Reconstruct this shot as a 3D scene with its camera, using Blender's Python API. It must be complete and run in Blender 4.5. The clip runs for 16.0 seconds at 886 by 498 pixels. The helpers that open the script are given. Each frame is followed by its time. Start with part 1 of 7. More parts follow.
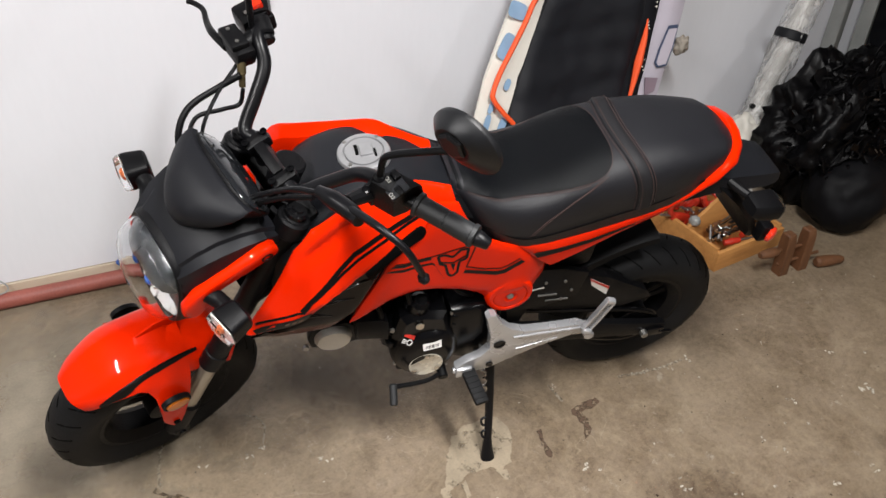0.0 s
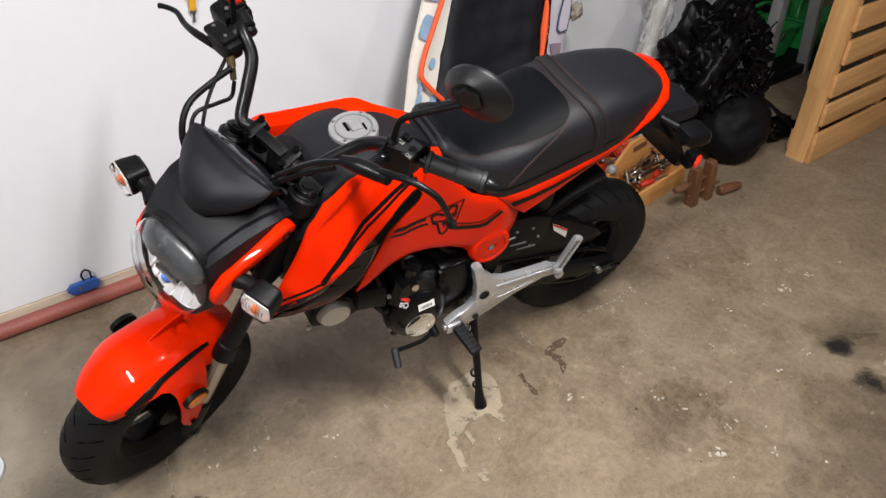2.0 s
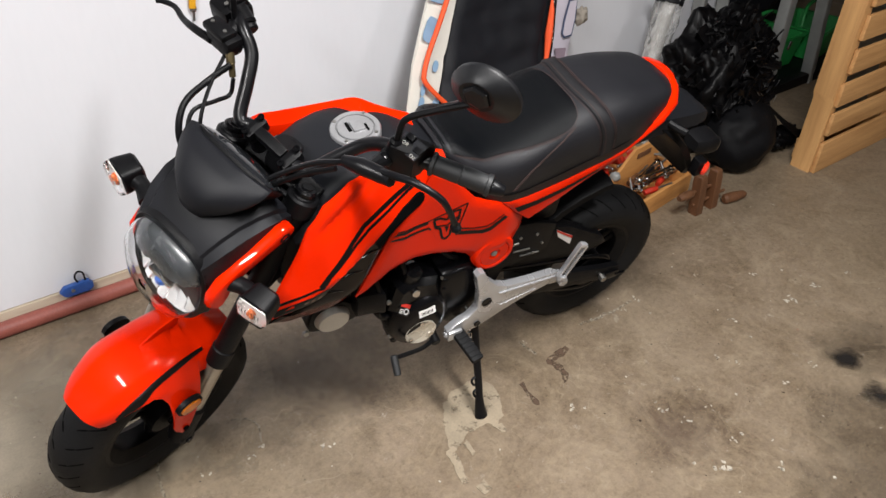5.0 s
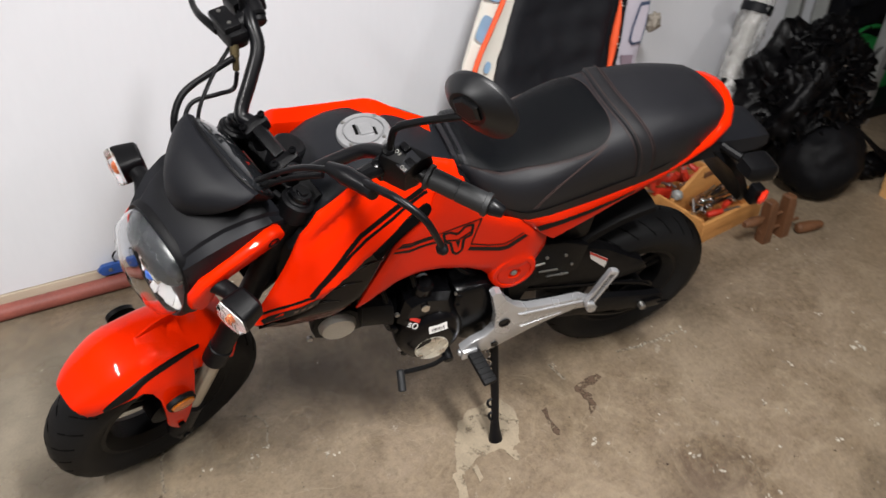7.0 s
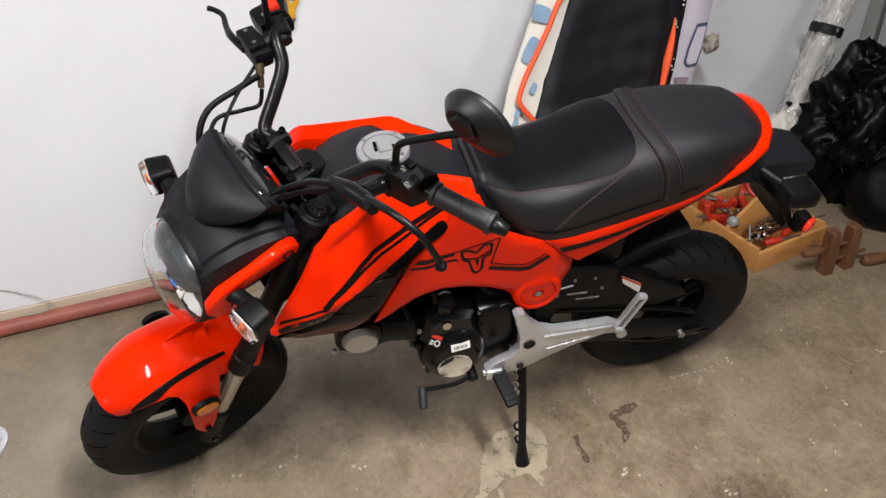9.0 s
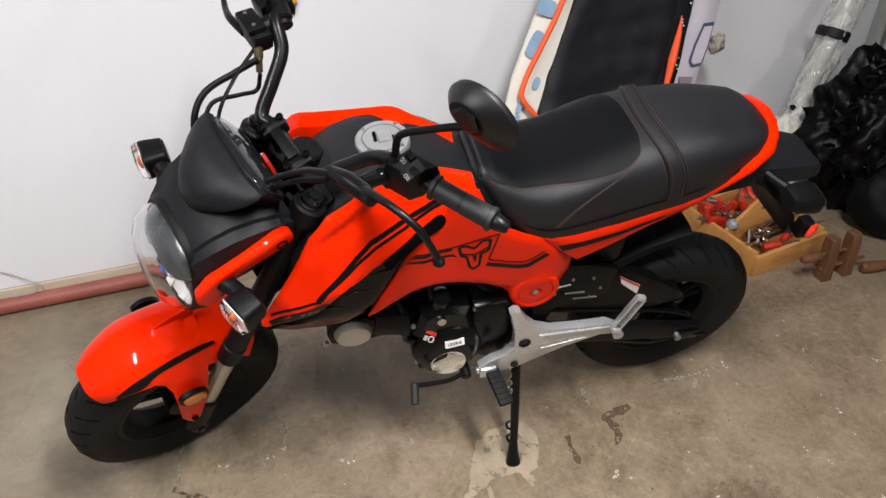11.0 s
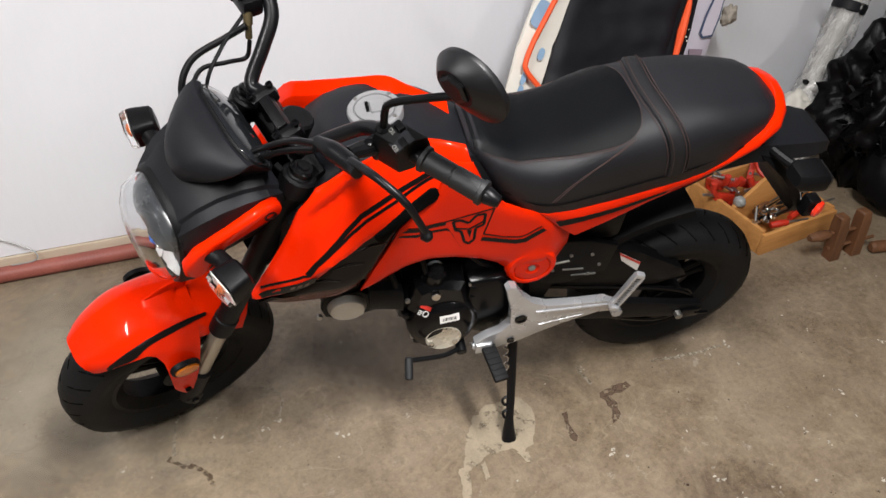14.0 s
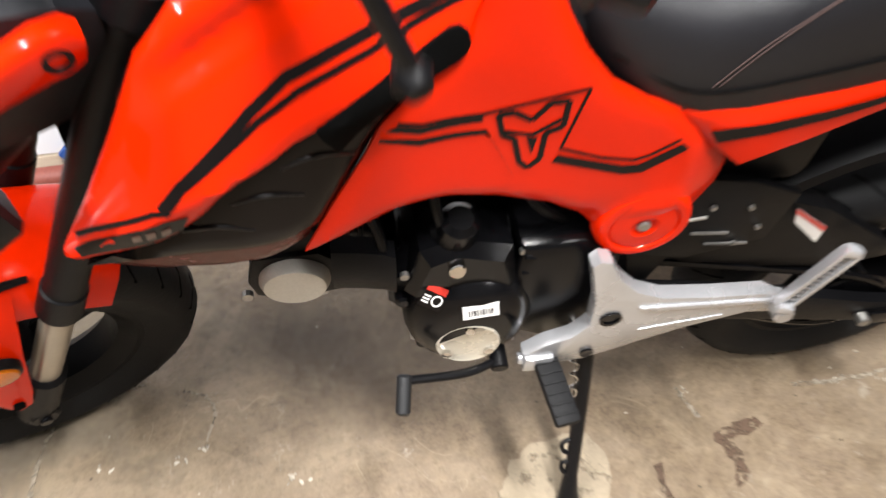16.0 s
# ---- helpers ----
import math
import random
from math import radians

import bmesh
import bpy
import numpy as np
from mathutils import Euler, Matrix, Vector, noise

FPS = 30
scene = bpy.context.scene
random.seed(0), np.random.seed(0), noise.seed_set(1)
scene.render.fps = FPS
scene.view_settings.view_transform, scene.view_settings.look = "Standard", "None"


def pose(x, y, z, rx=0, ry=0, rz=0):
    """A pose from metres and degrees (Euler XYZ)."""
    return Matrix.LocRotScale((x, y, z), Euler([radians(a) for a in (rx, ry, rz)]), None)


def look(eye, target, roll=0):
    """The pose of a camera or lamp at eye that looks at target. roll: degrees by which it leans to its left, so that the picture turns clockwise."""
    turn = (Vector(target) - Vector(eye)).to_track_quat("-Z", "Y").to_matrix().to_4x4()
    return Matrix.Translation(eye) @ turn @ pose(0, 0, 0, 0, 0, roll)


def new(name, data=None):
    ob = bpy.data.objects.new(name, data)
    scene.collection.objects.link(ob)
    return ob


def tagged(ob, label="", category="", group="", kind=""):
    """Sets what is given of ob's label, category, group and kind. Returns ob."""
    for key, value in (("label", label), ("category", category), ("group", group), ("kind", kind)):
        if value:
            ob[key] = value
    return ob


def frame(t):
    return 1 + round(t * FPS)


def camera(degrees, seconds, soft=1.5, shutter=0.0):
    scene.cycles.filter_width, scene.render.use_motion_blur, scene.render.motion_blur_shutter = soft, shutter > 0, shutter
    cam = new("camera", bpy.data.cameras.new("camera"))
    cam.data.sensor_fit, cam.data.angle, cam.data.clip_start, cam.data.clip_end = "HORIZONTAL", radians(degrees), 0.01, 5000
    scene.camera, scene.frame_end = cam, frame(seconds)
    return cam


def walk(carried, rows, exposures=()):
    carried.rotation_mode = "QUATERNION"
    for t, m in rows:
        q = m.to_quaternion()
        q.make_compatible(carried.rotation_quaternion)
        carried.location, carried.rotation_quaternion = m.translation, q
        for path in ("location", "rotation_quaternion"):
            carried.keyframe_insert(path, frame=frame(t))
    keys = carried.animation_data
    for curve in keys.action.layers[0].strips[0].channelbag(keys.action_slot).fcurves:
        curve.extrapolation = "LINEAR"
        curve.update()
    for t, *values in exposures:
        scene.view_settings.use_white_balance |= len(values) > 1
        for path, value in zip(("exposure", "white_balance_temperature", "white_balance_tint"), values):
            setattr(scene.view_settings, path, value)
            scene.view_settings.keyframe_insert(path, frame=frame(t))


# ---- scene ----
cam = camera(62.6, 16.0, 1.5, 0.5)
PATH = [
    (0, (-0.637, -1.012, 1.57), (0.045, 0.43, 0.363), 3.0),
    (0.5, (-0.698, -1.02, 1.566), (0.007, 0.418, 0.368), 1.5),
    (1, (-0.81, -1.005, 1.578), (-0.051, 0.413, 0.389), 0.0),
    (1.5, (-0.875, -1.015, 1.57), (0.022, 0.316, 0.377), 0.2),
    (2, (-0.9, -1.03, 1.569), (0.052, 0.256, 0.369), 0.7),
    (2.5, (-0.915, -1.04, 1.571), (0.056, 0.241, 0.38), 1.7),
    (3, (-0.919, -1.029, 1.567), (0.056, 0.254, 0.382), 1.6),
    (3.5, (-0.909, -1.023, 1.571), (0.072, 0.26, 0.391), 2.0),
    (4, (-0.903, -1.02, 1.567), (0.075, 0.265, 0.389), 2.0),
    (6.3, (-0.82, -0.977, 1.516), (0.094, 0.333, 0.314), 0.5),
    (6.5, (-0.799, -0.979, 1.519), (0.096, 0.347, 0.318), 0.6),
    (7, (-0.71, -0.994, 1.52), (0.056, 0.411, 0.321), 1.4),
    (7.5, (-0.637, -1.039, 1.524), (-0.031, 0.457, 0.342), 1.5),
    (8, (-0.619, -1.068, 1.522), (-0.088, 0.466, 0.353), -0.4),
    (8.5, (-0.612, -1.061, 1.524), (-0.048, 0.48, 0.381), -1.2),
    (9, (-0.609, -1.047, 1.517), (-0.021, 0.477, 0.364), -1.1),
    (9.2, (-0.605, -1.033, 1.514), (-0.008, 0.503, 0.381), -1.1),
    (11.5, (-0.605, -1.021, 1.503), (-0.004, 0.478, 0.322), 1.7),
    (12, (-0.601, -1.025, 1.501), (0.008, 0.466, 0.315), 2.2),
    (12.5, (-0.6, -1.018, 1.496), (0.011, 0.469, 0.307), 2.3),
    (13, (-0.597, -1.018, 1.497), (0.008, 0.468, 0.303), 2.5),
    (13.5, (-0.589, -1.019, 1.495), (0.012, 0.46, 0.29), 2.5),
    (14, (-0.567, -1.012, 1.489), (-0.011, 0.465, 0.261), 1.2),
    (14.5, (-0.58, -0.91, 1.463), (0.001, 0.535, 0.208), 1.8),
    (14.6, (-0.564, -0.906, 1.451), (-0.009, 0.547, 0.195), 0.9),
    (14.7, (-0.559, -0.884, 1.440), (-0.006, 0.572, 0.186), 0.4),
    (14.8, (-0.567, -0.837, 1.433), (0.006, 0.605, 0.172), 0.4),
    (15, (-0.568, -0.744, 1.409), (0.121, 0.651, 0.153), 2.5),
    (15.2, (-0.510, -0.738, 1.393), (0.132, 0.648, 0.103), 2.5),
    (15.3, (-0.492, -0.722, 1.366), (0.141, 0.677, 0.091), 2.4),
    (15.5, (-0.441, -0.651, 1.308), (0.160, 0.738, 0.001), 5.6),
    (15.7, (-0.385, -0.587, 1.200), (0.112, 0.800, -0.153), 4.7),
    (15.8, (-0.376, -0.557, 1.142), (0.087, 0.834, -0.218), 3.8),
    (16, (-0.368, -0.507, 1.024), (0.074, 0.938, -0.285), 1.9),
]
walk(cam, [(t, look(eye, target, roll)) for t, eye, target, roll in PATH], [(0, -0.06), (4, -0.03), (7, -0.08), (8.2, -0.24), (9, -0.10), (14, -0.07), (15.0, 0.06), (15.5, 0.12), (15.8, 0.38), (16, 0.75)])
# ---------------------------------------------------------------- light
world = bpy.data.worlds.new("garage_air")
scene.world = world
world.use_nodes = True
world.node_tree.nodes["Background"].inputs[0].default_value = (0.9, 0.95, 1.0, 1)
world.node_tree.nodes["Background"].inputs[1].default_value = 0.02


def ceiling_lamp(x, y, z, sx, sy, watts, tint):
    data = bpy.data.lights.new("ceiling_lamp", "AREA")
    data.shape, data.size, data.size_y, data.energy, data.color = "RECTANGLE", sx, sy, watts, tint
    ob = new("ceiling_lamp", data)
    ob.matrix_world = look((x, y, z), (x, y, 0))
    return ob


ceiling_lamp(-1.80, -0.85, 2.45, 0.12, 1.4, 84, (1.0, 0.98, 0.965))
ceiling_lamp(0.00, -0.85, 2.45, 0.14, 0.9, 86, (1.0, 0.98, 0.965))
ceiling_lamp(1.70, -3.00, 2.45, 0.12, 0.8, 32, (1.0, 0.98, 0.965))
scene.view_settings.exposure = 0.0


# ---------------------------------------------------------------- materials
def mat(name, col, rough=0.5, metal=0.0, var=0.25, scale=8.0, bump=0.1, fine=120.0, coat=0.0, spec=0.5,
        col2=None, stretch=(1, 1, 1), rvar=0.12):
    """A surface with coarse and fine variation of colour, gloss and relief."""
    m = bpy.data.materials.new(name)
    m.use_nodes = True
    nt = m.node_tree
    n, l = nt.nodes, nt.links
    b = n["Principled BSDF"]
    tc = n.new("ShaderNodeTexCoord")
    mp = n.new("ShaderNodeMapping")
    mp.inputs["Scale"].default_value = stretch
    l.new(tc.outputs["Object"], mp.inputs[0])
    n1, n2 = n.new("ShaderNodeTexNoise"), n.new("ShaderNodeTexNoise")
    for q, s, d in ((n1, scale, 5.0), (n2, fine, 3.0)):
        q.inputs["Scale"].default_value, q.inputs["Detail"].default_value = s, d
        l.new(mp.outputs[0], q.inputs["Vector"])
    add = n.new("ShaderNodeMath")
    add.operation = "MULTIPLY_ADD"
    l.new(n2.outputs[0], add.inputs[0])
    add.inputs[1].default_value = 0.45
    l.new(n1.outputs[0], add.inputs[2])
    ramp = n.new("ShaderNodeMapRange")
    ramp.inputs[1].default_value, ramp.inputs[2].default_value = 0.45, 1.0
    l.new(add.outputs[0], ramp.inputs[0])
    mix = n.new("ShaderNodeMix")
    mix.data_type = "RGBA"
    c2 = col2 or tuple(c * (1 - var) for c in col)
    mix.inputs[6].default_value, mix.inputs[7].default_value = (*c2, 1), (*col, 1)
    l.new(ramp.outputs[0], mix.inputs[0])
    l.new(mix.outputs[2], b.inputs["Base Color"])
    rr = n.new("ShaderNodeMapRange")
    rr.inputs[3].default_value, rr.inputs[4].default_value = max(0.02, rough - rvar), min(1, rough + rvar)
    l.new(n1.outputs[0], rr.inputs[0])
    l.new(rr.outputs[0], b.inputs["Roughness"])
    b.inputs["Metallic"].default_value = metal
    b.inputs["Coat Weight"].default_value = coat
    b.inputs["Coat Roughness"].default_value = 0.035
    b.inputs["Specular IOR Level"].default_value = spec
    if bump:
        bp = n.new("ShaderNodeBump")
        bp.inputs["Strength"].default_value, bp.inputs["Distance"].default_value = bump, 0.002
        l.new(n2.outputs[0], bp.inputs["Height"])
        l.new(bp.outputs[0], b.inputs["Normal"])
    return m


def glass_mat(name, col, rough=0.02):
    m = bpy.data.materials.new(name)
    m.use_nodes = True
    b = m.node_tree.nodes["Principled BSDF"]
    b.inputs["Base Color"].default_value = (*col, 1)
    b.inputs["Roughness"].default_value = rough
    b.inputs["Transmission Weight"].default_value = 1.0
    b.inputs["IOR"].default_value = 1.18
    return m


def wood_mat(name, light, dark, stretch, scale=6.0, rough=0.6):
    """Grain that runs along the axis with the smallest stretch, with fine fibres and darker knots."""
    return mat(name, light, rough, 0, scale=scale, bump=0.35, fine=scale * 9, col2=dark, stretch=stretch)


def floor_mat():
    """Old trowelled concrete: brown-grey, cloudy, with pale worn spots, dark drips and a worn sheen."""
    m = bpy.data.materials.new("concrete")
    m.use_nodes = True
    nt = m.node_tree
    n, l = nt.nodes, nt.links
    b = n["Principled BSDF"]
    tc = n.new("ShaderNodeTexCoord")

    def noise_tex(scale, detail, rough=0.55, dist=0.0):
        q = n.new("ShaderNodeTexNoise")
        q.inputs["Scale"].default_value, q.inputs["Detail"].default_value = scale, detail
        q.inputs["Roughness"].default_value, q.inputs["Distortion"].default_value = rough, dist
        l.new(tc.outputs["Object"], q.inputs["Vector"])
        return q.outputs[0]

    def span(v, a, c, x=0.0, y=1.0):
        q = n.new("ShaderNodeMapRange")
        for i, val in enumerate((a, c, x, y)):
            q.inputs[i + 1].default_value = val
        l.new(v, q.inputs[0])
        return q.outputs[0]

    def blend(fac, a, c):
        q = n.new("ShaderNodeMix")
        q.data_type = "RGBA"
        l.new(fac, q.inputs[0])
        for i, v in ((6, a), (7, c)):
            if isinstance(v, tuple):
                q.inputs[i].default_value = (*v, 1)
            else:
                l.new(v, q.inputs[i])
        return q.outputs[2]

    def times(a, c):
        q = n.new("ShaderNodeMath")
        q.operation = "MULTIPLY"
        l.new(a, q.inputs[0])
        l.new(c, q.inputs[1])
        return q.outputs[0]

    cloud = noise_tex(2.3, 7, 0.62, 0.8)
    mid = noise_tex(9.0, 6, 0.65, 0.3)
    grain = noise_tex(160.0, 3, 0.6)
    c = blend(span(cloud, 0.32, 0.68), (0.080, 0.051, 0.031), (0.200, 0.148, 0.102))
    c = blend(span(mid, 0.42, 0.78, 0.0, 0.60), c, (0.288, 0.228, 0.170))
    c = blend(span(mid, 0.44, 0.25, 0.0, 0.6), c, (0.072, 0.046, 0.026))
    spots = times(span(noise_tex(21.0, 6, 0.75, 0.35), 0.60, 0.74), span(noise_tex(2.6, 3), 0.46, 0.60))
    c = blend(spots, c, (0.44, 0.40, 0.33))
    drips = times(span(noise_tex(34.0, 3, 0.6, 0.5), 0.70, 0.74), span(noise_tex(3.1, 2, 0.5, 1.0), 0.52, 0.62))
    c = blend(drips, c, (0.05, 0.038, 0.028))
    tone = noise_tex(0.9, 4, 0.55, 1.2)
    c = blend(span(tone, 0.38, 0.62, 0.0, 0.45), c, (0.200, 0.154, 0.103))
    smear = noise_tex(4.2, 8, 0.72, 2.2)
    c = blend(span(smear, 0.52, 0.66, 0.0, 0.55), c, (0.300, 0.240, 0.165))
    c = blend(span(smear, 0.45, 0.34, 0.0, 0.50), c, (0.085, 0.058, 0.036))
    crack = n.new("ShaderNodeMath")
    crack.operation = "PINGPONG"
    l.new(noise_tex(3.4, 3, 0.5, 0.6), crack.inputs[0])
    crack.inputs[1].default_value = 0.06
    c = blend(times(span(crack.outputs[0], 0.0035, 0.0005, 0.0, 0.5), span(noise_tex(5.0, 3), 0.52, 0.62)), c, (0.32, 0.265, 0.185))
    c = blend(span(noise_tex(48.0, 5, 0.7), 0.42, 0.66, 0.0, 0.36), c, (0.31, 0.240, 0.152))
    c = blend(span(noise_tex(61.0, 5, 0.7), 0.48, 0.30, 0.0, 0.46), c, (0.070, 0.046, 0.027))
    vor = n.new("ShaderNodeTexVoronoi")
    vor.inputs["Scale"].default_value = 30.0
    l.new(tc.outputs["Object"], vor.inputs["Vector"])
    dots = times(span(vor.outputs["Distance"], 0.10, 0.05), span(noise_tex(7.0, 2), 0.54, 0.60))
    c = blend(dots, c, (0.030, 0.022, 0.016))
    c = blend(span(grain, 0.35, 0.75, 0.0, 0.34), c, (0.30, 0.242, 0.165))
    l.new(c, b.inputs["Base Color"])
    l.new(span(cloud, 0.3, 0.7, 0.34, 0.62), b.inputs["Roughness"])
    bp = n.new("ShaderNodeBump")
    bp.inputs["Strength"].default_value, bp.inputs["Distance"].default_value = 0.25, 0.003
    l.new(span(mid, 0.2, 0.8), bp.inputs["Height"])
    bp2 = n.new("ShaderNodeBump")
    bp2.inputs["Strength"].default_value, bp2.inputs["Distance"].default_value = 0.15, 0.001
    l.new(grain, bp2.inputs["Height"])
    l.new(bp.outputs[0], bp2.inputs["Normal"])
    l.new(bp2.outputs[0], b.inputs["Normal"])
    return m


def stain_mat(name, col, rough, cover, scale):
    """A thin stain with ragged gaps through which the concrete shows."""
    m = mat(name, col, rough, 0, 0.35, 14, 0.3, 160)
    n, l = m.node_tree.nodes, m.node_tree.links
    tc, q, r = n.new("ShaderNodeTexCoord"), n.new("ShaderNodeTexNoise"), n.new("ShaderNodeMapRange")
    q.inputs["Scale"].default_value, q.inputs["Detail"].default_value, q.inputs["Roughness"].default_value = scale, 6, 0.65
    l.new(tc.outputs["Object"], q.inputs["Vector"])
    r.inputs[1].default_value, r.inputs[2].default_value = cover - 0.06, cover + 0.10
    l.new(q.outputs[0], r.inputs[0])
    l.new(r.outputs[0], n["Principled BSDF"].inputs["Alpha"])
    return m


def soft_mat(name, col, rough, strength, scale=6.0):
    """A stain or a patch of painted shade that fades out towards its edge, cloudy within."""
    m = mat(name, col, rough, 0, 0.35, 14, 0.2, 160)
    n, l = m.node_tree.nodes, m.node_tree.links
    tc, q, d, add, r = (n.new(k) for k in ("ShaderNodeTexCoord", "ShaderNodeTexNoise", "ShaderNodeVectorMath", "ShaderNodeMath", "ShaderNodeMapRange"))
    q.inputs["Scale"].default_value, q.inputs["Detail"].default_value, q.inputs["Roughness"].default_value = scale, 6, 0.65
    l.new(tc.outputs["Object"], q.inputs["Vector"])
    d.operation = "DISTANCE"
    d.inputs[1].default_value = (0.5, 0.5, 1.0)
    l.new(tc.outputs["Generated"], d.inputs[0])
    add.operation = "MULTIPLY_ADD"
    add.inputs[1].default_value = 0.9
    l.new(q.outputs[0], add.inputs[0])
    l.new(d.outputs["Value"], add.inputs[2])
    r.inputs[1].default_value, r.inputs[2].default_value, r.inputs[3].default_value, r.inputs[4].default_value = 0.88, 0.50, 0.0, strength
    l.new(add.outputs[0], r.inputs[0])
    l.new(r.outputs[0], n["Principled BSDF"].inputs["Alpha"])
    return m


def film_mat():
    """Thin crinkled film: mostly clear, with sharp bright folds."""
    m = mat("clear_film", (0.78, 0.77, 0.75), 0.10, 0, 0.3, 14, 0.9, 38, spec=0.9)
    nt = m.node_tree
    b = nt.nodes["Principled BSDF"]
    q, r = nt.nodes.new("ShaderNodeTexNoise"), nt.nodes.new("ShaderNodeMapRange")
    q.inputs["Scale"].default_value, q.inputs["Distortion"].default_value = 16, 1.5
    r.inputs[1].default_value, r.inputs[2].default_value, r.inputs[3].default_value, r.inputs[4].default_value = 0.40, 0.64, 0.10, 0.70
    nt.links.new(q.outputs[0], r.inputs[0])
    nt.links.new(r.outputs[0], b.inputs["Alpha"])
    for n in nt.nodes:
        if n.type == "BUMP":
            n.inputs["Distance"].default_value = 0.008
    return m


CONCRETE = floor_mat()
WALL = mat("white_board", (0.775, 0.785, 0.825), 0.42, 0, 0.05, 1.3, 0.03, 40, stretch=(1.6, 1, 0.35))
# unseen ceiling, set dark to cut bounce light and reflections in the paint
CEILING = mat("unseen_dim_ceiling", (0.11, 0.105, 0.10), 0.8, 0, 0.08, 2.0)
ORANGE = mat("orange_paint", (0.68, 0.0165, 0.0004), 0.30, 0, 0.06, 5, 0.0, 200, coat=0.38, rvar=0.05, spec=0.02)
BLACK = mat("matt_black_plastic", (0.0040, 0.0040, 0.0047), 0.42, 0, 0.3, 12, 0.2, 700, spec=0.14)
GREYBLACK = mat("dark_grey_plastic", (0.0085, 0.0092, 0.0118), 0.5, 0, 0.25, 10, 0.25, 800, spec=0.22)
INTAKE = mat("gloss_black_intake", (0.0050, 0.0026, 0.0022), 0.16, 0, 0.4, 30, 0.05, 300, spec=0.12)
GLOSS = mat("gloss_black_paint", (0.0045, 0.0045, 0.0055), 0.34, 0, 0.3, 10, 0.02, 200, coat=0.04, spec=0.22)
CAST = mat("black_cast_metal", (0.0032, 0.0032, 0.0038), 0.20, 0.0, 0.4, 20, 0.10, 400, spec=0.2)
RUBBER = mat("tyre_rubber", (0.0092, 0.0094, 0.0102), 0.60, 0, 0.35, 14, 0.3, 260, spec=0.16)
GRIPRUB = mat("grip_rubber", (0.009, 0.010, 0.0115), 0.55, 0, 0.25, 30, 0.3, 500)
VINYL = mat("black_seat_vinyl", (0.0098, 0.0100, 0.0126), 0.44, 0, 0.2, 9, 0.35, 900, spec=0.32)
SUEDE = mat("black_grip_vinyl", (0.0016, 0.0021, 0.0030), 0.36, 0, 0.2, 9, 0.4, 1300, spec=0.13)
STRAPM = mat("worn_strap_vinyl", (0.0090, 0.0088, 0.0105), 0.55, 0, 0.3, 40, 0.6, 500, spec=0.3)
STITCH = mat("dark_red_thread", (0.050, 0.026, 0.023), 0.8, 0, 0.4, 90, 0.4, 900)
CAPGREY = mat("satin_grey_metal", (0.33, 0.33, 0.34), 0.36, 0.45, 0.15, 30, 0.1, 300)
DISCMETAL = mat("polished_cover", (0.70, 0.66, 0.56), 0.28, 0.45, 0.15, 40, 0.1, 300)
BULB = mat("amber_bulb", (0.60, 0.15, 0.05), 0.3, 0, 0.2, 60, 0.1)
SILVER = mat("silver_painted_alloy", (0.58, 0.59, 0.61), 0.26, 0.66, 0.12, 14, 0.012, 300)
CHROME = mat("bright_metal", (0.75, 0.73, 0.70), 0.14, 1.0, 0.15, 20, 0.03, 200, rvar=0.08)
STEEL = mat("worn_steel", (0.40, 0.39, 0.37), 0.38, 0.9, 0.35, 22, 0.15, 300)
FORKTUBE = mat("fork_tube", (0.42, 0.38, 0.32), 0.32, 0.8, 0.2, 14, 0.05, 200)
DULLALLOY = mat("dull_cast_alloy", (0.58, 0.56, 0.51), 0.55, 0.4, 0.2, 16, 0.2, 300)
DECAL = mat("black_decal", (0.0055, 0.0042, 0.0040), 0.35, 0, 0.2, 30, 0.0, 300, coat=0.08, spec=0.12)
DECALGREY = mat("grey_decal", (0.06, 0.014, 0.007), 0.35, 0, 0.2, 30, 0.0, 300, coat=0.6)
WHITELBL = mat("white_label", (0.78, 0.77, 0.75), 0.45, 0, 0.06, 40, 0.0, 300)
REDLBL = mat("red_label", (0.55, 0.03, 0.02), 0.4, 0, 0.1, 40, 0.0, 300)
AMBER = mat("amber_reflector", (0.62, 0.16, 0.004), 0.22, 0, 0.25, 60, 0.3, 300, coat=0.4)
REDREFL = mat("red_reflector", (0.75, 0.03, 0.01), 0.2, 0, 0.25, 60, 0.3, 300, coat=0.6)
LENS = glass_mat("clear_lens", (0.96, 0.97, 0.98), 0.03)
DISPLAY = mat("grey_display", (0.030, 0.032, 0.034), 0.24, 0, 0.3, 30, 0.0, 200, coat=0.5)
SMOKE = mat("smoked_display", (0.012, 0.013, 0.015), 0.08, 0, 0.2, 10, 0.0, 100, coat=0.8)
COWLGREY = mat("soft_dark_cowl_plastic", (0.0066, 0.0070, 0.0092), 0.48, 0, 0.18, 10, 0.22, 900, spec=0.22)
# orange lip under the cowl with its shade painted in as reddish brown
UNDERCOWL = mat("shaded_orange_gloss", (0.15, 0.0085, 0.0030), 0.24, 0, 0.8, 22, 0.05, 200, coat=0.2, spec=0.15)
# near-black that paints the shade inside grooves, slots and notches
GROOVE = mat("recess_shade", (0.0022, 0.0022, 0.0022), 0.9, 0, 0.3, 30, 0.1, 300, spec=0.05)
MIRRORBACK = mat("mirror_shell", (0.006, 0.0063, 0.0075), 0.42, 0, 0.3, 20, 0.1, 500, spec=0.3)
SIGWHITE = mat("signal_backing", (0.86, 0.85, 0.83), 0.3, 0.3, 0.3, 60, 0.3, 300)
BOWL = mat("lamp_reflector", (0.92, 0.92, 0.92), 0.24, 0.55, 0.05, 20, 0.05, 60, rvar=0.05)
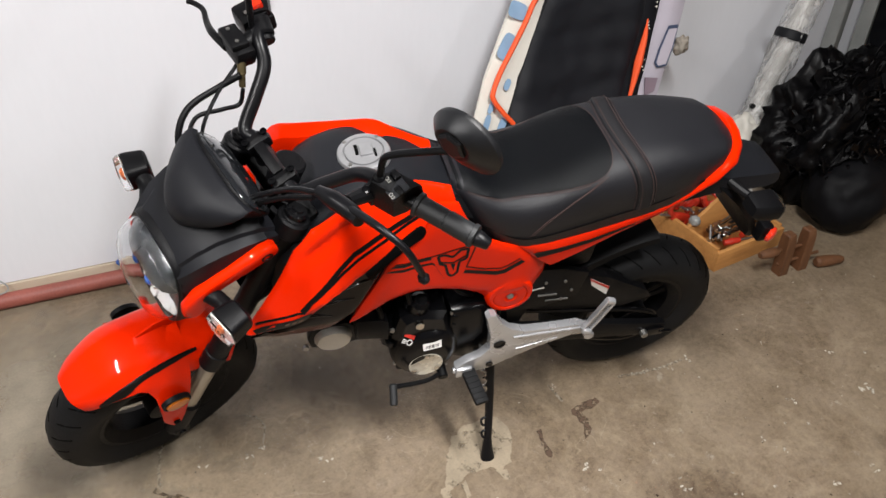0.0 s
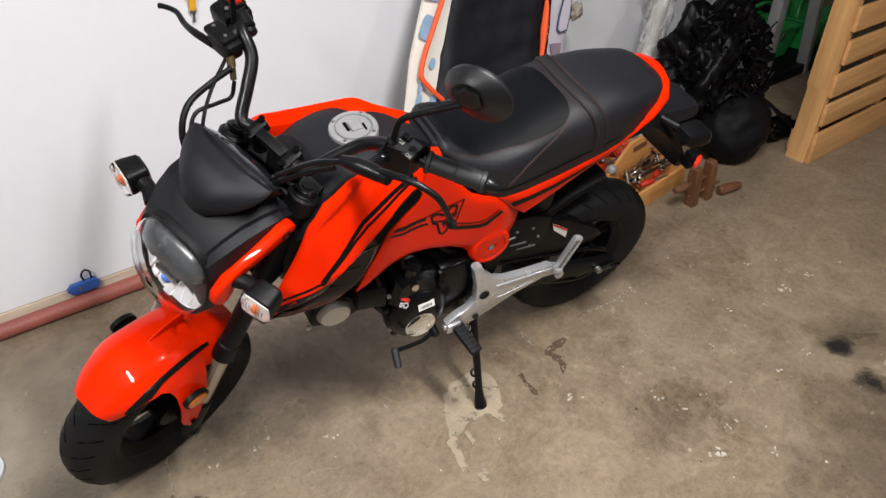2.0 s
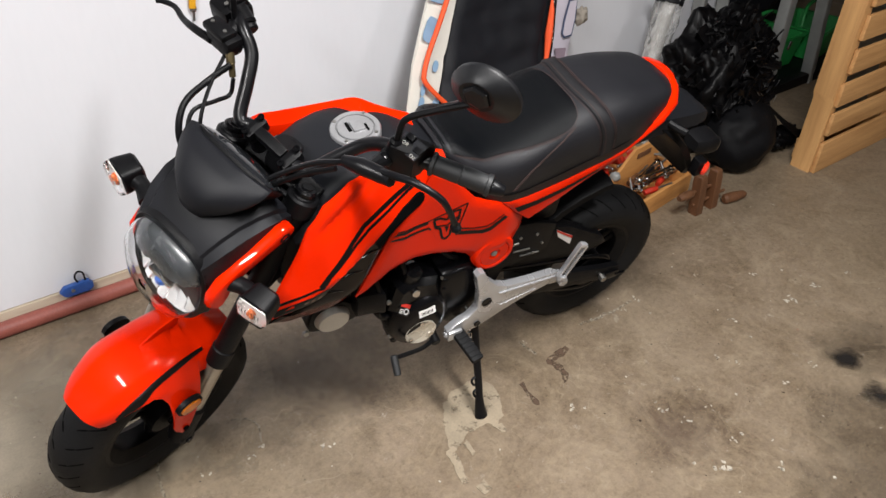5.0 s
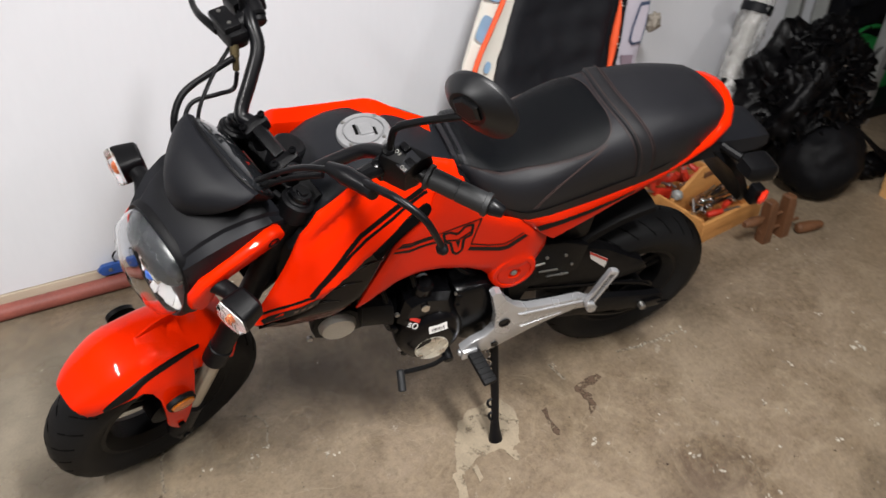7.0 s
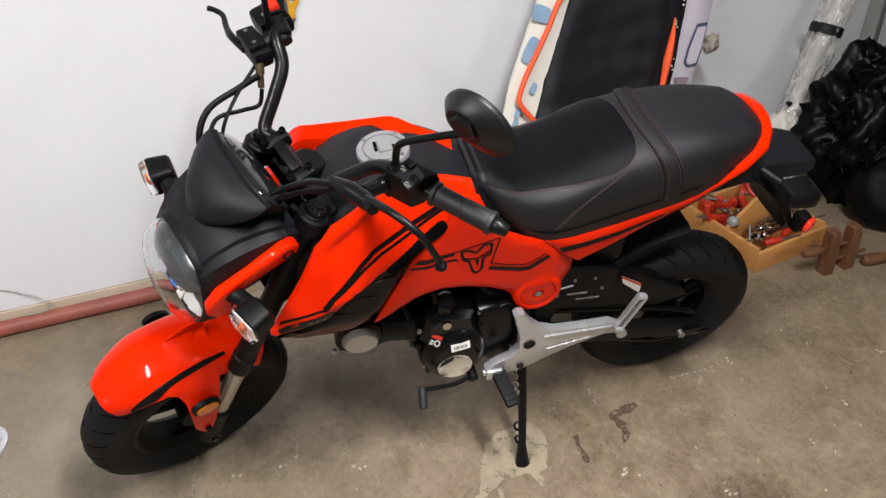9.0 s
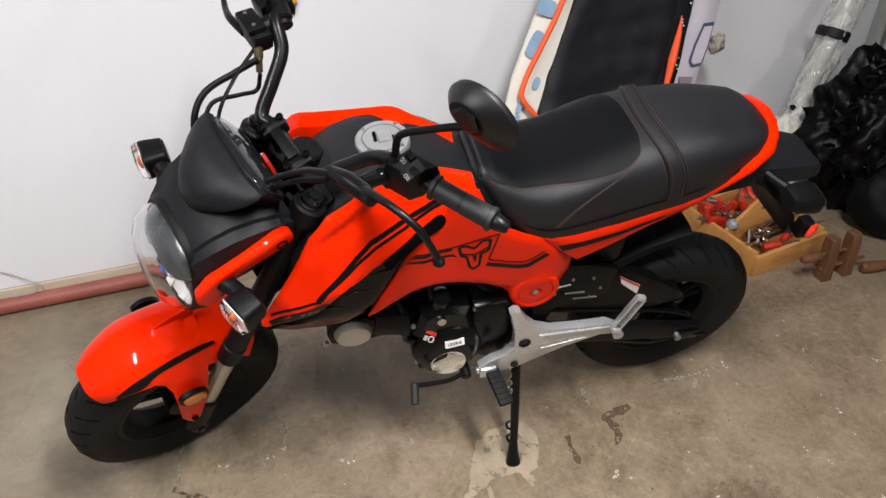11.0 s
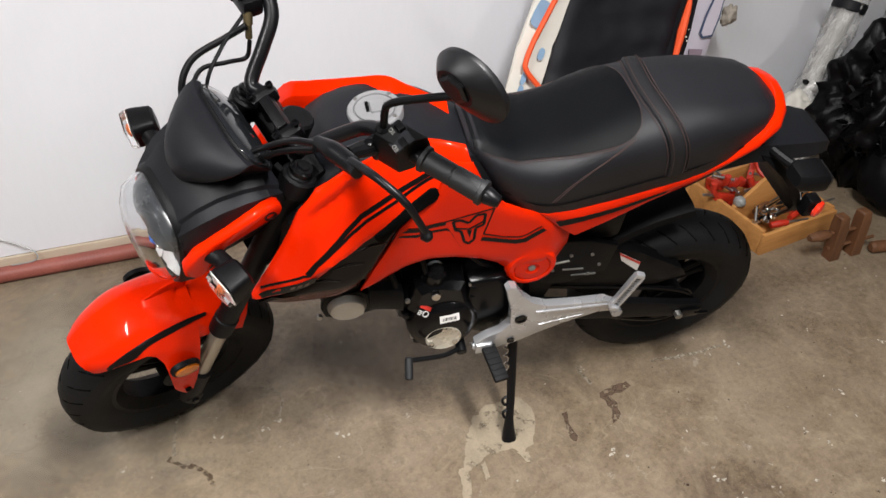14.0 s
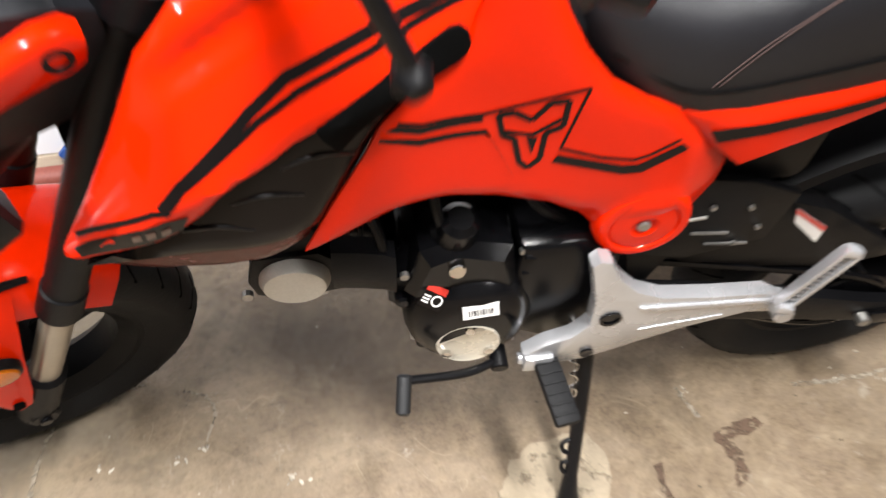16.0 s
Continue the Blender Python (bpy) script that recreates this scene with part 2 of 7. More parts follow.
MIRROR = mat("mirror_glass", (0.9, 0.9, 0.9), 0.02, 1.0, 0.02, 5, 0.0, rvar=0.0)
BRASS = mat("brass_fitting", (0.13, 0.10, 0.05), 0.4, 0.8, 0.3, 40, 0.1)
PIPE = mat("red_oxide_pipe", (0.34, 0.095, 0.07), 0.55, 0, 0.4, 9, 0.2, 150, col2=(0.20, 0.055, 0.042))
PLY = wood_mat("plywood_edge", (0.66, 0.57, 0.45), (0.50, 0.40, 0.29), (0.5, 6, 8))
PINE = wood_mat("pallet_pine", (0.66, 0.37, 0.15), (0.42, 0.21, 0.075), (0.35, 7, 7), 5.0)
PINEV = wood_mat("pallet_pine_upright", (0.70, 0.40, 0.16), (0.50, 0.26, 0.10), (7, 7, 0.35), 5.0)
BOXWOOD = wood_mat("toolbox_plywood", (0.62, 0.30, 0.09), (0.42, 0.18, 0.05), (0.5, 7, 7), 6.0)
OLDWOOD = wood_mat("old_clamp_beech", (0.18, 0.075, 0.030), (0.08, 0.033, 0.014), (6, 6, 0.6), 8.0)
BLUE = mat("blue_plastic", (0.03, 0.10, 0.38), 0.4, 0, 0.3, 30, 0.1)
YELLOW = mat("yellow_plastic", (0.75, 0.38, 0.02), 0.4, 0, 0.2, 30, 0.05)
REDPL = mat("red_plastic", (0.60, 0.035, 0.015), 0.4, 0, 0.3, 20, 0.1)
GREEN = mat("green_plastic", (0.02, 0.28, 0.06), 0.45, 0, 0.3, 14, 0.1)
GALV = mat("grey_steel", (0.36, 0.37, 0.36), 0.45, 0.35, 0.2, 12, 0.1)
DARKFAB = mat("black_nylon", (0.0076, 0.0083, 0.0118), 0.6, 0, 0.4, 7, 0.5, 300, spec=0.25)
BAGFAB = mat("black_bag_nylon", (0.0034, 0.0034, 0.0044), 0.6, 0, 0.4, 7, 0.5, 300, spec=0.15)
HEAPFAB = mat("black_webbing", (0.0030, 0.0028, 0.0034), 0.40, 0, 0.5, 18, 0.6, 160, spec=0.16)
CREAM = mat("cream_canvas", (0.70, 0.67, 0.60), 0.7, 0, 0.12, 12, 0.3, 500)
SKYBLUE = mat("printed_blue", (0.24, 0.38, 0.55), 0.7, 0, 0.2, 20, 0.2, 500)
NAVY = mat("printed_dark_blue", (0.05, 0.07, 0.13), 0.7, 0, 0.2, 20, 0.2, 500)
LILAC = mat("printed_lilac", (0.52, 0.48, 0.55), 0.6, 0, 0.12, 12, 0.2, 400)
MAUVE = mat("printed_mauve", (0.24, 0.18, 0.22), 0.6, 0, 0.12, 12, 0.2, 400)
PIPING = mat("orange_tape", (0.90, 0.10, 0.02), 0.6, 0, 0.15, 20, 0.3, 400)
FILM = film_mat()
TAN = mat("tan_cloth", (0.36, 0.32, 0.27), 0.8, 0, 0.3, 30, 0.4, 300)
CARD = mat("pale_tube", (0.40, 0.39, 0.37), 0.6, 0, 0.15, 7, 0.2)
PATCH = stain_mat("pale_filler", (0.350, 0.285, 0.200), 0.75, 0.37, 24)
TAR = stain_mat("dark_stain", (0.108, 0.067, 0.043), 0.6, 0.43, 50)
FLECK = stain_mat("pale_paint", (0.56, 0.51, 0.42), 0.7, 0.40, 90)
SPECK = mat("brown_dirt", (0.045, 0.024, 0.015), 0.7, 0, 0.4, 40, 0.2)
CHIP = stain_mat("brown_chip", (0.095, 0.058, 0.030), 0.8, 0.50, 60)
DUST = soft_mat("pale_dust", (0.34, 0.290, 0.220), 0.85, 0.75, 7)
# dark stains, and the shade painted on the floor under the engine
SHADE_STAIN = soft_mat("dark_shade_and_stain", (0.062, 0.043, 0.029), 0.5, 0.42, 5)
ROSY = soft_mat("reddish_dirt", (0.125, 0.076, 0.053), 0.7, 0.34, 12)
SCRAPE = stain_mat("pale_scrape", (0.33, 0.280, 0.212), 0.7, 0.45, 70)
OIL = soft_mat("black_oil", (0.018, 0.016, 0.015), 0.5, 0.95, 14)
# for the unseen walls: dark so that gloss and black parts reflect little
UNSEENWALL = mat("unseen_dim_wall", (0.15, 0.145, 0.14), 0.7, 0, 0.1, 2.0)
DARKWALL = mat("unpainted_board", (0.16, 0.14, 0.12), 0.8, 0, 0.3, 3, 0.2)


# ---------------------------------------------------------------- mesh helpers
def bm_new():
    return bmesh.new()


def put(bm, me):
    bm.to_mesh(me)
    bm.free()


def mesh_of(name, bm, material, sharp=35):
    bmesh.ops.recalc_face_normals(bm, faces=bm.faces)
    me = bpy.data.meshes.new(name)
    for f in bm.faces:
        f.smooth = True
    put(bm, me)
    me.set_sharp_from_angle(angle=radians(sharp))
    me.materials.append(material)
    return me


def part(name, bm, material, parent, label="", sharp=35):
    """One mesh under a thing or a part."""
    ob = new(name, mesh_of(name, bm, material, sharp))
    ob.parent = parent
    if label:
        ob["label"] = label
    return ob


def solo(name, bm, material, label, category="", group="", kind="", sharp=35):
    """A thing that is one mesh."""
    return tagged(new(name, mesh_of(name, bm, material, sharp)), label, category, group, kind)


def root(name, m, label, category, group="", kind=""):
    ob = new(name)
    ob.empty_display_size = 0.05
    ob.matrix_world = m
    return tagged(ob, label, category, group, kind)


def xf(bm, m):
    bmesh.ops.transform(bm, matrix=m, verts=bm.verts)
    return bm


def join(*bms):
    out = bms[0]
    for b in bms[1:]:
        me = bpy.data.meshes.new("tmp")
        put(b, me)
        out.from_mesh(me)
        bpy.data.meshes.remove(me)
    return out


def smoothpath(pts, n=6):
    """A Catmull-Rom curve through the points."""
    p = [Vector(q) for q in pts]
    p = [2 * p[0] - p[1]] + p + [2 * p[-1] - p[-2]]
    out = []
    for i in range(1, len(p) - 2):
        for k in range(n):
            t = k / n
            a, b, c, d = p[i - 1], p[i], p[i + 1], p[i + 2]
            out.append(0.5 * ((2 * b) + (c - a) * t + (2 * a - 5 * b + 4 * c - d) * t * t + (3 * b - a - 3 * c + d) * t ** 3))
    return out + [p[-2]]


def loft(rings, cap=True, closed=True):
    bm = bm_new()
    vs = [[bm.verts.new(q) for q in r] for r in rings]
    m = len(vs[0])
    for a, b in zip(vs, vs[1:]):
        for j in range(m if closed else m - 1):
            k = (j + 1) % m
            bm.faces.new((a[j], a[k], b[k], b[j]))
    if cap and closed:
        bm.faces.new(vs[0][::-1])
        bm.faces.new(vs[-1])
    return bm


def tube(pts, r, seg=10, n=6, straight=False):
    """A round bar along a smooth path; r a number or one radius per path point."""
    path = [Vector(q) for q in pts] if straight else smoothpath(pts, n)
    m = len(path)
    rr = [r] * m if not isinstance(r, (list, tuple)) else [
        r[min(len(r) - 1, int(i * (len(r) - 1) / (m - 1)))] * (1 - ((i * (len(r) - 1) / (m - 1)) % 1)) +
        r[min(len(r) - 1, int(i * (len(r) - 1) / (m - 1)) + 1)] * ((i * (len(r) - 1) / (m - 1)) % 1) for i in range(m)]
    rings, side = [], None
    for i, q in enumerate(path):
        d = (path[min(i + 1, m - 1)] - path[max(i - 1, 0)]).normalized()
        if side is None:
            side = d.orthogonal().normalized()
        side = (side - d * side.dot(d)).normalized()
        up = d.cross(side)
        rings.append([q + rr[i] * (math.cos(a) * side + math.sin(a) * up) for a in (2 * math.pi * k / seg for k in range(seg))])
    return loft(rings)


def lathe(profile, at, axis, seg=28, full=False):
    """Turns (radius, height) pairs about an axis. full: the profile is a closed loop."""
    d = Vector(axis).normalized()
    s = d.orthogonal().normalized()
    u = d.cross(s)
    bm = bm_new()
    at = Vector(at)
    rows = [[bm.verts.new(at + d * h + max(r, 1e-5) * (math.cos(a) * s + math.sin(a) * u)) for a in (2 * math.pi * k / seg for k in range(seg))]
            for r, h in profile]
    for a, b in zip(rows, rows[1:] + (rows[:1] if full else [])):
        for j in range(seg):
            k = (j + 1) % seg
            bm.faces.new((a[j], a[k], b[k], b[j]))
    if not full:
        bm.faces.new(rows[0][::-1])
        bm.faces.new(rows[-1])
    bmesh.ops.remove_doubles(bm, verts=bm.verts, dist=1e-6)
    return bm


def rod(a, b, r, bev=0.0, seg=16, r2=None):
    """A cylinder or cone from a to b with softened ends."""
    a, b = Vector(a), Vector(b)
    h = (b - a).length
    r2 = r if r2 is None else r2
    bev = bev or min(r, r2) * 0.15
    return lathe([(r - bev, 0), (r, bev), (r2, h - bev), (r2 - bev, h)], a, b - a, seg)


def bar(c, size, bev=0.004, m=None, seg=2):
    """A box with rounded edges."""
    bm = bm_new()
    bmesh.ops.create_cube(bm, size=1.0)
    xf(bm, Matrix.Diagonal((*size, 1)))
    if bev:
        bmesh.ops.bevel(bm, geom=list(bm.edges), offset=min(bev, min(size) * 0.45), segments=seg, affect="EDGES", profile=0.6)
    if m:
        xf(bm, m)
    return xf(bm, Matrix.Translation(c))


def slab(outline, y0, y1, bev=0.004):
    """A plate cut to an outline in x and z, from y0 to y1, with rounded rims."""
    bm = bm_new()
    a = [bm.verts.new((x, y0, z)) for x, z in outline]
    b = [bm.verts.new((x, y1, z)) for x, z in outline]
    fa, fb = bm.faces.new(a), bm.faces.new(b[::-1])
    for i in range(len(a)):
        j = (i + 1) % len(a)
        bm.faces.new((a[j], a[i], b[i], b[j]))
    bmesh.ops.recalc_face_normals(bm, faces=bm.faces)
    if bev:
        rim = [e for f in (fa, fb) for e in f.edges]
        bmesh.ops.bevel(bm, geom=rim, offset=bev, segments=2, affect="EDGES", profile=0.6, clamp_overlap=True)
    return bm


def off_edge(x, z, poly):
    best = 9.0
    for (ax, az), (bx, bz) in zip(poly, poly[1:] + poly[:1]):
        dx, dz = bx - ax, bz - az
        t = max(0, min(1, ((x - ax) * dx + (z - az) * dz) / (dx * dx + dz * dz + 1e-12)))
        best = min(best, math.hypot(x - ax - t * dx, z - az - t * dz))
    return best


def panel(poly, skin, thick=0.004, step=0.014, roll=0.006, rim=0.012, side=1):
    """A moulded shell over an outline in x and z: skin(x, z) gives how far it stands out, its rim rolls in."""
    bm = bm_new()
    bm.faces.new([bm.verts.new((x, 0, z)) for x, z in poly])
    for ax in (0, 2):
        lo, hi = min(p[ax // 2] for p in poly), max(p[ax // 2] for p in poly)
        for i in range(1, int((hi - lo) / step) + 1):
            co, no = [0, 0, 0], [0, 0, 0]
            co[ax], no[ax] = lo + i * (hi - lo) / (int((hi - lo) / step) + 1), 1
            bmesh.ops.bisect_plane(bm, geom=list(bm.verts) + list(bm.edges) + list(bm.faces), plane_co=co, plane_no=no, dist=1e-5)
    bm.verts.ensure_lookup_table()
    inner = {}
    for v in list(bm.verts):
        x, z = v.co.x, v.co.z
        d = off_edge(x, z, poly) if roll else rim
        y = skin(x, z) - roll * (1 - min(d / rim, 1)) ** 2
        v.co.y = side * y
        if thick:
            inner[v] = bm.verts.new((x, side * (y - thick), z))
    if thick:
        for f in list(bm.faces):
            loop = list(f.verts)
            bm.faces.new([inner[v] for v in reversed(loop)])
        for e in [e for e in bm.edges if e.is_boundary and e.verts[0] in inner and e.verts[1] in inner]:
            a, b = e.verts
            bm.faces.new((a, b, inner[b], inner[a]))
    return bm


def sm(u):
    u = max(0.0, min(1.0, u))
    return u * u * (3 - 2 * u)


def wall_box(name, x0, x1, y0, y1, z0, z1, material, label, category="wall"):
    bm = bar(((x0 + x1) / 2, (y0 + y1) / 2, (z0 + z1) / 2), (x1 - x0, y1 - y0, z1 - z0), 0)
    return solo(name, bm, material, label, category, kind="structure")


wall_box("floor", -3.2, 4.6, -3.6, 2.6, -0.15, 0.0, CONCRETE, "worn brown-grey concrete floor with pale spots and stains", "floor")
wall_box("wall_north", -3.2, 2.30, 1.10, 1.24, 0.064, 2.60, WALL, "smooth white board wall with faint smudges")
wall_box("wall_sill", -3.2, 2.30, 1.094, 1.24, 0.0, 0.060, PLY, "bare plywood strip under the white wall board", "trim")
wall_box("wall_alcove_back", 2.30, 4.6, 2.46, 2.6, 0.0, 2.60, DARKWALL, "dark unpainted back of the storage alcove")
wall_box("wall_alcove_side", 2.16, 2.30, 1.24, 2.6, 0.0, 2.60, DARKWALL, "dark unpainted side of the storage alcove")
wall_box("wall_east", 4.46, 4.6, -3.6, 2.46, 0.0, 2.60, DARKWALL, "dim unpainted side wall of the garage")
# west and south walls and ceiling are unseen, added dim to hold bounce down
wall_box("wall_west", -3.2, -3.06, -3.46, 1.10, 0.0, 2.60, UNSEENWALL, "unseen added side wall, dim to keep reflections dark")
wall_box("wall_south", -3.2, 4.46, -3.6, -3.46, 0.0, 2.60, UNSEENWALL, "unseen added wall closing the garage, dim to keep reflections dark")
wall_box("ceiling", -3.2, 4.6, -3.6, 2.6, 2.60, 2.72, CEILING, "unseen added garage ceiling, dim to keep reflections dark", "ceiling")

# red pipe along the foot of the wall
solo("floor_pipe", tube([(-2.9, 1.060, 0.025), (-1.5, 1.062, 0.025), (0.0, 1.060, 0.025), (2.1, 1.060, 0.025)], 0.025, 18, 5), PIPE,
     "long red-oxide painted pipe lying along the wall foot", "pipe")


def blot(name, pts, material, label, jag=0.004, z=0.0012):
    """A thin irregular stain or patch of painted shade on the floor."""
    rnd = random.Random(len(pts) * 17 + int(abs(pts[0][0]) * 1000))
    ring = []
    for (ax, ay), (bx, by) in zip(pts, pts[1:] + pts[:1]):
        k = max(2, int(math.hypot(bx - ax, by - ay) / 0.012))
        for i in range(k):
            t = i / k
            ring.append((ax + (bx - ax) * t + rnd.uniform(-jag, jag), ay + (by - ay) * t + rnd.uniform(-jag, jag)))
    bm = bm_new()
    top = [bm.verts.new((x, y, z)) for x, y in ring]
    low = [bm.verts.new((x, y, -0.002)) for x, y in ring]
    bm.faces.new(top)
    for i in range(len(top)):
        j = (i + 1) % len(top)
        bm.faces.new((top[i], low[i], low[j], top[j]))
    return solo(name, bm, material, label, "stain", kind="structure")
# ---------------------------------------------------------------- the motorcycle
# bike axes: x ahead, y to its left, z up; it leans on its side stand
_h, _p = radians(7.0), radians(13.0)
_fw = Vector((-math.cos(_h), math.sin(_h), 0))
_lf0 = Vector((-math.sin(_h), -math.cos(_h), 0))
_up = math.cos(_p) * Vector((0, 0, 1)) + math.sin(_p) * _lf0
_lf = math.cos(_p) * _lf0 - math.sin(_p) * Vector((0, 0, 1))
BIKE_M = Matrix((( _fw.x, _lf.x, _up.x, 0), (_fw.y, _lf.y, _up.y, 0.29), (_fw.z, _lf.z, _up.z, 0), (0, 0, 0, 1)))
STEER_AT, STEER_AX = Vector((0.40, 0, 0.885)), Vector((-math.sin(radians(25)), 0, math.cos(radians(25))))
STEER = Matrix.Translation(STEER_AT) @ Matrix.Rotation(radians(24.5), 4, STEER_AX) @ Matrix.Translation(-STEER_AT)
bike = root("motorcycle", BIKE_M, "small orange motorcycle with black seat leaning on its side stand", "motorcycle")


def bp(name, bm, material, label="", parent=None, sharp=35):
    return part(name, bm, material, parent or bike, label, sharp)


def sp(name, bm, material, label="", parent=None, sharp=35):
    """A part that turns with the handlebar."""
    return part(name, xf(bm, STEER), material, parent or bike, label, sharp)


def skin_shroud(x, z):
    groove = 0.0115 * math.exp(-((z - 0.885 + 0.5 * (x - 0.285)) / 0.012) ** 2) * sm((x - 0.23) / 0.06) * sm((0.43 - x) / 0.06)
    zl = 0.82 - 0.30 * (x - 0.16) if x < 0.39 else 0.751 - 0.8 * (x - 0.39)
    return 0.138 + 0.077 * sm((x - 0.14) / 0.25) - 0.028 * sm((x - 0.40) / 0.11) - 0.55 * max(0, z - zl) - 0.25 * max(0, zl - z) - groove


def skin_side(x, z):
    d = math.hypot(x + 0.058, z - 0.570)
    low = 0.014 * sm((0.64 - z) / 0.10) * sm((0.10 - x) / 0.12)
    boss = 0.008 * (1 - sm((d - 0.045) / 0.02))
    return 0.138 + 0.030 * sm((x - 0.15) / 0.17) - 0.020 * sm((-x - 0.06) / 0.08) - low - 0.6 * max(0, z - 0.78) ** 2 + boss


SHROUD = [(0.507, 0.664), (0.474, 0.716), (0.440, 0.776), (0.405, 0.842), (0.372, 0.878), (0.344, 0.889), (0.315, 0.901), (0.257, 0.904), (0.214, 0.911), (0.175, 0.911),
          (0.108, 0.900), (0.098, 0.868), (0.138, 0.852), (0.156, 0.832), (0.174, 0.814), (0.234, 0.797), (0.300, 0.782), (0.345, 0.760), (0.362, 0.746), (0.377, 0.727), (0.404, 0.701), (0.455, 0.670), (0.497, 0.648), (0.507, 0.658)]
SIDE = [(0.307, 0.610), (0.280, 0.666), (0.247, 0.723), (0.232, 0.756), (0.216, 0.772), (0.190, 0.799), (0.164, 0.827), (0.149, 0.867), (0.138, 0.891), (0.100, 0.885),
        (0.083, 0.849), (0.059, 0.811), (0.031, 0.779), (-0.007, 0.756), (-0.041, 0.743), (-0.082, 0.704), (-0.130, 0.648), (-0.134, 0.606), (-0.124, 0.556), (-0.098, 0.525),
        (-0.063, 0.520), (-0.022, 0.540), (0.000, 0.569), (0.022, 0.597), (0.060, 0.622), (0.115, 0.639), (0.168, 0.645), (0.215, 0.643), (0.244, 0.635)]
# the far shroud: a ridge that draws in towards the filler cap; crest (x, y, z)
CREST = [(0.511, 0.188, 0.668), (0.480, 0.195, 0.725), (0.446, 0.190, 0.785), (0.403, 0.171, 0.856), (0.360, 0.148, 0.877), (0.303, 0.120, 0.898), (0.260, 0.098, 0.915),
         (0.219, 0.077, 0.929), (0.180, 0.068, 0.911), (0.145, 0.058, 0.897), (0.110, 0.050, 0.885)]
shroud = bp("tank_shroud", panel(SHROUD, skin_shroud, 0.006, 0.008, 0.006, 0.012), ORANGE, "glossy orange tank shroud")
bp("tank_shroud", loft([[(x, -y - o, z - h) for o, h in ((-0.034, 0.075), (-0.030, 0.026), (-0.026, 0.014), (-0.003, 0.0015), (0.003, 0.001), (0.010, 0.010), (0.036, 0.060), (0.030, 0.12), (0.018, 0.12), (-0.02, 0.08))]
                        for x, y, z in smoothpath(CREST, 3)]), ORANGE, "glossy orange tank shroud", sharp=25)
side_panel = bp("side_panel", panel(SIDE, skin_side, 0.004, 0.012, 0.007, 0.012), ORANGE, "glossy orange side panel with black stripes")
bp("side_panel", panel([p for p in SIDE if p[1] < 0.80], skin_side, 0.004, 0.02, 0.007, 0.012, -1), ORANGE, "glossy orange side panel")

# cap ring on the side panel
PIV = (-0.053, skin_side(-0.058, 0.570) + 0.0005, 0.577)
bp("pivot_cover", lathe([(0.055, -0.014), (0.054, -0.002), (0.050, 0.004), (0.0425, 0.0055), (0.040, 0.0045), (0.0385, 0.0015), (0.037, 0.0035), (0.016, 0.0055), (0.012, 0.001), (0.001, 0.001)], PIV, (0, 1, 0), 36), ORANGE, "round orange pivot cover", side_panel)
bp("cover_bolt", lathe([(0.008, 0), (0.008, 0.004), (0.006, 0.006), (0.001, 0.006)], PIV, (0, 1, 0), 14), STEEL, "", side_panel)


def stripe(poly, skin, parent, material=DECAL, name="decal", out=0.0012):
    return bp(name, panel(poly, lambda x, z: skin(x, z) + out, 0.0006, 0.012, 0, 1), material, "black decal stripe", parent)


def ribbon(pts, w, skin, parent, material=DECAL):
    """A thin printed line of even width."""
    left, right = [], []
    for i, (x, z) in enumerate(pts):
        ax, az = pts[max(i - 1, 0)]
        bx, bz = pts[min(i + 1, len(pts) - 1)]
        dx, dz = bx - ax, bz - az
        k = w / 2 / (math.hypot(dx, dz) + 1e-9)
        left.append((x - dz * k, z + dx * k))
        right.append((x + dz * k, z - dx * k))
    return stripe(left + right[::-1], skin, parent, material)


ribbon([(0.218, 0.761), (0.196, 0.753), (0.145, 0.756), (0.053, 0.779)], 0.0028, skin_side, side_panel)
ribbon([(0.053, 0.779), (0.066, 0.708)], 0.0028, skin_side, side_panel)
ribbon([(0.066, 0.708), (0.025, 0.692), (-0.011, 0.685), (-0.026, 0.691), (-0.051, 0.709)], 0.0028, skin_side, side_panel)
stripe([(0.228, 0.755), (0.198, 0.743), (0.143, 0.748), (0.144, 0.756), (0.196, 0.750), (0.218, 0.758)], skin_side, side_panel)
stripe([(0.235, 0.745), (0.198, 0.729), (0.136, 0.733), (0.107, 0.675), (0.139, 0.738), (0.197, 0.736), (0.233, 0.748)], skin_side, side_panel)
stripe([(0.067, 0.699), (0.071, 0.690), (-0.004, 0.666), (-0.024, 0.667), (-0.063, 0.696), (-0.055, 0.703), (-0.018, 0.678), (-0.001, 0.678)], skin_side, side_panel)
# shield-shaped badge, drawn as plain outlines
EMB = [(0.130, 0.754), (0.116, 0.756), (0.099, 0.746), (0.085, 0.765), (0.069, 0.766), (0.069, 0.736), (0.084, 0.729), (0.084, 0.696), (0.094, 0.685),
       (0.103, 0.693), (0.112, 0.724), (0.123, 0.729)]
for i in range(len(EMB)):
    ribbon([EMB[i], EMB[(i + 1) % len(EMB)]], 0.0055, skin_side, side_panel)
ribbon([(0.123, 0.734), (0.096, 0.728), (0.072, 0.745)], 0.004, skin_side, side_panel)
stripe([(0.101, 0.725), (0.091, 0.724), (0.093, 0.703)], skin_side, side_panel)
ribbon([(0.404, 0.745), (0.387, 0.765), (0.356, 0.790), (0.329, 0.812), (0.302, 0.829), (0.249, 0.843), (0.196, 0.857), (0.172, 0.866)], 0.0085, skin_shroud, shroud)
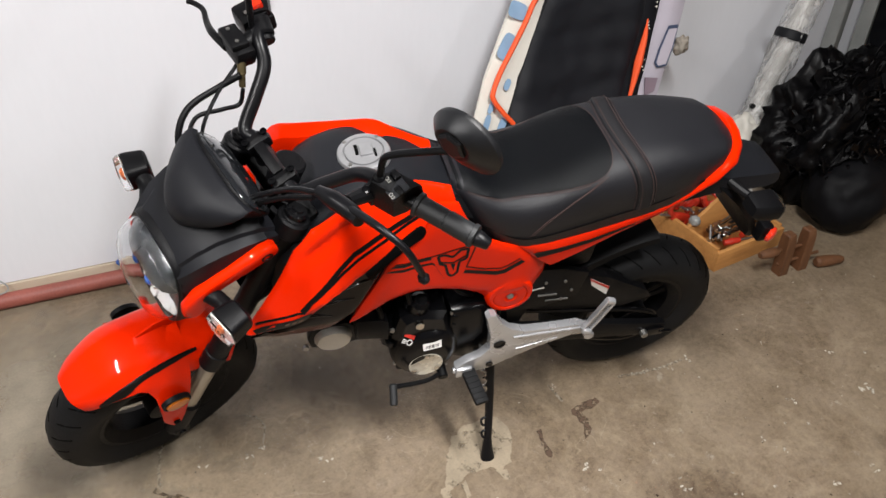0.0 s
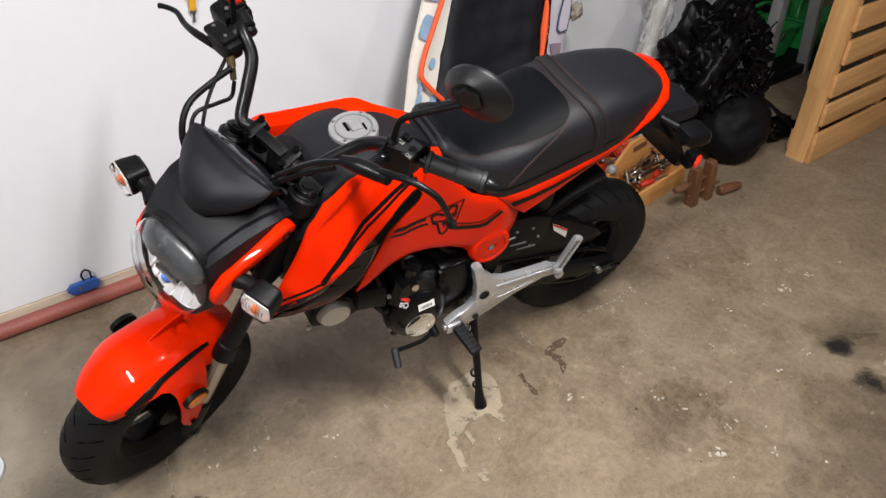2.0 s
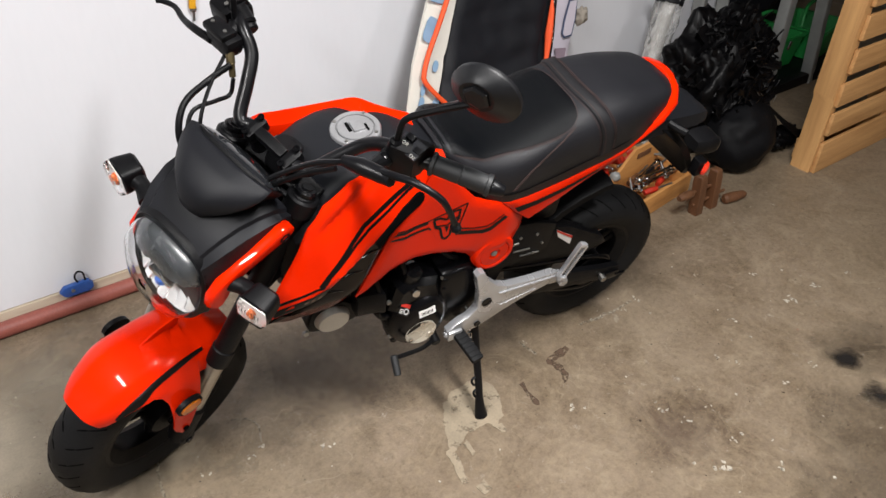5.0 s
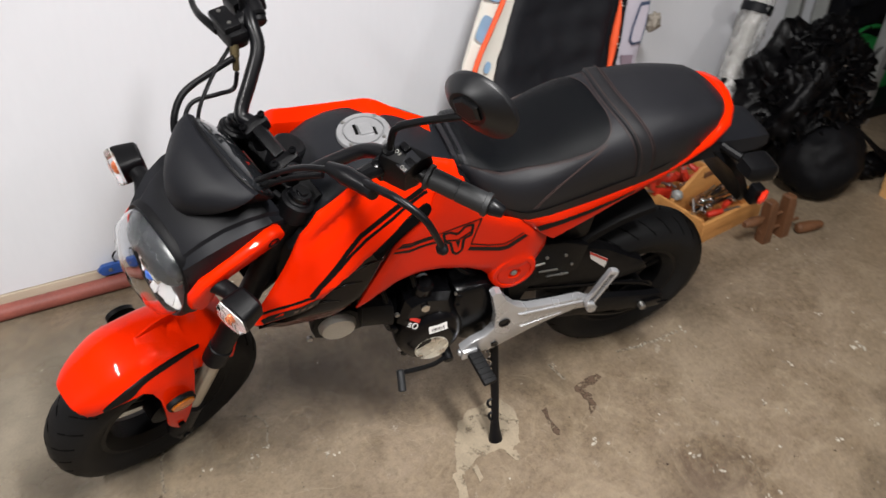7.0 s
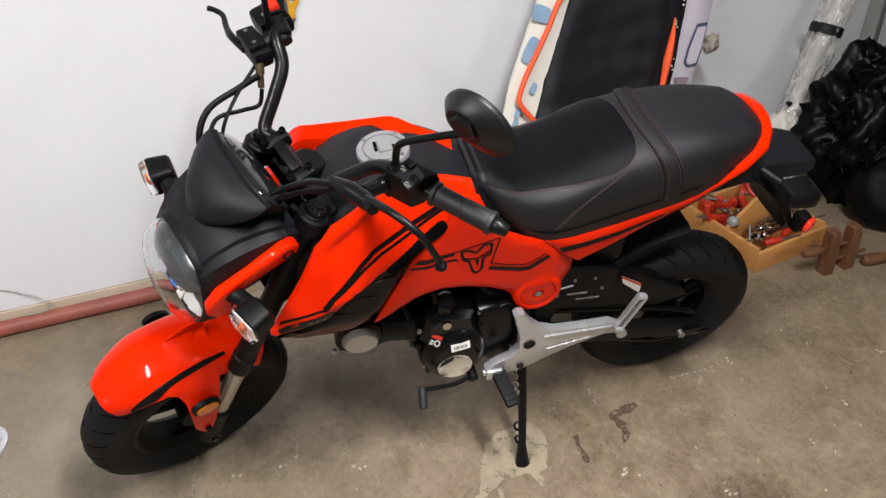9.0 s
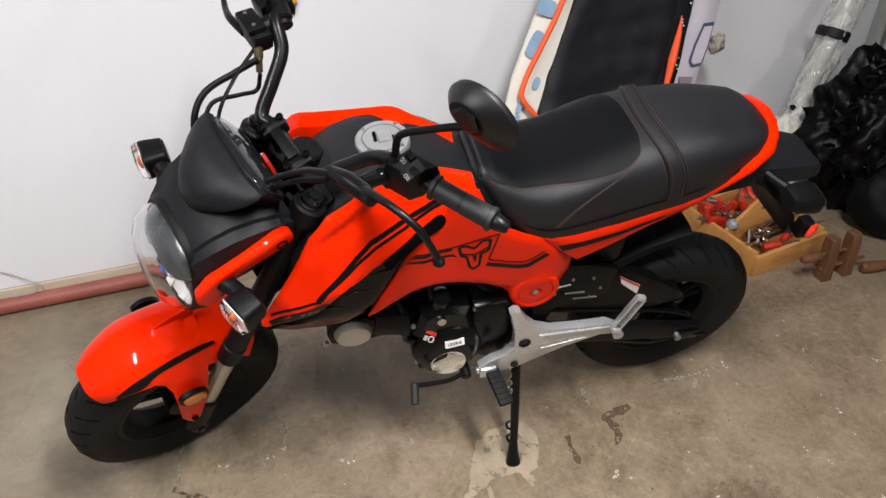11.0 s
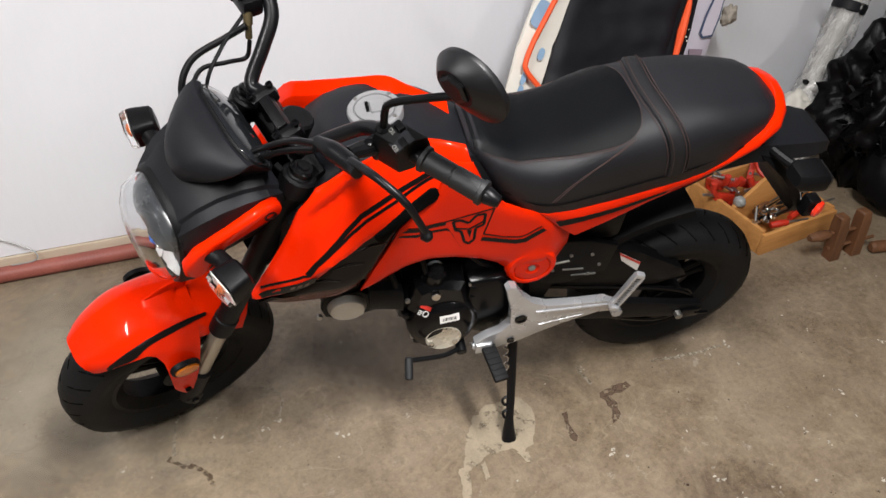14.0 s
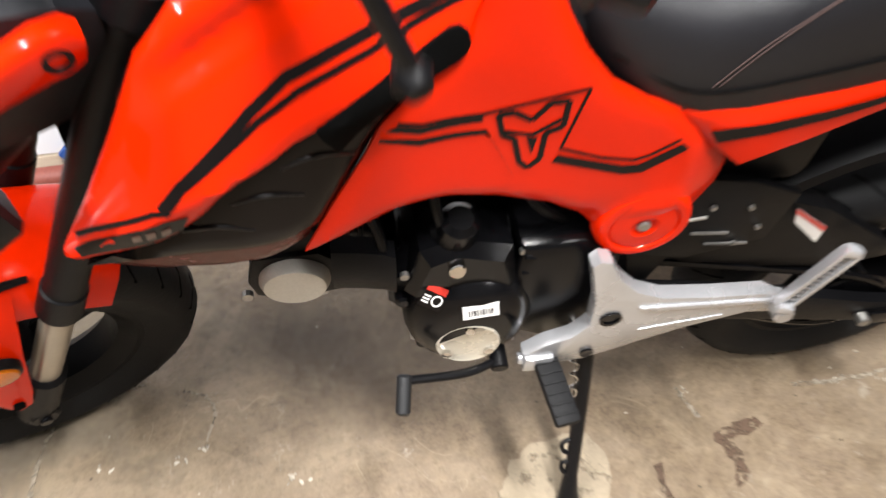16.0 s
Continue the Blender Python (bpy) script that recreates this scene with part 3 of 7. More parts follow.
ribbon([(0.384, 0.765), (0.356, 0.784), (0.324, 0.805), (0.293, 0.819), (0.239, 0.833), (0.165, 0.860)], 0.0052, skin_shroud, shroud)
stripe([(0.478, 0.688), (0.430, 0.721), (0.406, 0.735), (0.386, 0.736), (0.394, 0.718), (0.430, 0.697), (0.489, 0.667), (0.494, 0.675)], skin_shroud, shroud)
ribbon([(0.488, 0.689), (0.440, 0.722), (0.412, 0.741), (0.398, 0.746)], 0.0034, skin_shroud, shroud)
for i in range(3, 6):
    x = 0.472 - 0.0125 * i
    z = 0.6835 + 0.60 * (0.478 - x) if x > 0.43 else 0.712 + 0.32 * (0.43 - x)
    stripe([(x, z + 0.004), (x - 0.008, z + 0.008), (x - 0.006, z - 0.002), (x + 0.002, z - 0.006)], skin_shroud, shroud, DECALGREY, "decal_bar", 0.0022)


SLOT = [(0.283, 0.789), (0.261, 0.799), (0.234, 0.811), (0.202, 0.828), (0.178, 0.845), (0.170, 0.846), (0.163, 0.840), (0.160, 0.830), (0.163, 0.822), (0.172, 0.815), (0.196, 0.801), (0.227, 0.783), (0.251, 0.769), (0.267, 0.752)]
bp("intake_slot", panel(SLOT, lambda x, z: max(skin_shroud(x, z), skin_side(x, z)) + 0.0022, 0.004, 0.010, 0.0015, 0.006), GROOVE, "black slot at the end of the intake", shroud)


# black intake behind the shroud and the lower cowl
def skin_vent(x, z):
    return 0.128 + 0.055 * sm((x - 0.15) / 0.22)


VENT = [(0.498, 0.634), (0.451, 0.656), (0.404, 0.690), (0.378, 0.722), (0.348, 0.760), (0.296, 0.790), (0.238, 0.805), (0.184, 0.825), (0.166, 0.837), (0.158, 0.824), (0.160, 0.810),
        (0.188, 0.791), (0.214, 0.761), (0.236, 0.742), (0.257, 0.706), (0.291, 0.651), (0.325, 0.640), (0.389, 0.641)]
COWL = [(0.504, 0.648), (0.451, 0.652), (0.389, 0.655), (0.325, 0.645), (0.291, 0.655), (0.304, 0.600), (0.340, 0.568), (0.391, 0.556), (0.455, 0.564), (0.500, 0.606)]
for s in (1, -1):
    vent = bp("intake_cover", panel(VENT, skin_vent, 0.010, 0.012, 0.008, 0.016, s), INTAKE, "glossy black air intake cover")
    bp("lower_cowl", panel(COWL, lambda x, z: skin_vent(x, z) - 0.010 - 0.45 * max(0, 0.645 - z), 0.008, 0.012, 0.008, 0.016, s), UNDERCOWL, "glossy orange lower lip of the cowl, its shade painted dark brown")
# louvre bars across the intake
for i in range(3):
    x0, z0 = 0.255 + 0.045 * i, 0.735 - 0.030 * i
    bp("louvre", tube([(x0, skin_vent(x0, z0) - 0.001, z0), (x0 + 0.030, skin_vent(x0 + 0.03, z0) + 0.001, z0 + 0.012), (x0 + 0.060, skin_vent(x0 + 0.06, z0) - 0.001, z0 + 0.008)], 0.0020, 8, 4), GLOSS, "", vent)


# tank cover: black centre with the filler cap
def dome(x, top, low, half, n=14, p=0.6):
    out = []
    for i in range(n + 1):
        a = math.pi * (i / n - 0.5)
        out.append((x, half * math.copysign(abs(math.sin(a)) ** p, math.sin(a)) * -1, low + (top - low) * abs(math.cos(a)) ** p))
    return out + [(x, half * 0.8 * (2 * i / n - 1), low - 0.04) for i in range(n + 1)]


TANK = [(0.075, 0.855, 0.79, 0.095), (0.11, 0.872, 0.82, 0.106), (0.16, 0.896, 0.856, 0.108), (0.20, 0.911, 0.876, 0.108), (0.26, 0.916, 0.876, 0.108), (0.30, 0.911, 0.868, 0.108),
        (0.335, 0.895, 0.855, 0.110), (0.365, 0.868, 0.835, 0.112), (0.395, 0.832, 0.805, 0.11)]
tank = bp("tank_cover", loft([dome(*q) for q in TANK]), GREYBLACK, "matt dark tank cover")
cap_n = Vector((0.10, 0.0, 1)).normalized()
cap_c = Vector((0.252, 0, 0.917))
bp("filler_cap", lathe([(0.050, -0.012), (0.050, 0.002), (0.048, 0.005), (0.043, 0.0065), (0.0385, 0.0060), (0.0375, 0.0020), (0.0355, 0.0020), (0.0345, 0.0062), (0.001, 0.0066)], cap_c, cap_n, 40), CAPGREY, "round grey metal filler cap", tank)
_cm = Matrix.Translation(cap_c + cap_n * 0.0095) @ cap_n.to_track_quat("Z", "X").to_matrix().to_4x4()
bp("key_flap", xf(bar((0.004, 0, -0.0012), (0.024, 0.030, 0.005), 0.002), _cm), CAPGREY, "hinged key flap", tank)
bp("flap_notch", xf(bar((-0.013, 0.004, -0.002), (0.006, 0.026, 0.003), 0.001), _cm), GROOVE, "", tank)
bp("flap_notch", xf(bar((0.020, -0.010, -0.002), (0.004, 0.020, 0.003), 0.001), _cm), GROOVE, "", tank)
for i in range(4):
    a = radians(45 + 90 * i)
    bp("cap_bolt", xf(lathe([(0.0035, 0), (0.0035, 0.003), (0.001, 0.003)], (0.043 * math.cos(a), 0.043 * math.sin(a), -0.004), (0, 0, 1), 10), _cm), STEEL, "", tank)
bp("seat_nose", loft([[(x, w * c, z + h * d) for c, d in ((1, 0.4), (0.8, 1), (-0.8, 1), (-1, 0.4), (-1, -1), (1, -1))] for x, z, w, h in ((0.15, 0.830, 0.100, 0.045), (0.11, 0.822, 0.104, 0.042), (0.07, 0.805, 0.104, 0.040), (0.04, 0.785, 0.100, 0.040))]), BLACK)
# seat
SEAT = [(0.092, 0.842, 0.872, 0.060), (0.075, 0.815, 0.884, 0.085), (0.045, 0.785, 0.874, 0.108), (0.0, 0.752, 0.856, 0.125), (-0.05, 0.738, 0.852, 0.133), (-0.10, 0.740, 0.861, 0.135),
        (-0.15, 0.746, 0.884, 0.134), (-0.20, 0.756, 0.903, 0.133), (-0.26, 0.768, 0.914, 0.131), (-0.32, 0.780, 0.920, 0.128), (-0.38, 0.788, 0.922, 0.122),
        (-0.43, 0.802, 0.919, 0.112), (-0.462, 0.822, 0.916, 0.101), (-0.490, 0.845, 0.911, 0.091), (-0.512, 0.858, 0.903, 0.074), (-0.528, 0.866, 0.894, 0.050)]


def seat_at(x):
    for a, b in zip(SEAT, SEAT[1:]):
        if b[0] <= x <= a[0]:
            t = (a[0] - x) / (a[0] - b[0])
            return [p + (q - p) * t for p, q in zip(a, b)][1:]
    return list(SEAT[0 if x > 0 else -1][1:])


def seat_pt(x, u, out=0.0):
    """A place on the seat: u from -1 (right hem) over the top to 1 (left hem)."""
    low, top, half = seat_at(x)
    a = u * math.pi / 2
    y = (half + out) * math.copysign(abs(math.sin(a)) ** 0.52, math.sin(a))
    z = low + (top - low + out) * abs(math.cos(a)) ** 0.42
    return Vector((x, y, z))


seat_rings = []
_xs = [0.092, 0.085, 0.075, 0.06, 0.045] + [0.03 - 0.0225 * i for i in range(21)] + [-0.462, -0.476, -0.490, -0.500, -0.510, -0.520, -0.528]
for x in _xs:
    low, top, half = seat_at(x)
    seat_rings.append([seat_pt(x, u / 16) for u in range(-16, 17)] + [(x, half * (0.9 - 1.8 * k / 8), low - 0.025) for k in range(9)])
seat = bp("seat", loft(seat_rings), VINYL, "black vinyl seat with dark red stitching", sharp=50)


def seam(pts, r=0.0008, material=STITCH, name="stitching", out=0.0006):
    return bp(name, tube([seat_pt(x, u, out) for x, u in pts], r, 5, 5), material, "", seat)


def seat_patch(name, rows, out, material, label=""):
    """A raised piece of upholstery: rows of (x, u from, u to)."""
    rings = []
    for x, u0, u1 in rows:
        us = [u0 + (u1 - u0) * i / 20 for i in range(21)]
        rings.append([seat_pt(x, u, out) for u in us] + [seat_pt(x, u, -0.003) for u in us[::-1]])
    return bp(name, loft(rings), material, label, seat, 50)


INSERT = [(0.092, 0.74), (0.058, 0.54), (0.014, 0.43), (-0.02, 0.35), (-0.05, 0.315), (-0.098, 0.36), (-0.146, 0.45), (-0.182, 0.475), (-0.206, 0.42), (-0.220, 0.31), (-0.229, 0.17), (-0.233, 0.05)]


def insert_u(x):
    for (ax, au), (bx, bu) in zip(INSERT, INSERT[1:]):
        if bx <= x <= ax:
            return au + (bu - au) * sm((ax - x) / (ax - bx)) * 0.5 + (bu - au) * (ax - x) / (ax - bx) * 0.5
    return INSERT[-1][1]


def strap_x(u, rear):
    return -(0.281 if rear else 0.245) - 0.022 * abs(u) - 0.020 * abs(u) ** 2


def strap_pt(u, f, out):
    return seat_pt(strap_x(u, 0) * (1 - f) + strap_x(u, 1) * f, u, out)


seat_patch("seat_insert", [(x, -insert_u(x) - 0.001, insert_u(x) + 0.001) for x in [0.085, 0.07, 0.05, 0.03, 0.01, -0.01, -0.03, -0.05, -0.07, -0.09, -0.11, -0.13, -0.15, -0.165, -0.18, -0.192, -0.204, -0.213, -0.220, -0.226, -0.230, -0.2325]], 0.0020, SUEDE, "finely grained black rider panel")
_us = [-0.985 + 1.97 * i / 40 for i in range(41)]
bp("seat_strap", loft([[strap_pt(u, f, o) for f, o in ((0.0, -0.003), (0.02, 0.003), (0.10, 0.0052), (0.5, 0.0058), (0.90, 0.0052), (0.98, 0.003), (1.0, -0.003))] for u in _us]), STRAPM, "black cross strap", seat, 50)
for f in (-0.10, 0.16, 0.84, 1.10):
    bp("stitching", tube([strap_pt(u, f, 0.0060 if 0 < f < 1 else 0.0008) for u in _us[::2]], 0.0008, 5, 3), STITCH, "", seat)
for s in (1, -1):
    for gap in (0.014, 0.045):
        seam([(x, s * (insert_u(x) + gap)) for x in (0.085, 0.06, 0.03, 0.0, -0.03, -0.06, -0.09, -0.12, -0.15, -0.175)] + ([(-0.195, s * 0.475), (-0.212, s * 0.40), (-0.226, s * 0.26), (-0.2345, s * 0.08), (-0.236, 0)] if gap < 0.02 else []))
    for d in (0.0, 0.006):
        seam([(-0.204 - d, 0.475 * s), (-0.174 - d, 0.588 * s), (-0.134 - d, 0.70 * s), (-0.094 - d, 0.83 * s), (-0.062 - d, 0.975 * s)])
seam([(x, 0.985) for x in (0.03, -0.05, -0.15, -0.25, -0.35, -0.45)], 0.0012, GROOVE)

# orange tail cowl, a band that wraps round the back of the seat
TAILP = [(-0.046, 0.130, 0.735, 0.745), (-0.075, 0.132, 0.705, 0.744), (-0.105, 0.133, 0.678, 0.745), (-0.130, 0.133, 0.658, 0.748), (-0.195, 0.132, 0.690, 0.758),
         (-0.275, 0.129, 0.732, 0.775), (-0.362, 0.122, 0.764, 0.793), (-0.432, 0.111, 0.794, 0.817), (-0.480, 0.103, 0.822, 0.848), (-0.520, 0.085, 0.846, 0.874),
         (-0.542, 0.056, 0.858, 0.888), (-0.552, 0.026, 0.864, 0.893), (-0.554, 0.0, 0.866, 0.895)]
TAILP = TAILP + [(x, -y, a, b) for x, y, a, b in TAILP[-2::-1]]
rows = []
for i, (x, y, a, b) in enumerate(TAILP):
    px, py = TAILP[max(i - 1, 0)][:2]
    qx, qy = TAILP[min(i + 1, len(TAILP) - 1)][:2]
    nx, ny = (qy - py), -(qx - px)
    k = math.hypot(nx, ny)
    nx, ny = -nx / k, -ny / k
    if nx * (x + 0.2) + ny * y < 0:
        nx, ny = -nx, -ny
    fl = 0.006 * sm((-x - 0.43) / 0.09)
    wd = 0.014 * sm((-x - 0.40) / 0.10)
    rows.append([(x + nx * o, y + ny * o, z) for o, z in ((-0.010 - wd, b + 0.002), (-0.006 - wd, b + 0.007), (-0.004, b + 0.005), (0.002 + fl * 0.3, b - 0.004), (0.004 + fl * 0.8, a + (b - a) * 0.55), (0.001 + fl, a + 0.004), (-0.006 + fl * 0.5, a), (-0.010 - wd, a + 0.004))])
tail = bp("tail_cowl", loft(rows), ORANGE, "glossy orange tail cowl round the seat", sharp=50)


def skin_tail(x, z):
    return 0.1368 - 0.10 * max(0, -x - 0.2) ** 1.3


stripe([(-0.078, 0.716), (-0.136, 0.722), (-0.199, 0.736), (-0.30, 0.762), (-0.30, 0.757), (-0.199, 0.724), (-0.139, 0.708), (-0.090, 0.700)], skin_tail, tail)

# black undertail, plate bracket, tail lamps
bp("undertail", loft([[(x, h * c, z + t * d) for c, d in ((1, 0.2), (0.9, 0.9), (0.6, 1), (-0.6, 1), (-0.9, 0.9), (-1, 0.2), (-0.8, 0), (0.8, 0))]
                      for x, h, z, t in ((-0.30, 0.10, 0.70, 0.06), (-0.42, 0.085, 0.735, 0.062), (-0.52, 0.076, 0.742, 0.056), (-0.60, 0.070, 0.734, 0.052), (-0.670, 0.066, 0.732, 0.048), (-0.705, 0.058, 0.734, 0.038), (-0.718, 0.050, 0.736, 0.024))]),
   GREYBLACK, "matt black undertail")
bracket = bp("plate_bracket", loft([[(x + t * c, h * d, z + 0.4 * t * c) for c, d in ((1, 0.8), (1, -0.8), (0.6, -1), (-0.6, -1), (-1, -0.8), (-1, 0.8), (-0.6, 1), (0.6, 1))]
                                    for x, z, h, t in ((-0.54, 0.775, 0.060, 0.040), (-0.575, 0.745, 0.082, 0.038), (-0.62, 0.705, 0.092, 0.032), (-0.66, 0.655, 0.094, 0.024), (-0.690, 0.605, 0.088, 0.018), (-0.700, 0.575, 0.075, 0.014))]), BLACK, "black plate bracket")
for s in (1, -1):
    bp("rear_reflector", xf(lathe([(0.020, 0), (0.022, 0.003), (0.020, 0.010), (0.011, 0.014), (0.001, 0.015)], (0, 0, 0), (-0.6, s, 0), 24), Matrix.Translation((-0.715, 0.112 * s, 0.622)) @ Matrix.Diagonal((1, 1, 0.9, 1))), REDREFL, "red rear reflector", bracket)
    bp("reflector_stay", bar((-0.705, 0.100 * s, 0.622), (0.03, 0.03, 0.05), 0.006), BLACK, "", bracket)
    sg = bp("rear_signal", xf(join(tube([(-0.58, 0.05 * s, 0.775), (-0.60, 0.085 * s, 0.770), (-0.615, 0.11 * s, 0.768)], 0.013, 10),
                                loft([[(x, s * (0.145 + w * c), z + t * d) for c, d in ((0.8, 0.9), (1, 0.5), (1, -0.5), (0.8, -0.9), (-0.8, -1), (-1, -0.6), (-1, 0.6), (-0.8, 1))]
                                 for x, z, w, t in ((-0.590, 0.772, 0.026, 0.018), (-0.605, 0.770, 0.036, 0.026), (-0.655, 0.765, 0.038, 0.029), (-0.668, 0.763, 0.037, 0.028))])), Matrix.Translation((-0.615 + 0.024, 0.137 * s, 0.766)) @ Matrix.Scale(0.84, 4) @ Matrix.Translation((0.615, -0.141 * s, -0.766))), BLACK, "black rear turn signal")
    bp("smoked_lens", loft([[(-0.591 + 0.84 * (x + 0.615), s * (0.137 + 0.84 * (0.004 + w * c)), 0.766 + 0.84 * (z + t * d - 0.766)) for c, d in ((0.8, 0.9), (1, 0.5), (1, -0.5), (0.8, -0.9), (-0.8, -1), (-1, -0.6), (-1, 0.6), (-0.8, 1))]
                            for x, z, w, t in ((-0.667, 0.763, 0.036, 0.027), (-0.676, 0.762, 0.034, 0.025), (-0.682, 0.761, 0.026, 0.019))]), SMOKE, "smoked lens", sg)

# ------- frame, engine and underside
bp("frame_spine", tube([(0.40, 0, 0.80), (0.30, 0, 0.72), (0.15, 0, 0.66), (-0.03, 0, 0.60), (-0.06, 0, 0.45), (-0.05, 0, 0.33)], 0.035, 12), BLACK, "black steel frame")
for s in (1, -1):
    bp("subframe", tube([(0.10, 0.07 * s, 0.66), (-0.08, 0.10 * s, 0.68), (-0.25, 0.095 * s, 0.72), (-0.46, 0.07 * s, 0.79)], 0.013, 10), BLACK)
    bp("frame_plate", slab([(0.02, 0.60), (-0.10, 0.64), (-0.17, 0.52), (-0.12, 0.36), (-0.02, 0.30), (0.01, 0.42)], s * 0.075, s * 0.088, 0.004), BLACK)
bp("frame_cover", loft([[(x, w * c, z + h * d) for c, d in ((1, 0.7), (0.8, 1), (-0.8, 1), (-1, 0.7), (-1, -0.7), (-0.8, -1), (0.8, -1), (1, -0.7))]
                        for x, z, w, h in ((0.30, 0.735, 0.125, 0.10), (0.38, 0.735, 0.140, 0.105), (0.425, 0.730, 0.135, 0.095), (0.448, 0.720, 0.115, 0.075))]), BLACK, "black inner cover behind the fork")
bp("air_box", bar((-0.02, 0, 0.66), (0.24, 0.17, 0.16), 0.03), BLACK)
bp("battery_box", bar((-0.20, 0, 0.63), (0.16, 0.15, 0.15), 0.02), BLACK)
bp("rear_inner_fender", loft([[(-0.498 + r * math.cos(a), y, 0.255 + r * math.sin(a)) for r, y in ((0.345, 0.072), (0.358, 0.068), (0.366, 0.050), (0.366, -0.050), (0.358, -0.068), (0.345, -0.072), (0.352, -0.048), (0.352, 0.048))]
                              for a in (radians(46 + 4 * i) for i in range(10))]), BLACK, "black plastic inner fender over the rear tyre")
engine = bp("engine_case", loft([[(x, 0.115 * c if c > 0 else 0.10 * c, z + t * d) for c, d in ((0.3, 1), (0.8, 0.85), (1, 0.5), (1, -0.5), (0.8, -0.85), (0.3, -1), (-0.3, -1), (-0.8, -0.85), (-1, -0.5), (-1, 0.5), (-0.8, 0.85), (-0.3, 1))]
                                 for x, z, t in ((0.222, 0.455, 0.04), (0.205, 0.452, 0.068), (0.16, 0.435, 0.105), (0.06, 0.425, 0.115), (-0.04, 0.42, 0.10), (-0.075, 0.42, 0.07))]), CAST, "black cast engine")
cover = bp("alternator_cover", xf(lathe([(0.090, -0.05), (0.094, -0.012), (0.093, 0.010), (0.088, 0.024), (0.078, 0.036), (0.064, 0.044), (0.050, 0.0465), (0.001, 0.047)], (0, 0, 0), (0, 1, 0), 48), Matrix.Translation((0.124, 0.112, 0.412)) @ Matrix.Diagonal((0.87, 1, 1.0, 1))), CAST, "round black alternator cover", engine, 60)
for i in range(5):
    a = radians(20 + 72 * i)
    bp("cover_lug", rod((0.124 + 0.087 * math.cos(a), 0.075, 0.412 + 0.093 * math.sin(a)), (0.124 + 0.087 * math.cos(a), 0.128, 0.412 + 0.093 * math.sin(a)), 0.010, 0.003, 12), CAST, "", engine)
bp("cover_upper", loft([[(x, y, z) for x, z in ((0.205 - k, 0.47 + k * 0.5), (0.19 - k, 0.545 - k), (0.15, 0.56 - k), (0.085 + k, 0.545 - k), (0.065 + k, 0.45 + k))]
                        for y, k in ((0.08, 0), (0.125, 0), (0.140, 0.012))]), CAST, "", engine)
bp("inspection_disc", lathe([(0.040, 0), (0.040, 0.005), (0.0385, 0.006), (0.036, 0.0045), (0.001, 0.0045)], (0.128, 0.1560, 0.390), (0.05, 1, 0.06), 36), DISCMETAL, "bright round inspection cover", engine)
for i in range(3):
    a = radians(90 + 120 * i)
    bp("disc_bolt", lathe([(0.006, 0), (0.006, 0.005), (0.001, 0.006)], (0.128 + 0.031 * math.cos(a), 0.1600 - 0.0025 * math.sin(a), 0.390 + 0.031 * math.sin(a)), (0.05, 1, 0.10), 10), CHROME, "", engine)
lab = bp("label", xf(bar((0, 0, 0), (0.043, 0.0012, 0.019), 0), Matrix.Translation((0.119, 0.1590, 0.464)) @ pose(0, 0, 0, 20, 4, 2)), WHITELBL, "white paper label with black bars", engine)
for i in range(9):
    w = 0.0012 if i % 3 else 0.0022
    part("label_bar", xf(bar((-0.013 + 0.0034 * i, 0.0011, -0.001), (w, 0.0006, 0.008), 0), Matrix.Translation((0.119, 0.1590, 0.464)) @ pose(0, 0, 0, 20, 4, 2)), DECAL, lab)
wl = bp("warning_label", xf(bar((0, 0, 0), (0.030, 0.0012, 0.030), 0), Matrix.Translation((0.173, 0.1460, 0.482)) @ pose(0, 0, 0, 34, -34, -10)), DECAL, "black warning label with red top", engine)
part("label_bar", xf(bar((0, 0.0011, 0.0105), (0.030, 0.0006, 0.009), 0), Matrix.Translation((0.173, 0.1460, 0.482)) @ pose(0, 0, 0, 34, -34, -10)), REDLBL, wl)
part("label_ring", xf(lathe([(0.0072, 0), (0.0072, 0.0008), (0.0054, 0.0008), (0.0054, 0)], (-0.005, 0.0008, -0.003), (0, 1, 0), 20, True), Matrix.Translation((0.173, 0.1460, 0.482)) @ pose(0, 0, 0, 34, -34, -10)), WHITELBL, wl)
for i in range(3):
    part("label_bar", xf(bar((0.009, 0.0011, -0.0005 - 0.004 * i), (0.009, 0.0006, 0.0018), 0), Matrix.Translation((0.173, 0.1460, 0.482)) @ pose(0, 0, 0, 34, -34, -10)), WHITELBL, wl)
bp("oil_plug", rod((0.150, 0.134, 0.530), (0.150, 0.150, 0.534), 0.010, 0, 10), CHROME, "bright hexagonal plug", engine)
for x, z in ((0.205, 0.50), (0.07, 0.53), (0.072, 0.47), (0.19, 0.36), (0.08, 0.34)):
    bp("case_bolt", lathe([(0.0055, 0), (0.0055, 0.006), (0.001, 0.007)], (x, 0.122, z), (0, 1, 0), 10), STEEL, "", engine)
# rear of the cover with cooling ribs
bp("sprocket_cover", loft([[(x, y, z) for x, z in ((0.080 - k, 0.365 + k), (0.082 - k, 0.46), (0.075 - k, 0.545 - k), (0.0, 0.552 - k), (-0.050 + k, 0.515 - k), (-0.060 + k, 0.42), (-0.045 + k, 0.355 + k), (0.02, 0.335 + k))]
                           for y, k in ((0.06, 0), (0.116, 0), (0.126, 0.003), (0.132, 0.008), (0.136, 0.018))]), CAST, "ribbed black sprocket cover", engine, 50)
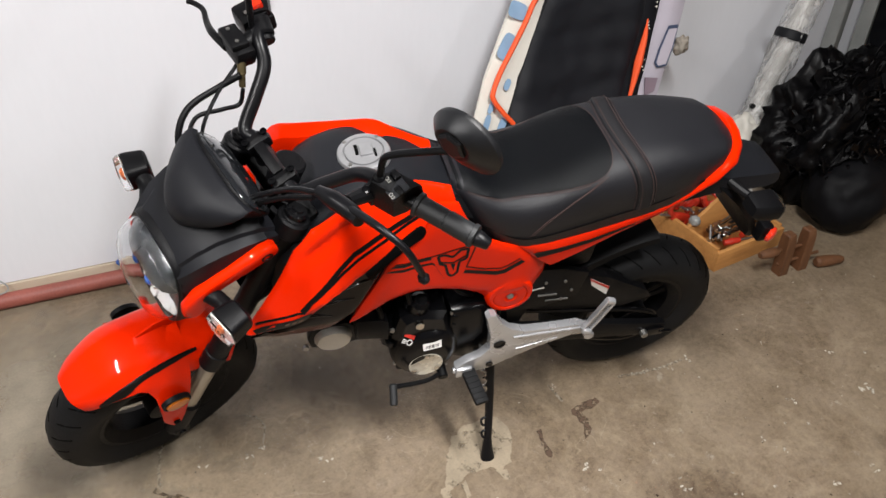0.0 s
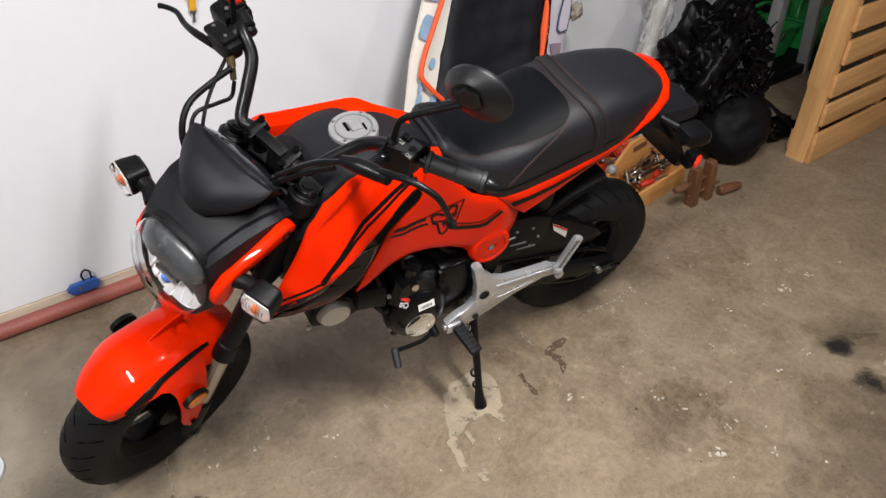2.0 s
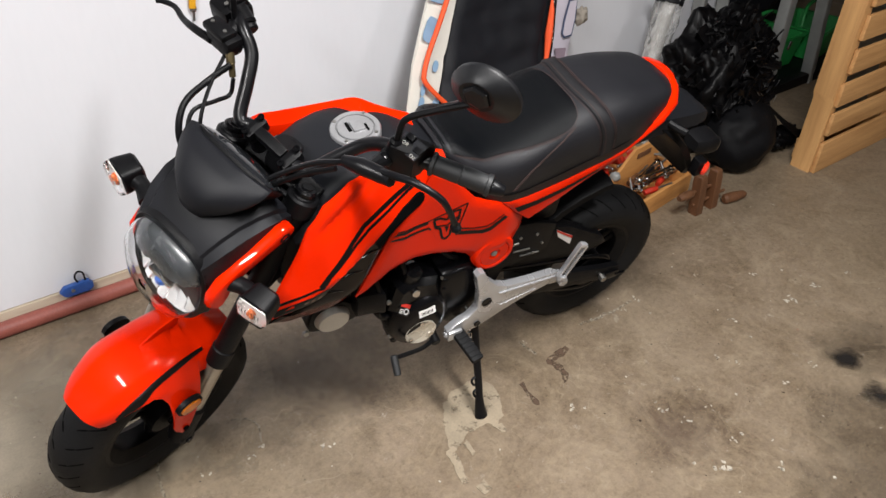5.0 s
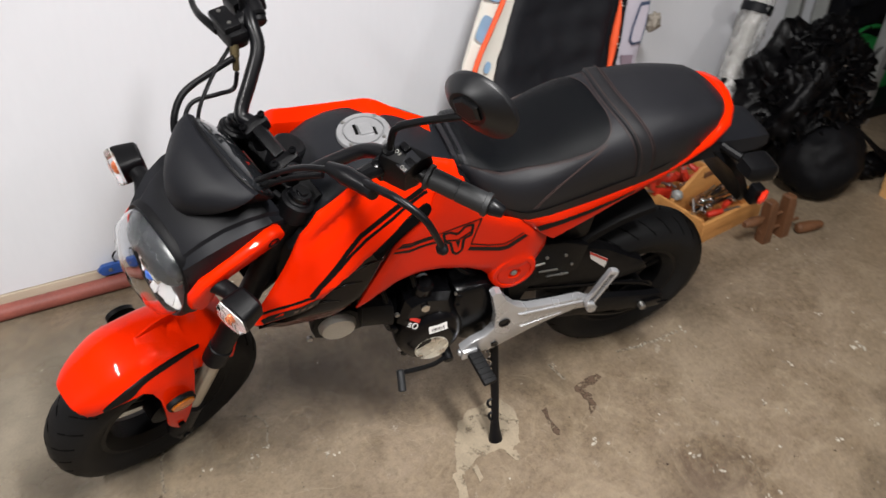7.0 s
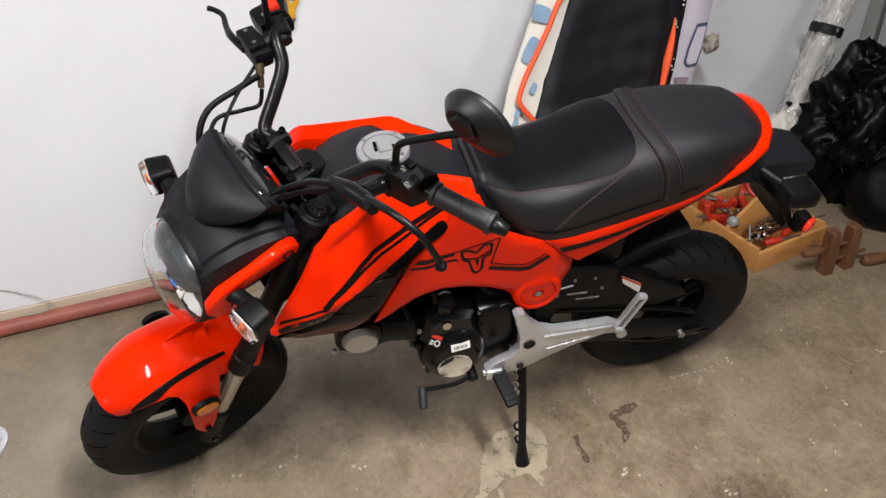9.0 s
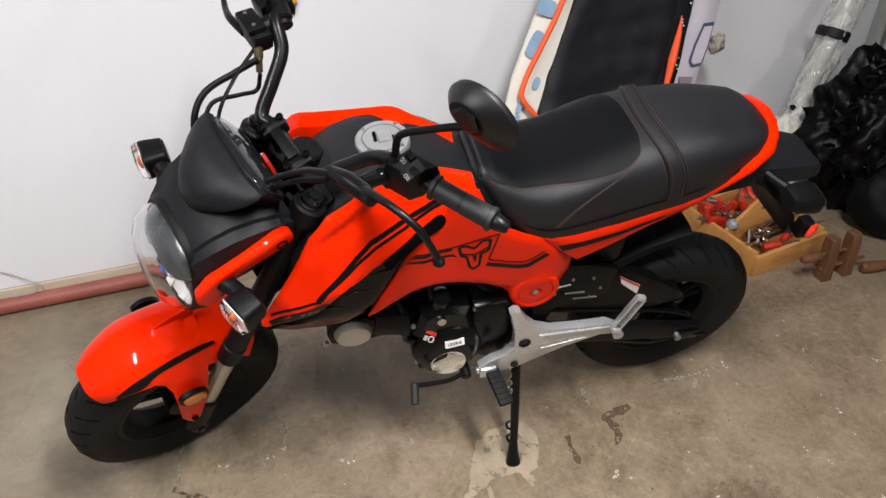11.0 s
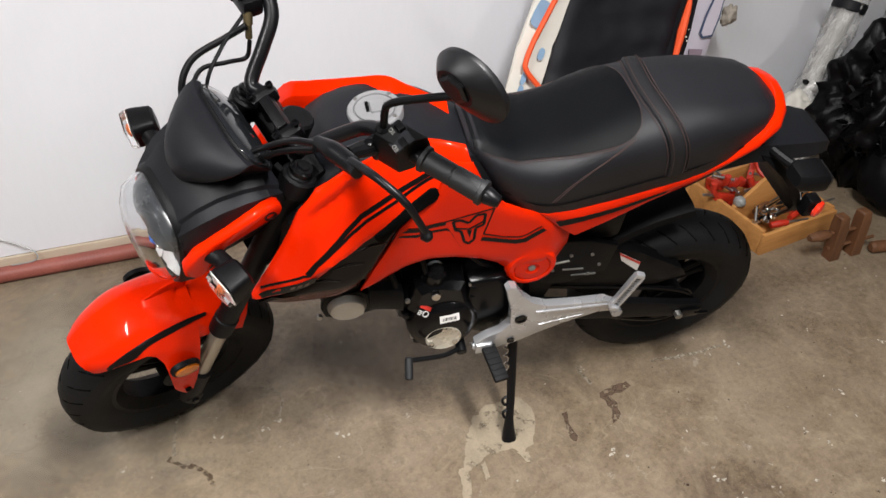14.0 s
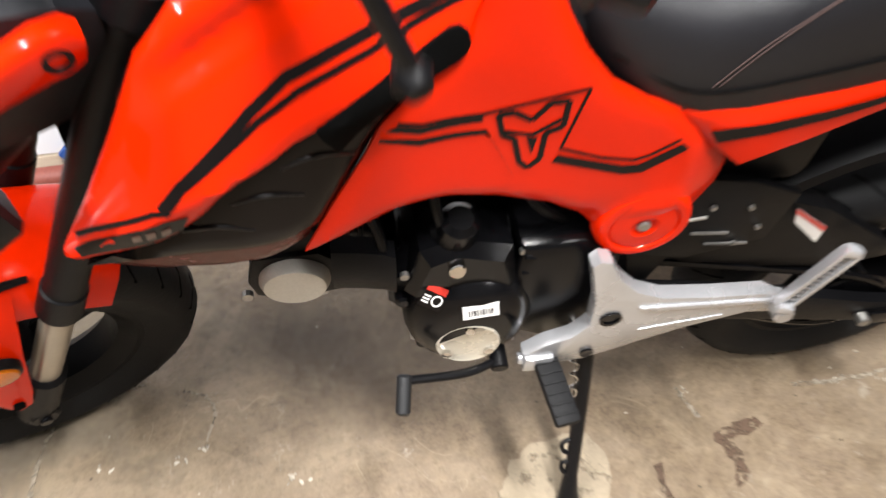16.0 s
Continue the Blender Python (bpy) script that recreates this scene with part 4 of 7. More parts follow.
for i in range(4):
    bp("rib", loft([[(x, 0.131 + 0.005 * c, z + 0.0035 * d) for c, d in ((1, 0), (0.5, 1), (-1, 1), (-1, -1), (0.5, -1))] for x, z in ((0.070, 0.528 - 0.030 * i), (0.015, 0.524 - 0.030 * i), (-0.038, 0.512 - 0.030 * i))]), CAST, "", engine)
for x, z in ((0.060, 0.385), (-0.020, 0.372), (-0.030, 0.470)):
    bp("case_bolt", lathe([(0.0065, 0), (0.0065, 0.006), (0.004, 0.006), (0.003, 0.003), (0.001, 0.003)], (x, 0.134, z), (0, 1, 0), 10), STEEL, "", engine)
bp("case_neck", rod((0.150, 0.100, 0.525), (0.146, 0.118, 0.590), 0.030, 0.008, 20, 0.022), CAST, "", engine)
# cylinder lying forward, head and its pale cover
cyl = bp("cylinder", bar((0.275, 0, 0.470), (0.10, 0.13, 0.10), 0.012), CAST, "black cylinder")
for i in range(4):
    bp("fin", bar((0.250 + 0.016 * i, 0.0, 0.468 + 0.004 * i), (0.006, 0.142, 0.112), 0.003), BLACK, "", cyl)
bp("cylinder_head", bar((0.34, 0.0, 0.478), (0.085, 0.17, 0.13), 0.018), BLACK, "", cyl)
bp("cover_plate", slab([(0.385, 0.460), (0.378, 0.434), (0.350, 0.424), (0.300, 0.428), (0.272, 0.434), (0.262, 0.456), (0.272, 0.486), (0.30, 0.510), (0.375, 0.506)], 0.070, 0.092, 0.005), BLACK, "", cyl)
bp("inlet_housing", loft([[(x, 0.112 + 0.020 * c, z + 0.034 * d) for c, d in ((1, 0.6), (0.6, 1), (-0.6, 1), (-1, 0.6), (-1, -0.6), (-0.6, -1), (0.6, -1), (1, -0.6))] for x, z in ((0.285, 0.520), (0.255, 0.515), (0.228, 0.508), (0.215, 0.50))]), BLACK, "", cyl)
bp("head_cover", xf(lathe([(0.052, -0.02), (0.052, 0.006), (0.045, 0.016), (0.001, 0.018)], (0, 0, 0), (0, 1, 0), 32), Matrix.Translation((0.330, 0.092, 0.468)) @ Matrix.Diagonal((0.80, 1, 0.70, 1))), DULLALLOY, "pale round cylinder head cover", cyl)
for x, z in ((0.295, 0.48), (0.30, 0.43), (0.39, 0.43)):
    bp("head_bolt", lathe([(0.007, 0), (0.007, 0.008), (0.001, 0.008)], (x, 0.083, z), (0, 1, 0), 10), STEEL, "", cyl)
for pts in ([(0.25, 0.09, 0.60), (0.23, 0.115, 0.55), (0.24, 0.11, 0.48)], [(0.18, 0.09, 0.64), (0.17, 0.115, 0.59), (0.155, 0.10, 0.54)], [(0.10, 0.08, 0.63), (0.06, 0.11, 0.59), (0.02, 0.10, 0.55)]):
    bp("hose", tube(pts, 0.006, 8), BLACK)
bp("exhaust_pipe", tube([(0.36, -0.02, 0.42), (0.40, -0.06, 0.37), (0.33, -0.09, 0.29), (0.10, -0.10, 0.26), (-0.10, -0.13, 0.28), (-0.25, -0.16, 0.34)], 0.018, 12), STEEL)
bp("muffler", tube([(-0.22, -0.16, 0.33), (-0.30, -0.165, 0.36), (-0.50, -0.17, 0.46), (-0.62, -0.17, 0.52)], [0.03, 0.05, 0.052, 0.045], 18), BLACK, "black muffler")

# shift lever
lev = bp("shift_lever", join(tube([(0.085, 0.160, 0.336), (0.13, 0.178, 0.345), (0.205, 0.190, 0.366)], 0.0058, 10), rod((0.083, 0.115, 0.342), (0.083, 0.172, 0.334), 0.012)), BLACK, "black shift lever")
bp("lever_rubber", rod((0.210, 0.184, 0.372), (0.216, 0.226, 0.346), 0.0092, 0.003, 14), GRIPRUB, "", lev)

# foot peg bracket, silver
PEGB = [(0.008, 0.552), (0.000, 0.562), (-0.014, 0.558), (-0.036, 0.520), (-0.062, 0.492), (-0.098, 0.474), (-0.160, 0.466), (-0.235, 0.462), (-0.268, 0.440), (-0.262, 0.415), (-0.225, 0.420), (-0.150, 0.396), (-0.098, 0.372),
        (-0.060, 0.352), (-0.028, 0.338), (0.020, 0.330), (0.050, 0.335), (0.056, 0.362), (0.030, 0.385), (0.000, 0.398), (-0.018, 0.425), (-0.012, 0.480)]
hanger = bp("peg_bracket", xf(slab(PEGB, 0.150, 0.172, 0.005), Matrix.Identity(4)), SILVER, "silver painted foot peg bracket")
bp("bracket_rib", join(slab([(-0.070, 0.462), (-0.250, 0.452), (-0.252, 0.444), (-0.090, 0.450)], 0.170, 0.176, 0.003), slab([(-0.085, 0.408), (-0.19, 0.424), (-0.185, 0.419), (-0.09, 0.402)], 0.170, 0.1735, 0.0015)), SILVER, "", hanger)
bp("bracket_hole", lathe([(0.014, 0), (0.014, 0.003), (0.010, 0.003), (0.010, 0.001), (0.001, 0.001)], (-0.040, 0.172, 0.440), (0, 1, 0), 20), CAST, "", hanger)
bp("bracket_hole", lathe([(0.009, 0), (0.009, 0.003), (0.001, 0.002)], (-0.028, 0.172, 0.358), (0, 1, 0), 16), CAST, "", hanger)
# pillion peg folded up, with ridged top
def along(a, b, roll):
    """A pose whose x axis runs from a to b, turned about it."""
    a, b = Vector(a), Vector(b)
    return Matrix.Translation((a + b) / 2) @ (b - a).to_track_quat("X", "Z").to_matrix().to_4x4() @ pose(0, 0, 0, roll, 0, 0)


PEG_M = along((-0.246, 0.180, 0.462), (-0.276, 0.186, 0.580), 90)
pp = bp("pillion_peg", xf(join(bar((0, 0.0085, 0.008), (0.115, 0.0055, 0.014), 0.002), bar((0, -0.0085, 0.008), (0.115, 0.0055, 0.014), 0.002), bar((0, 0, 0.003), (0.110, 0.014, 0.004), 0.001), bar((0.056, 0, 0.008), (0.014, 0.022, 0.015), 0.006), bar((-0.057, 0, 0.010), (0.012, 0.020, 0.022), 0.003)),
                          PEG_M), SILVER, "folded silver pillion peg")
for i in range(11):
    part("ridge", xf(bar((-0.042 + 0.0085 * i, 0.0, 0.009), (0.0035, 0.012, 0.006), 0), PEG_M), CAPGREY, pp)
bp("peg_pivot", rod((-0.262, 0.150, 0.432), (-0.262, 0.192, 0.432), 0.013, 0.003), SILVER, "", pp)
# rider peg
peg = bp("rider_peg", xf(bar((0, 0.045, 0), (0.034, 0.10, 0.016), 0.006), Matrix.Translation((0.025, 0.165, 0.345)) @ pose(0, 0, 0, -6, 0, 8)), RUBBER, "black rubber rider peg")
for i in range(6):
    part("rubber_rib", xf(bar((0, 0.012 + 0.014 * i, 0.009), (0.030, 0.004, 0.0025), 0.0008), Matrix.Translation((0.025, 0.165, 0.345)) @ pose(0, 0, 0, -6, 0, 8)), RUBBER, peg)
bp("peg_clevis", join(bar((0.035, 0.165, 0.345), (0.040, 0.028, 0.034), 0.006), rod((0.06, 0.165, 0.345), (0.01, 0.165, 0.345), 0.008)), SILVER, "", peg)

# side stand and its spring
stand = bp("side_stand", tube([(-0.056, 0.104, 0.338), (-0.053, 0.140, 0.280), (-0.046, 0.205, 0.180), (-0.036, 0.268, 0.083)], [0.015, 0.0125, 0.0105, 0.0100], 14), GLOSS, "black steel side stand")
bp("stand_foot", loft([[(x + w * math.cos(q), y + 0.008 * math.sin(q) * 1.3, z + 0.006 * math.sin(q)) for q in (2 * math.pi * j / 16 for j in range(16))]
                       for x, y, z, w in ((-0.039, 0.248, 0.112, 0.0105), (-0.037, 0.262, 0.090, 0.0140), (-0.036, 0.276, 0.070, 0.0185), (-0.036, 0.284, 0.061, 0.0190), (-0.036, 0.288, 0.064, 0.0150))]), GLOSS, "", stand)
bp("stand_pivot", join(bar((-0.056, 0.112, 0.335), (0.046, 0.030, 0.034), 0.006), rod((-0.056, 0.09, 0.335), (-0.056, 0.140, 0.335), 0.010)), BLACK, "", stand)
bp("stand_spring", tube([(-0.034 + 0.006 * math.cos(i * 0.9), 0.125 + i * 0.0016, 0.320 - i * 0.0026 + 0.006 * math.sin(i * 0.9)) for i in range(36)], 0.0016, 6, 2), CHROME, "bright coil spring", stand)
for y0, z0 in ((0.214, 0.166), (0.234, 0.136)):
    bp("stand_tang", tube([(-0.040, y0, z0), (-0.024, y0 + 0.004, z0 - 0.004), (-0.026, y0 + 0.012, z0 - 0.016), (-0.038, y0 + 0.014, z0 - 0.020)], 0.0036, 8), GLOSS, "", stand)

# swing arm, chain guard, rear wheel
REAR = Vector((-0.498, 0, 0.255))
RR, FR = 0.245, 0.248


def wheel(c, r, w, rim_r, steered, name):
    fn = sp if steered else bp
    prof = [(rim_r, w * 0.36), (rim_r + 0.012, w * 0.43), (rim_r + 0.04, w * 0.5), (r - 0.045, w * 0.5), (r - 0.020, w * 0.42), (r - 0.006, w * 0.25), (r, 0.0),
            (r - 0.006, -w * 0.25), (r - 0.020, -w * 0.42), (r - 0.045, -w * 0.5), (rim_r + 0.04, -w * 0.5), (rim_r + 0.012, -w * 0.43), (rim_r, -w * 0.36), (rim_r - 0.006, 0)]
    wh = fn(name, join(lathe([(rim_r + 0.004, w * 0.37), (rim_r + 0.004, w * 0.30), (rim_r - 0.02, w * 0.2), (rim_r - 0.02, -w * 0.2), (rim_r + 0.004, -w * 0.30), (rim_r + 0.004, -w * 0.37), (rim_r - 0.008, -w * 0.37), (rim_r - 0.03, -w * 0.2),
                             (rim_r - 0.03, w * 0.2), (rim_r - 0.008, w * 0.37)], c, (0, 1, 0), 40, True),
                       lathe([(0.045, -0.05), (0.045, 0.05), (0.03, 0.055), (0.001, 0.055), (0.001, -0.055), (0.03, -0.055)][:4] , c - Vector((0, 0.0, 0)), (0, 1, 0), 24)), BLACK, "black cast wheel")
    fn("tyre", lathe(prof, c, (0, 1, 0), 56, True), RUBBER, "black road tyre", wh)
    for i in range(3):
        a = radians(120 * i + 35)
        for da in (-0.14, 0.14):
            p0 = c + Vector((0.04 * math.cos(a + da * 2), 0, 0.04 * math.sin(a + da * 2)))
            p1 = c + Vector(((rim_r - 0.018) * math.cos(a + da), 0, (rim_r - 0.018) * math.sin(a + da)))
            fn("spoke", tube([p0, (p0 + p1) / 2, p1], 0.012, 8, 2), BLACK, "", wh)
    # tread grooves as thin raised strips, near-black in place of their inner shade
    for i in range(28):
        for s in (1, -1):
            a = 2 * math.pi * (i + (0.5 if s > 0 else 0)) / 28
            pts = []
            for k, (y, dr) in enumerate(((0.10, -0.0024), (0.22, -0.0053), (0.34, -0.0134), (0.43, -0.0215))):
                aa = a + 0.05 * k
                pts.append(c + Vector(((r + dr - 0.0016) * math.cos(aa), s * w * y, (r + dr - 0.0016) * math.sin(aa))))
            fn("tread_groove", tube(pts, 0.0024, 5, 2), GROOVE, "", wh)
    return wh


rear = wheel(REAR, RR, 0.122, 0.150, False, "rear_wheel")
bp("brake_disc", lathe([(0.030, -0.062), (0.112, -0.062), (0.112, -0.058), (0.030, -0.058)], REAR, (0, 1, 0), 40, True), CAST, "", rear)


def box_arm(side):
    """One leg of the swing arm: a rounded box section that thins towards the axle."""
    return loft([[(x, side * (0.097 + 0.013 * c), z + h * d) for c, d in ((1, 0.7), (0.7, 1), (-0.7, 1), (-1, 0.7), (-1, -0.7), (-0.7, -1), (0.7, -1), (1, -0.7))]
                 for x, z, h in ((-0.05, 0.362, 0.030), (-0.12, 0.352, 0.036), (-0.25, 0.326, 0.035), (-0.40, 0.292, 0.030), (-0.50, 0.268, 0.026), (-0.56, 0.258, 0.024), (-0.57, 0.257, 0.018))])


arm = bp("swing_arm", join(box_arm(1), box_arm(-1), rod((-0.12, -0.09, 0.35), (-0.12, 0.09, 0.35), 0.025)), BLACK, "black steel box-section swing arm")
bp("axle_nut", rod((-0.500, 0.110, 0.266), (-0.500, 0.128, 0.266), 0.010, 0.002, 8), STEEL, "", arm)
bp("chain_adjuster", join(bar((-0.535, 0.116, 0.262), (0.05, 0.006, 0.030), 0.003), rod((-0.55, 0.118, 0.262), (-0.585, 0.118, 0.256), 0.004)), CAST, "", arm)
guard = bp("chain_guard", panel([(-0.12, 0.42), (-0.11, 0.52), (-0.22, 0.54), (-0.34, 0.50), (-0.48, 0.41), (-0.50, 0.38), (-0.42, 0.36), (-0.25, 0.39)], lambda x, z: 0.0845, 0.03, 0.03, 0.006, 0.01), BLACK, "black chain guard")
wl2 = bp("caution_label", panel([(-0.287, 0.516), (-0.350, 0.470), (-0.351, 0.437), (-0.298, 0.486)], lambda x, z: 0.0860, 0.0008, 0.03, 0, 1), WHITELBL, "white label with red edge", guard)
part("label_bar", panel([(-0.287, 0.516), (-0.350, 0.470), (-0.350, 0.462), (-0.289, 0.508)], lambda x, z: 0.0870, 0.0006, 0.05, 0, 1), REDLBL, wl2)
bp("chain", tube([(-0.04, 0.08, 0.44), (-0.20, 0.078, 0.40), (-0.47, 0.078, 0.328), (-0.555, 0.078, 0.262), (-0.47, 0.078, 0.196), (-0.20, 0.078, 0.30), (-0.03, 0.08, 0.36)], 0.007, 8), CAST)
bp("sprocket", lathe([(0.062, 0), (0.066, 0.003), (0.062, 0.006), (0.03, 0.006)], (-0.49, 0.076, 0.262), (0, 1, 0), 30), CAST)
bp("shock", join(tube([(-0.16, 0, 0.40), (-0.10, 0, 0.62)], 0.02, 12, 2), tube([(-0.155 + 0.003 * i / 3 + 0.034 * math.cos(i * 0.7), 0.034 * math.sin(i * 0.7), 0.42 + 0.0028 * i) for i in range(60)], 0.005, 6, 2)), BLACK)
for x, z in ((-0.16, 0.535), (-0.21, 0.53), (-0.125, 0.49), (-0.235, 0.49), (-0.215, 0.46)):
    bp("frame_bolt", lathe([(0.004, 0), (0.004, 0.004), (0.001, 0.005)], (x, 0.097, z + 0.012), (0, 1, 0), 8), STEEL)
bp("rear_frame_cover", slab([(-0.10, 0.60), (-0.20, 0.585), (-0.27, 0.555), (-0.26, 0.47), (-0.16, 0.44), (-0.08, 0.46)], 0.080, 0.096, 0.006), BLACK)
for x0, z0, x1, z1 in ((-0.15, 0.485, -0.20, 0.48), (-0.175, 0.46, -0.235, 0.455), (-0.12, 0.51, -0.16, 0.515)):
    bp("cover_rib", rod((x0, 0.097, z0 + 0.012), (x1, 0.097, z1 + 0.012), 0.0025, 0.0006, 6), STEEL)

# ------- front end, all turned with the bars
AX = Vector((0.735, 0, 0.248))
wheel(AX, FR, 0.118, 0.155, True, "front_wheel")
fork_d = Vector((math.sin(radians(25)), 0, -math.cos(radians(25))))
for s in (1, -1):
    top = Vector((0.432, 0.095 * s, 0.905))
    fk = sp("fork_leg", join(rod(top, top + fork_d * 0.44, 0.0225, 0.003, 22), rod(top + fork_d * 0.42, top + fork_d * 0.475, 0.0250, 0.005, 22)), BLACK, "black upper fork leg")
    sp("fork_slider", rod(top + fork_d * 0.46, top + fork_d * 0.66, 0.019, 0.002, 18), FORKTUBE, "bare fork tube", fk)
    sp("fork_foot", join(rod(top + fork_d * 0.62, top + fork_d * 0.74, 0.026, 0.006, 18), rod(AX + Vector((0, 0.07 * s, 0)), AX + Vector((0, 0.120 * s, 0)), 0.020, 0.004, 18)), BLACK, "", fk)
    sp("fork_cap", join(lathe([(0.021, 0), (0.021, 0.006), (0.017, 0.010), (0.011, 0.010), (0.010, 0.013), (0.001, 0.013)], top + fork_d * -0.002, -fork_d, 24)), CAST, "", fk)
sp("axle", rod(AX + Vector((0, -0.126, 0)), AX + Vector((0, 0.126, 0)), 0.008), CAST)
sp("upper_yoke", join(bar((0.415, 0, 0.878), (0.058, 0.215, 0.020), 0.009, pose(0, 0, 0, 0, 25, 0)), rod((0.432, 0.095, 0.90) , Vector((0.432, 0.095, 0.90)) + fork_d * 0.04, 0.031, 0.004, 24), rod((0.432, -0.095, 0.90), Vector((0.432, -0.095, 0.90)) + fork_d * 0.04, 0.031, 0.004, 24)), BLACK, "black upper fork yoke")
sp("lower_yoke", bar((0.495, 0, 0.715), (0.09, 0.235, 0.035), 0.012, pose(0, 0, 0, 0, 25, 0)), BLACK)
sp("steering_head", rod((0.385, 0, 0.92), (0.475, 0, 0.70), 0.03, 0.004, 20), BLACK)
sp("brake_disc", lathe([(0.09, 0), (0.09, 0.004), (0.05, 0.004), (0.05, 0)], AX + Vector((0, -0.075, 0)), (0, 1, 0), 36, True), CAST)
sp("brake_caliper", bar((0.66, -0.10, 0.33), (0.08, 0.05, 0.06), 0.012, pose(0, 0, 0, 0, 25, 0)), BLACK)


# front fender
def fender_ring(a, half, r, drop):
    out = []
    for k in range(13):
        u = k / 6 - 1
        y = half * u
        rr = r - drop * abs(u) ** 4.0
        out.append(AX + Vector((rr * math.cos(a), y, rr * math.sin(a))))
    return out


rings = []
for i in range(25):
    t = i / 24
    a = radians(56 + 74 * t)
    half = 0.066 + 0.020 * sm(t * 3) + 0.004 * t
    if t < 0.10:
        half *= 0.80 + 0.20 * (t / 0.10) ** 0.5
    r = 0.292 + 0.010 * math.sin(math.pi * min(1, t * 1.3))
    o = fender_ring(a, half, r, 0.030 + 0.030 * sm(t * 1.6))
    rings.append(o + [AX + (p - AX) * ((p - AX).length - 0.004) / (p - AX).length for p in o[::-1]])
fend = sp("front_fender", loft(rings), ORANGE, "glossy orange front fender with black stripe", sharp=50)
FLANGE = [(0.800, 0.512), (0.776, 0.500), (0.764, 0.488), (0.757, 0.462), (0.760, 0.400), (0.762, 0.345), (0.757, 0.318), (0.745, 0.303), (0.728, 0.312), (0.714, 0.350), (0.690, 0.440), (0.662, 0.520), (0.645, 0.572), (0.70, 0.568), (0.75, 0.548)]


def fender_at(t):
    """Half width, crown radius and fall of the fender at t along it."""
    return 0.066 + 0.020 * sm(t * 3) + 0.004 * t, 0.292 + 0.010 * math.sin(math.pi * min(1, t * 1.3)), 0.030 + 0.030 * sm(t * 1.6)


def skin_flange(x, z):
    """Lies on the fender's flank above its edge and stands out below it."""
    dx, dz = x - AX.x, z - AX.z
    half, r, drop = fender_at((math.degrees(math.atan2(dz, dx)) - 56) / 74)
    u = (max(0.0, r - math.hypot(dx, dz)) / drop) ** (1 / 4.0)
    return half * min(u, 1.0) + 0.0015 + 0.030 * sm((0.52 - z) / 0.11)


for s in (1, -1):
    fl = sp("fender_flange", panel(FLANGE if s > 0 else FLANGE[1:8], skin_flange, 0.004, 0.010, 0.002, 0.008, s), ORANGE, "orange fender side bracket", fend)
    sp("side_reflector", xf(lathe([(0.025, 0), (0.0265, 0.004), (0.024, 0.008), (0.012, 0.011), (0.001, 0.0115)], (0, 0, 0), (0, s, 0), 28), Matrix.Translation((0.724, 0.122 * s, 0.440)) @ pose(0, 0, 0, 0, -20, 0) @ Matrix.Diagonal((1, 1, 0.75, 1))), AMBER, "amber side reflector", fend)
    sp("reflector_back", xf(lathe([(0.031, -0.004), (0.031, 0.006), (0.029, 0.008), (0.0272, 0.008), (0.0270, 0.002), (0.001, 0.002)], (0, 0, 0), (0, s, 0), 28), Matrix.Translation((0.725, 0.120 * s, 0.443)) @ pose(0, 0, 0, 0, -20, 0) @ Matrix.Diagonal((1, 1, 0.78, 1))), BLACK, "", fend)
    sp("flange_bolt", lathe([(0.007, 0), (0.007, 0.005), (0.001, 0.006)], (0.738, 0.119 * s, 0.330), (0, s, 0), 10), GROOVE, "", fend)
for s in (1,):
    # stripe that sweeps up from the fender's front edge
    for lo, hi in (((0.990, 0.970, 0.880, 0.830, 0.740), (0.975, 0.868, 0.815, 0.772, 0.715)), ((0.968, 0.855, 0.804, 0.755, 0.704), (0.965, 0.847, 0.797, 0.748, 0.700))):
        edges = []
        for us in (lo, hi):
            edges.append([])
            for t, u, _ in smoothpath([(q, v, 0) for q, v in zip((0.105, 0.253, 0.367, 0.525, 0.715), us)], 6):
                half, r, drop = fender_at(t)
                a, q = radians(56 + 74 * t), r - drop * u ** 4.0 + 0.0018
                edges[-1].append(AX + Vector((q * math.cos(a), s * (half * u + 0.0022), q * math.sin(a))))
        sp("decal", loft([[p, q, q - Vector((0, s * 0.003, 0)), p - Vector((0, s * 0.003, 0))] for p, q in zip(*edges)]), DECAL, "black decal stripe", fend)

# headlight and mask
HL = Vector((0.652, 0, 0.768))
hl_n = Vector((1, 0, -0.10)).normalized()


def oval(c, wy, hz, x, n=36, sq=0.66, lean=0.16):
    """A lamp outline: square-shouldered above, drawn in towards the chin."""
    out = []
    for i in range(n):
        a = 2 * math.pi * i / n
        cy, cz = math.copysign(abs(math.cos(a)) ** sq, math.cos(a)), math.copysign(abs(math.sin(a)) ** sq, math.sin(a))
        wide = wy * (1 - 0.26 * max(0, -cz) ** 1.5)
        out.append((c.x + x - lean * hz * cz, c.y + wide * cy, c.z + hz * cz))
    return out


mask = sp("headlight_mask", loft([oval(HL, 0.070, 0.080, -0.10), oval(HL, 0.099, 0.107, -0.050), oval(HL, 0.101, 0.110, -0.008), oval(HL, 0.099, 0.109, 0.006), oval(HL, 0.094, 0.104, 0.013), oval(HL, 0.089, 0.099, 0.011), oval(HL, 0.087, 0.097, -0.004)], cap=False), BLACK, "matt black headlight ring")
bowl = sp("lamp_bowl", loft([oval(HL, 0.088, 0.098, 0.004), oval(HL, 0.080, 0.090, -0.014), oval(HL, 0.056, 0.064, -0.036), oval(HL, 0.014, 0.018, -0.048)], cap=False), BOWL, "bright lamp reflector", mask, 20)
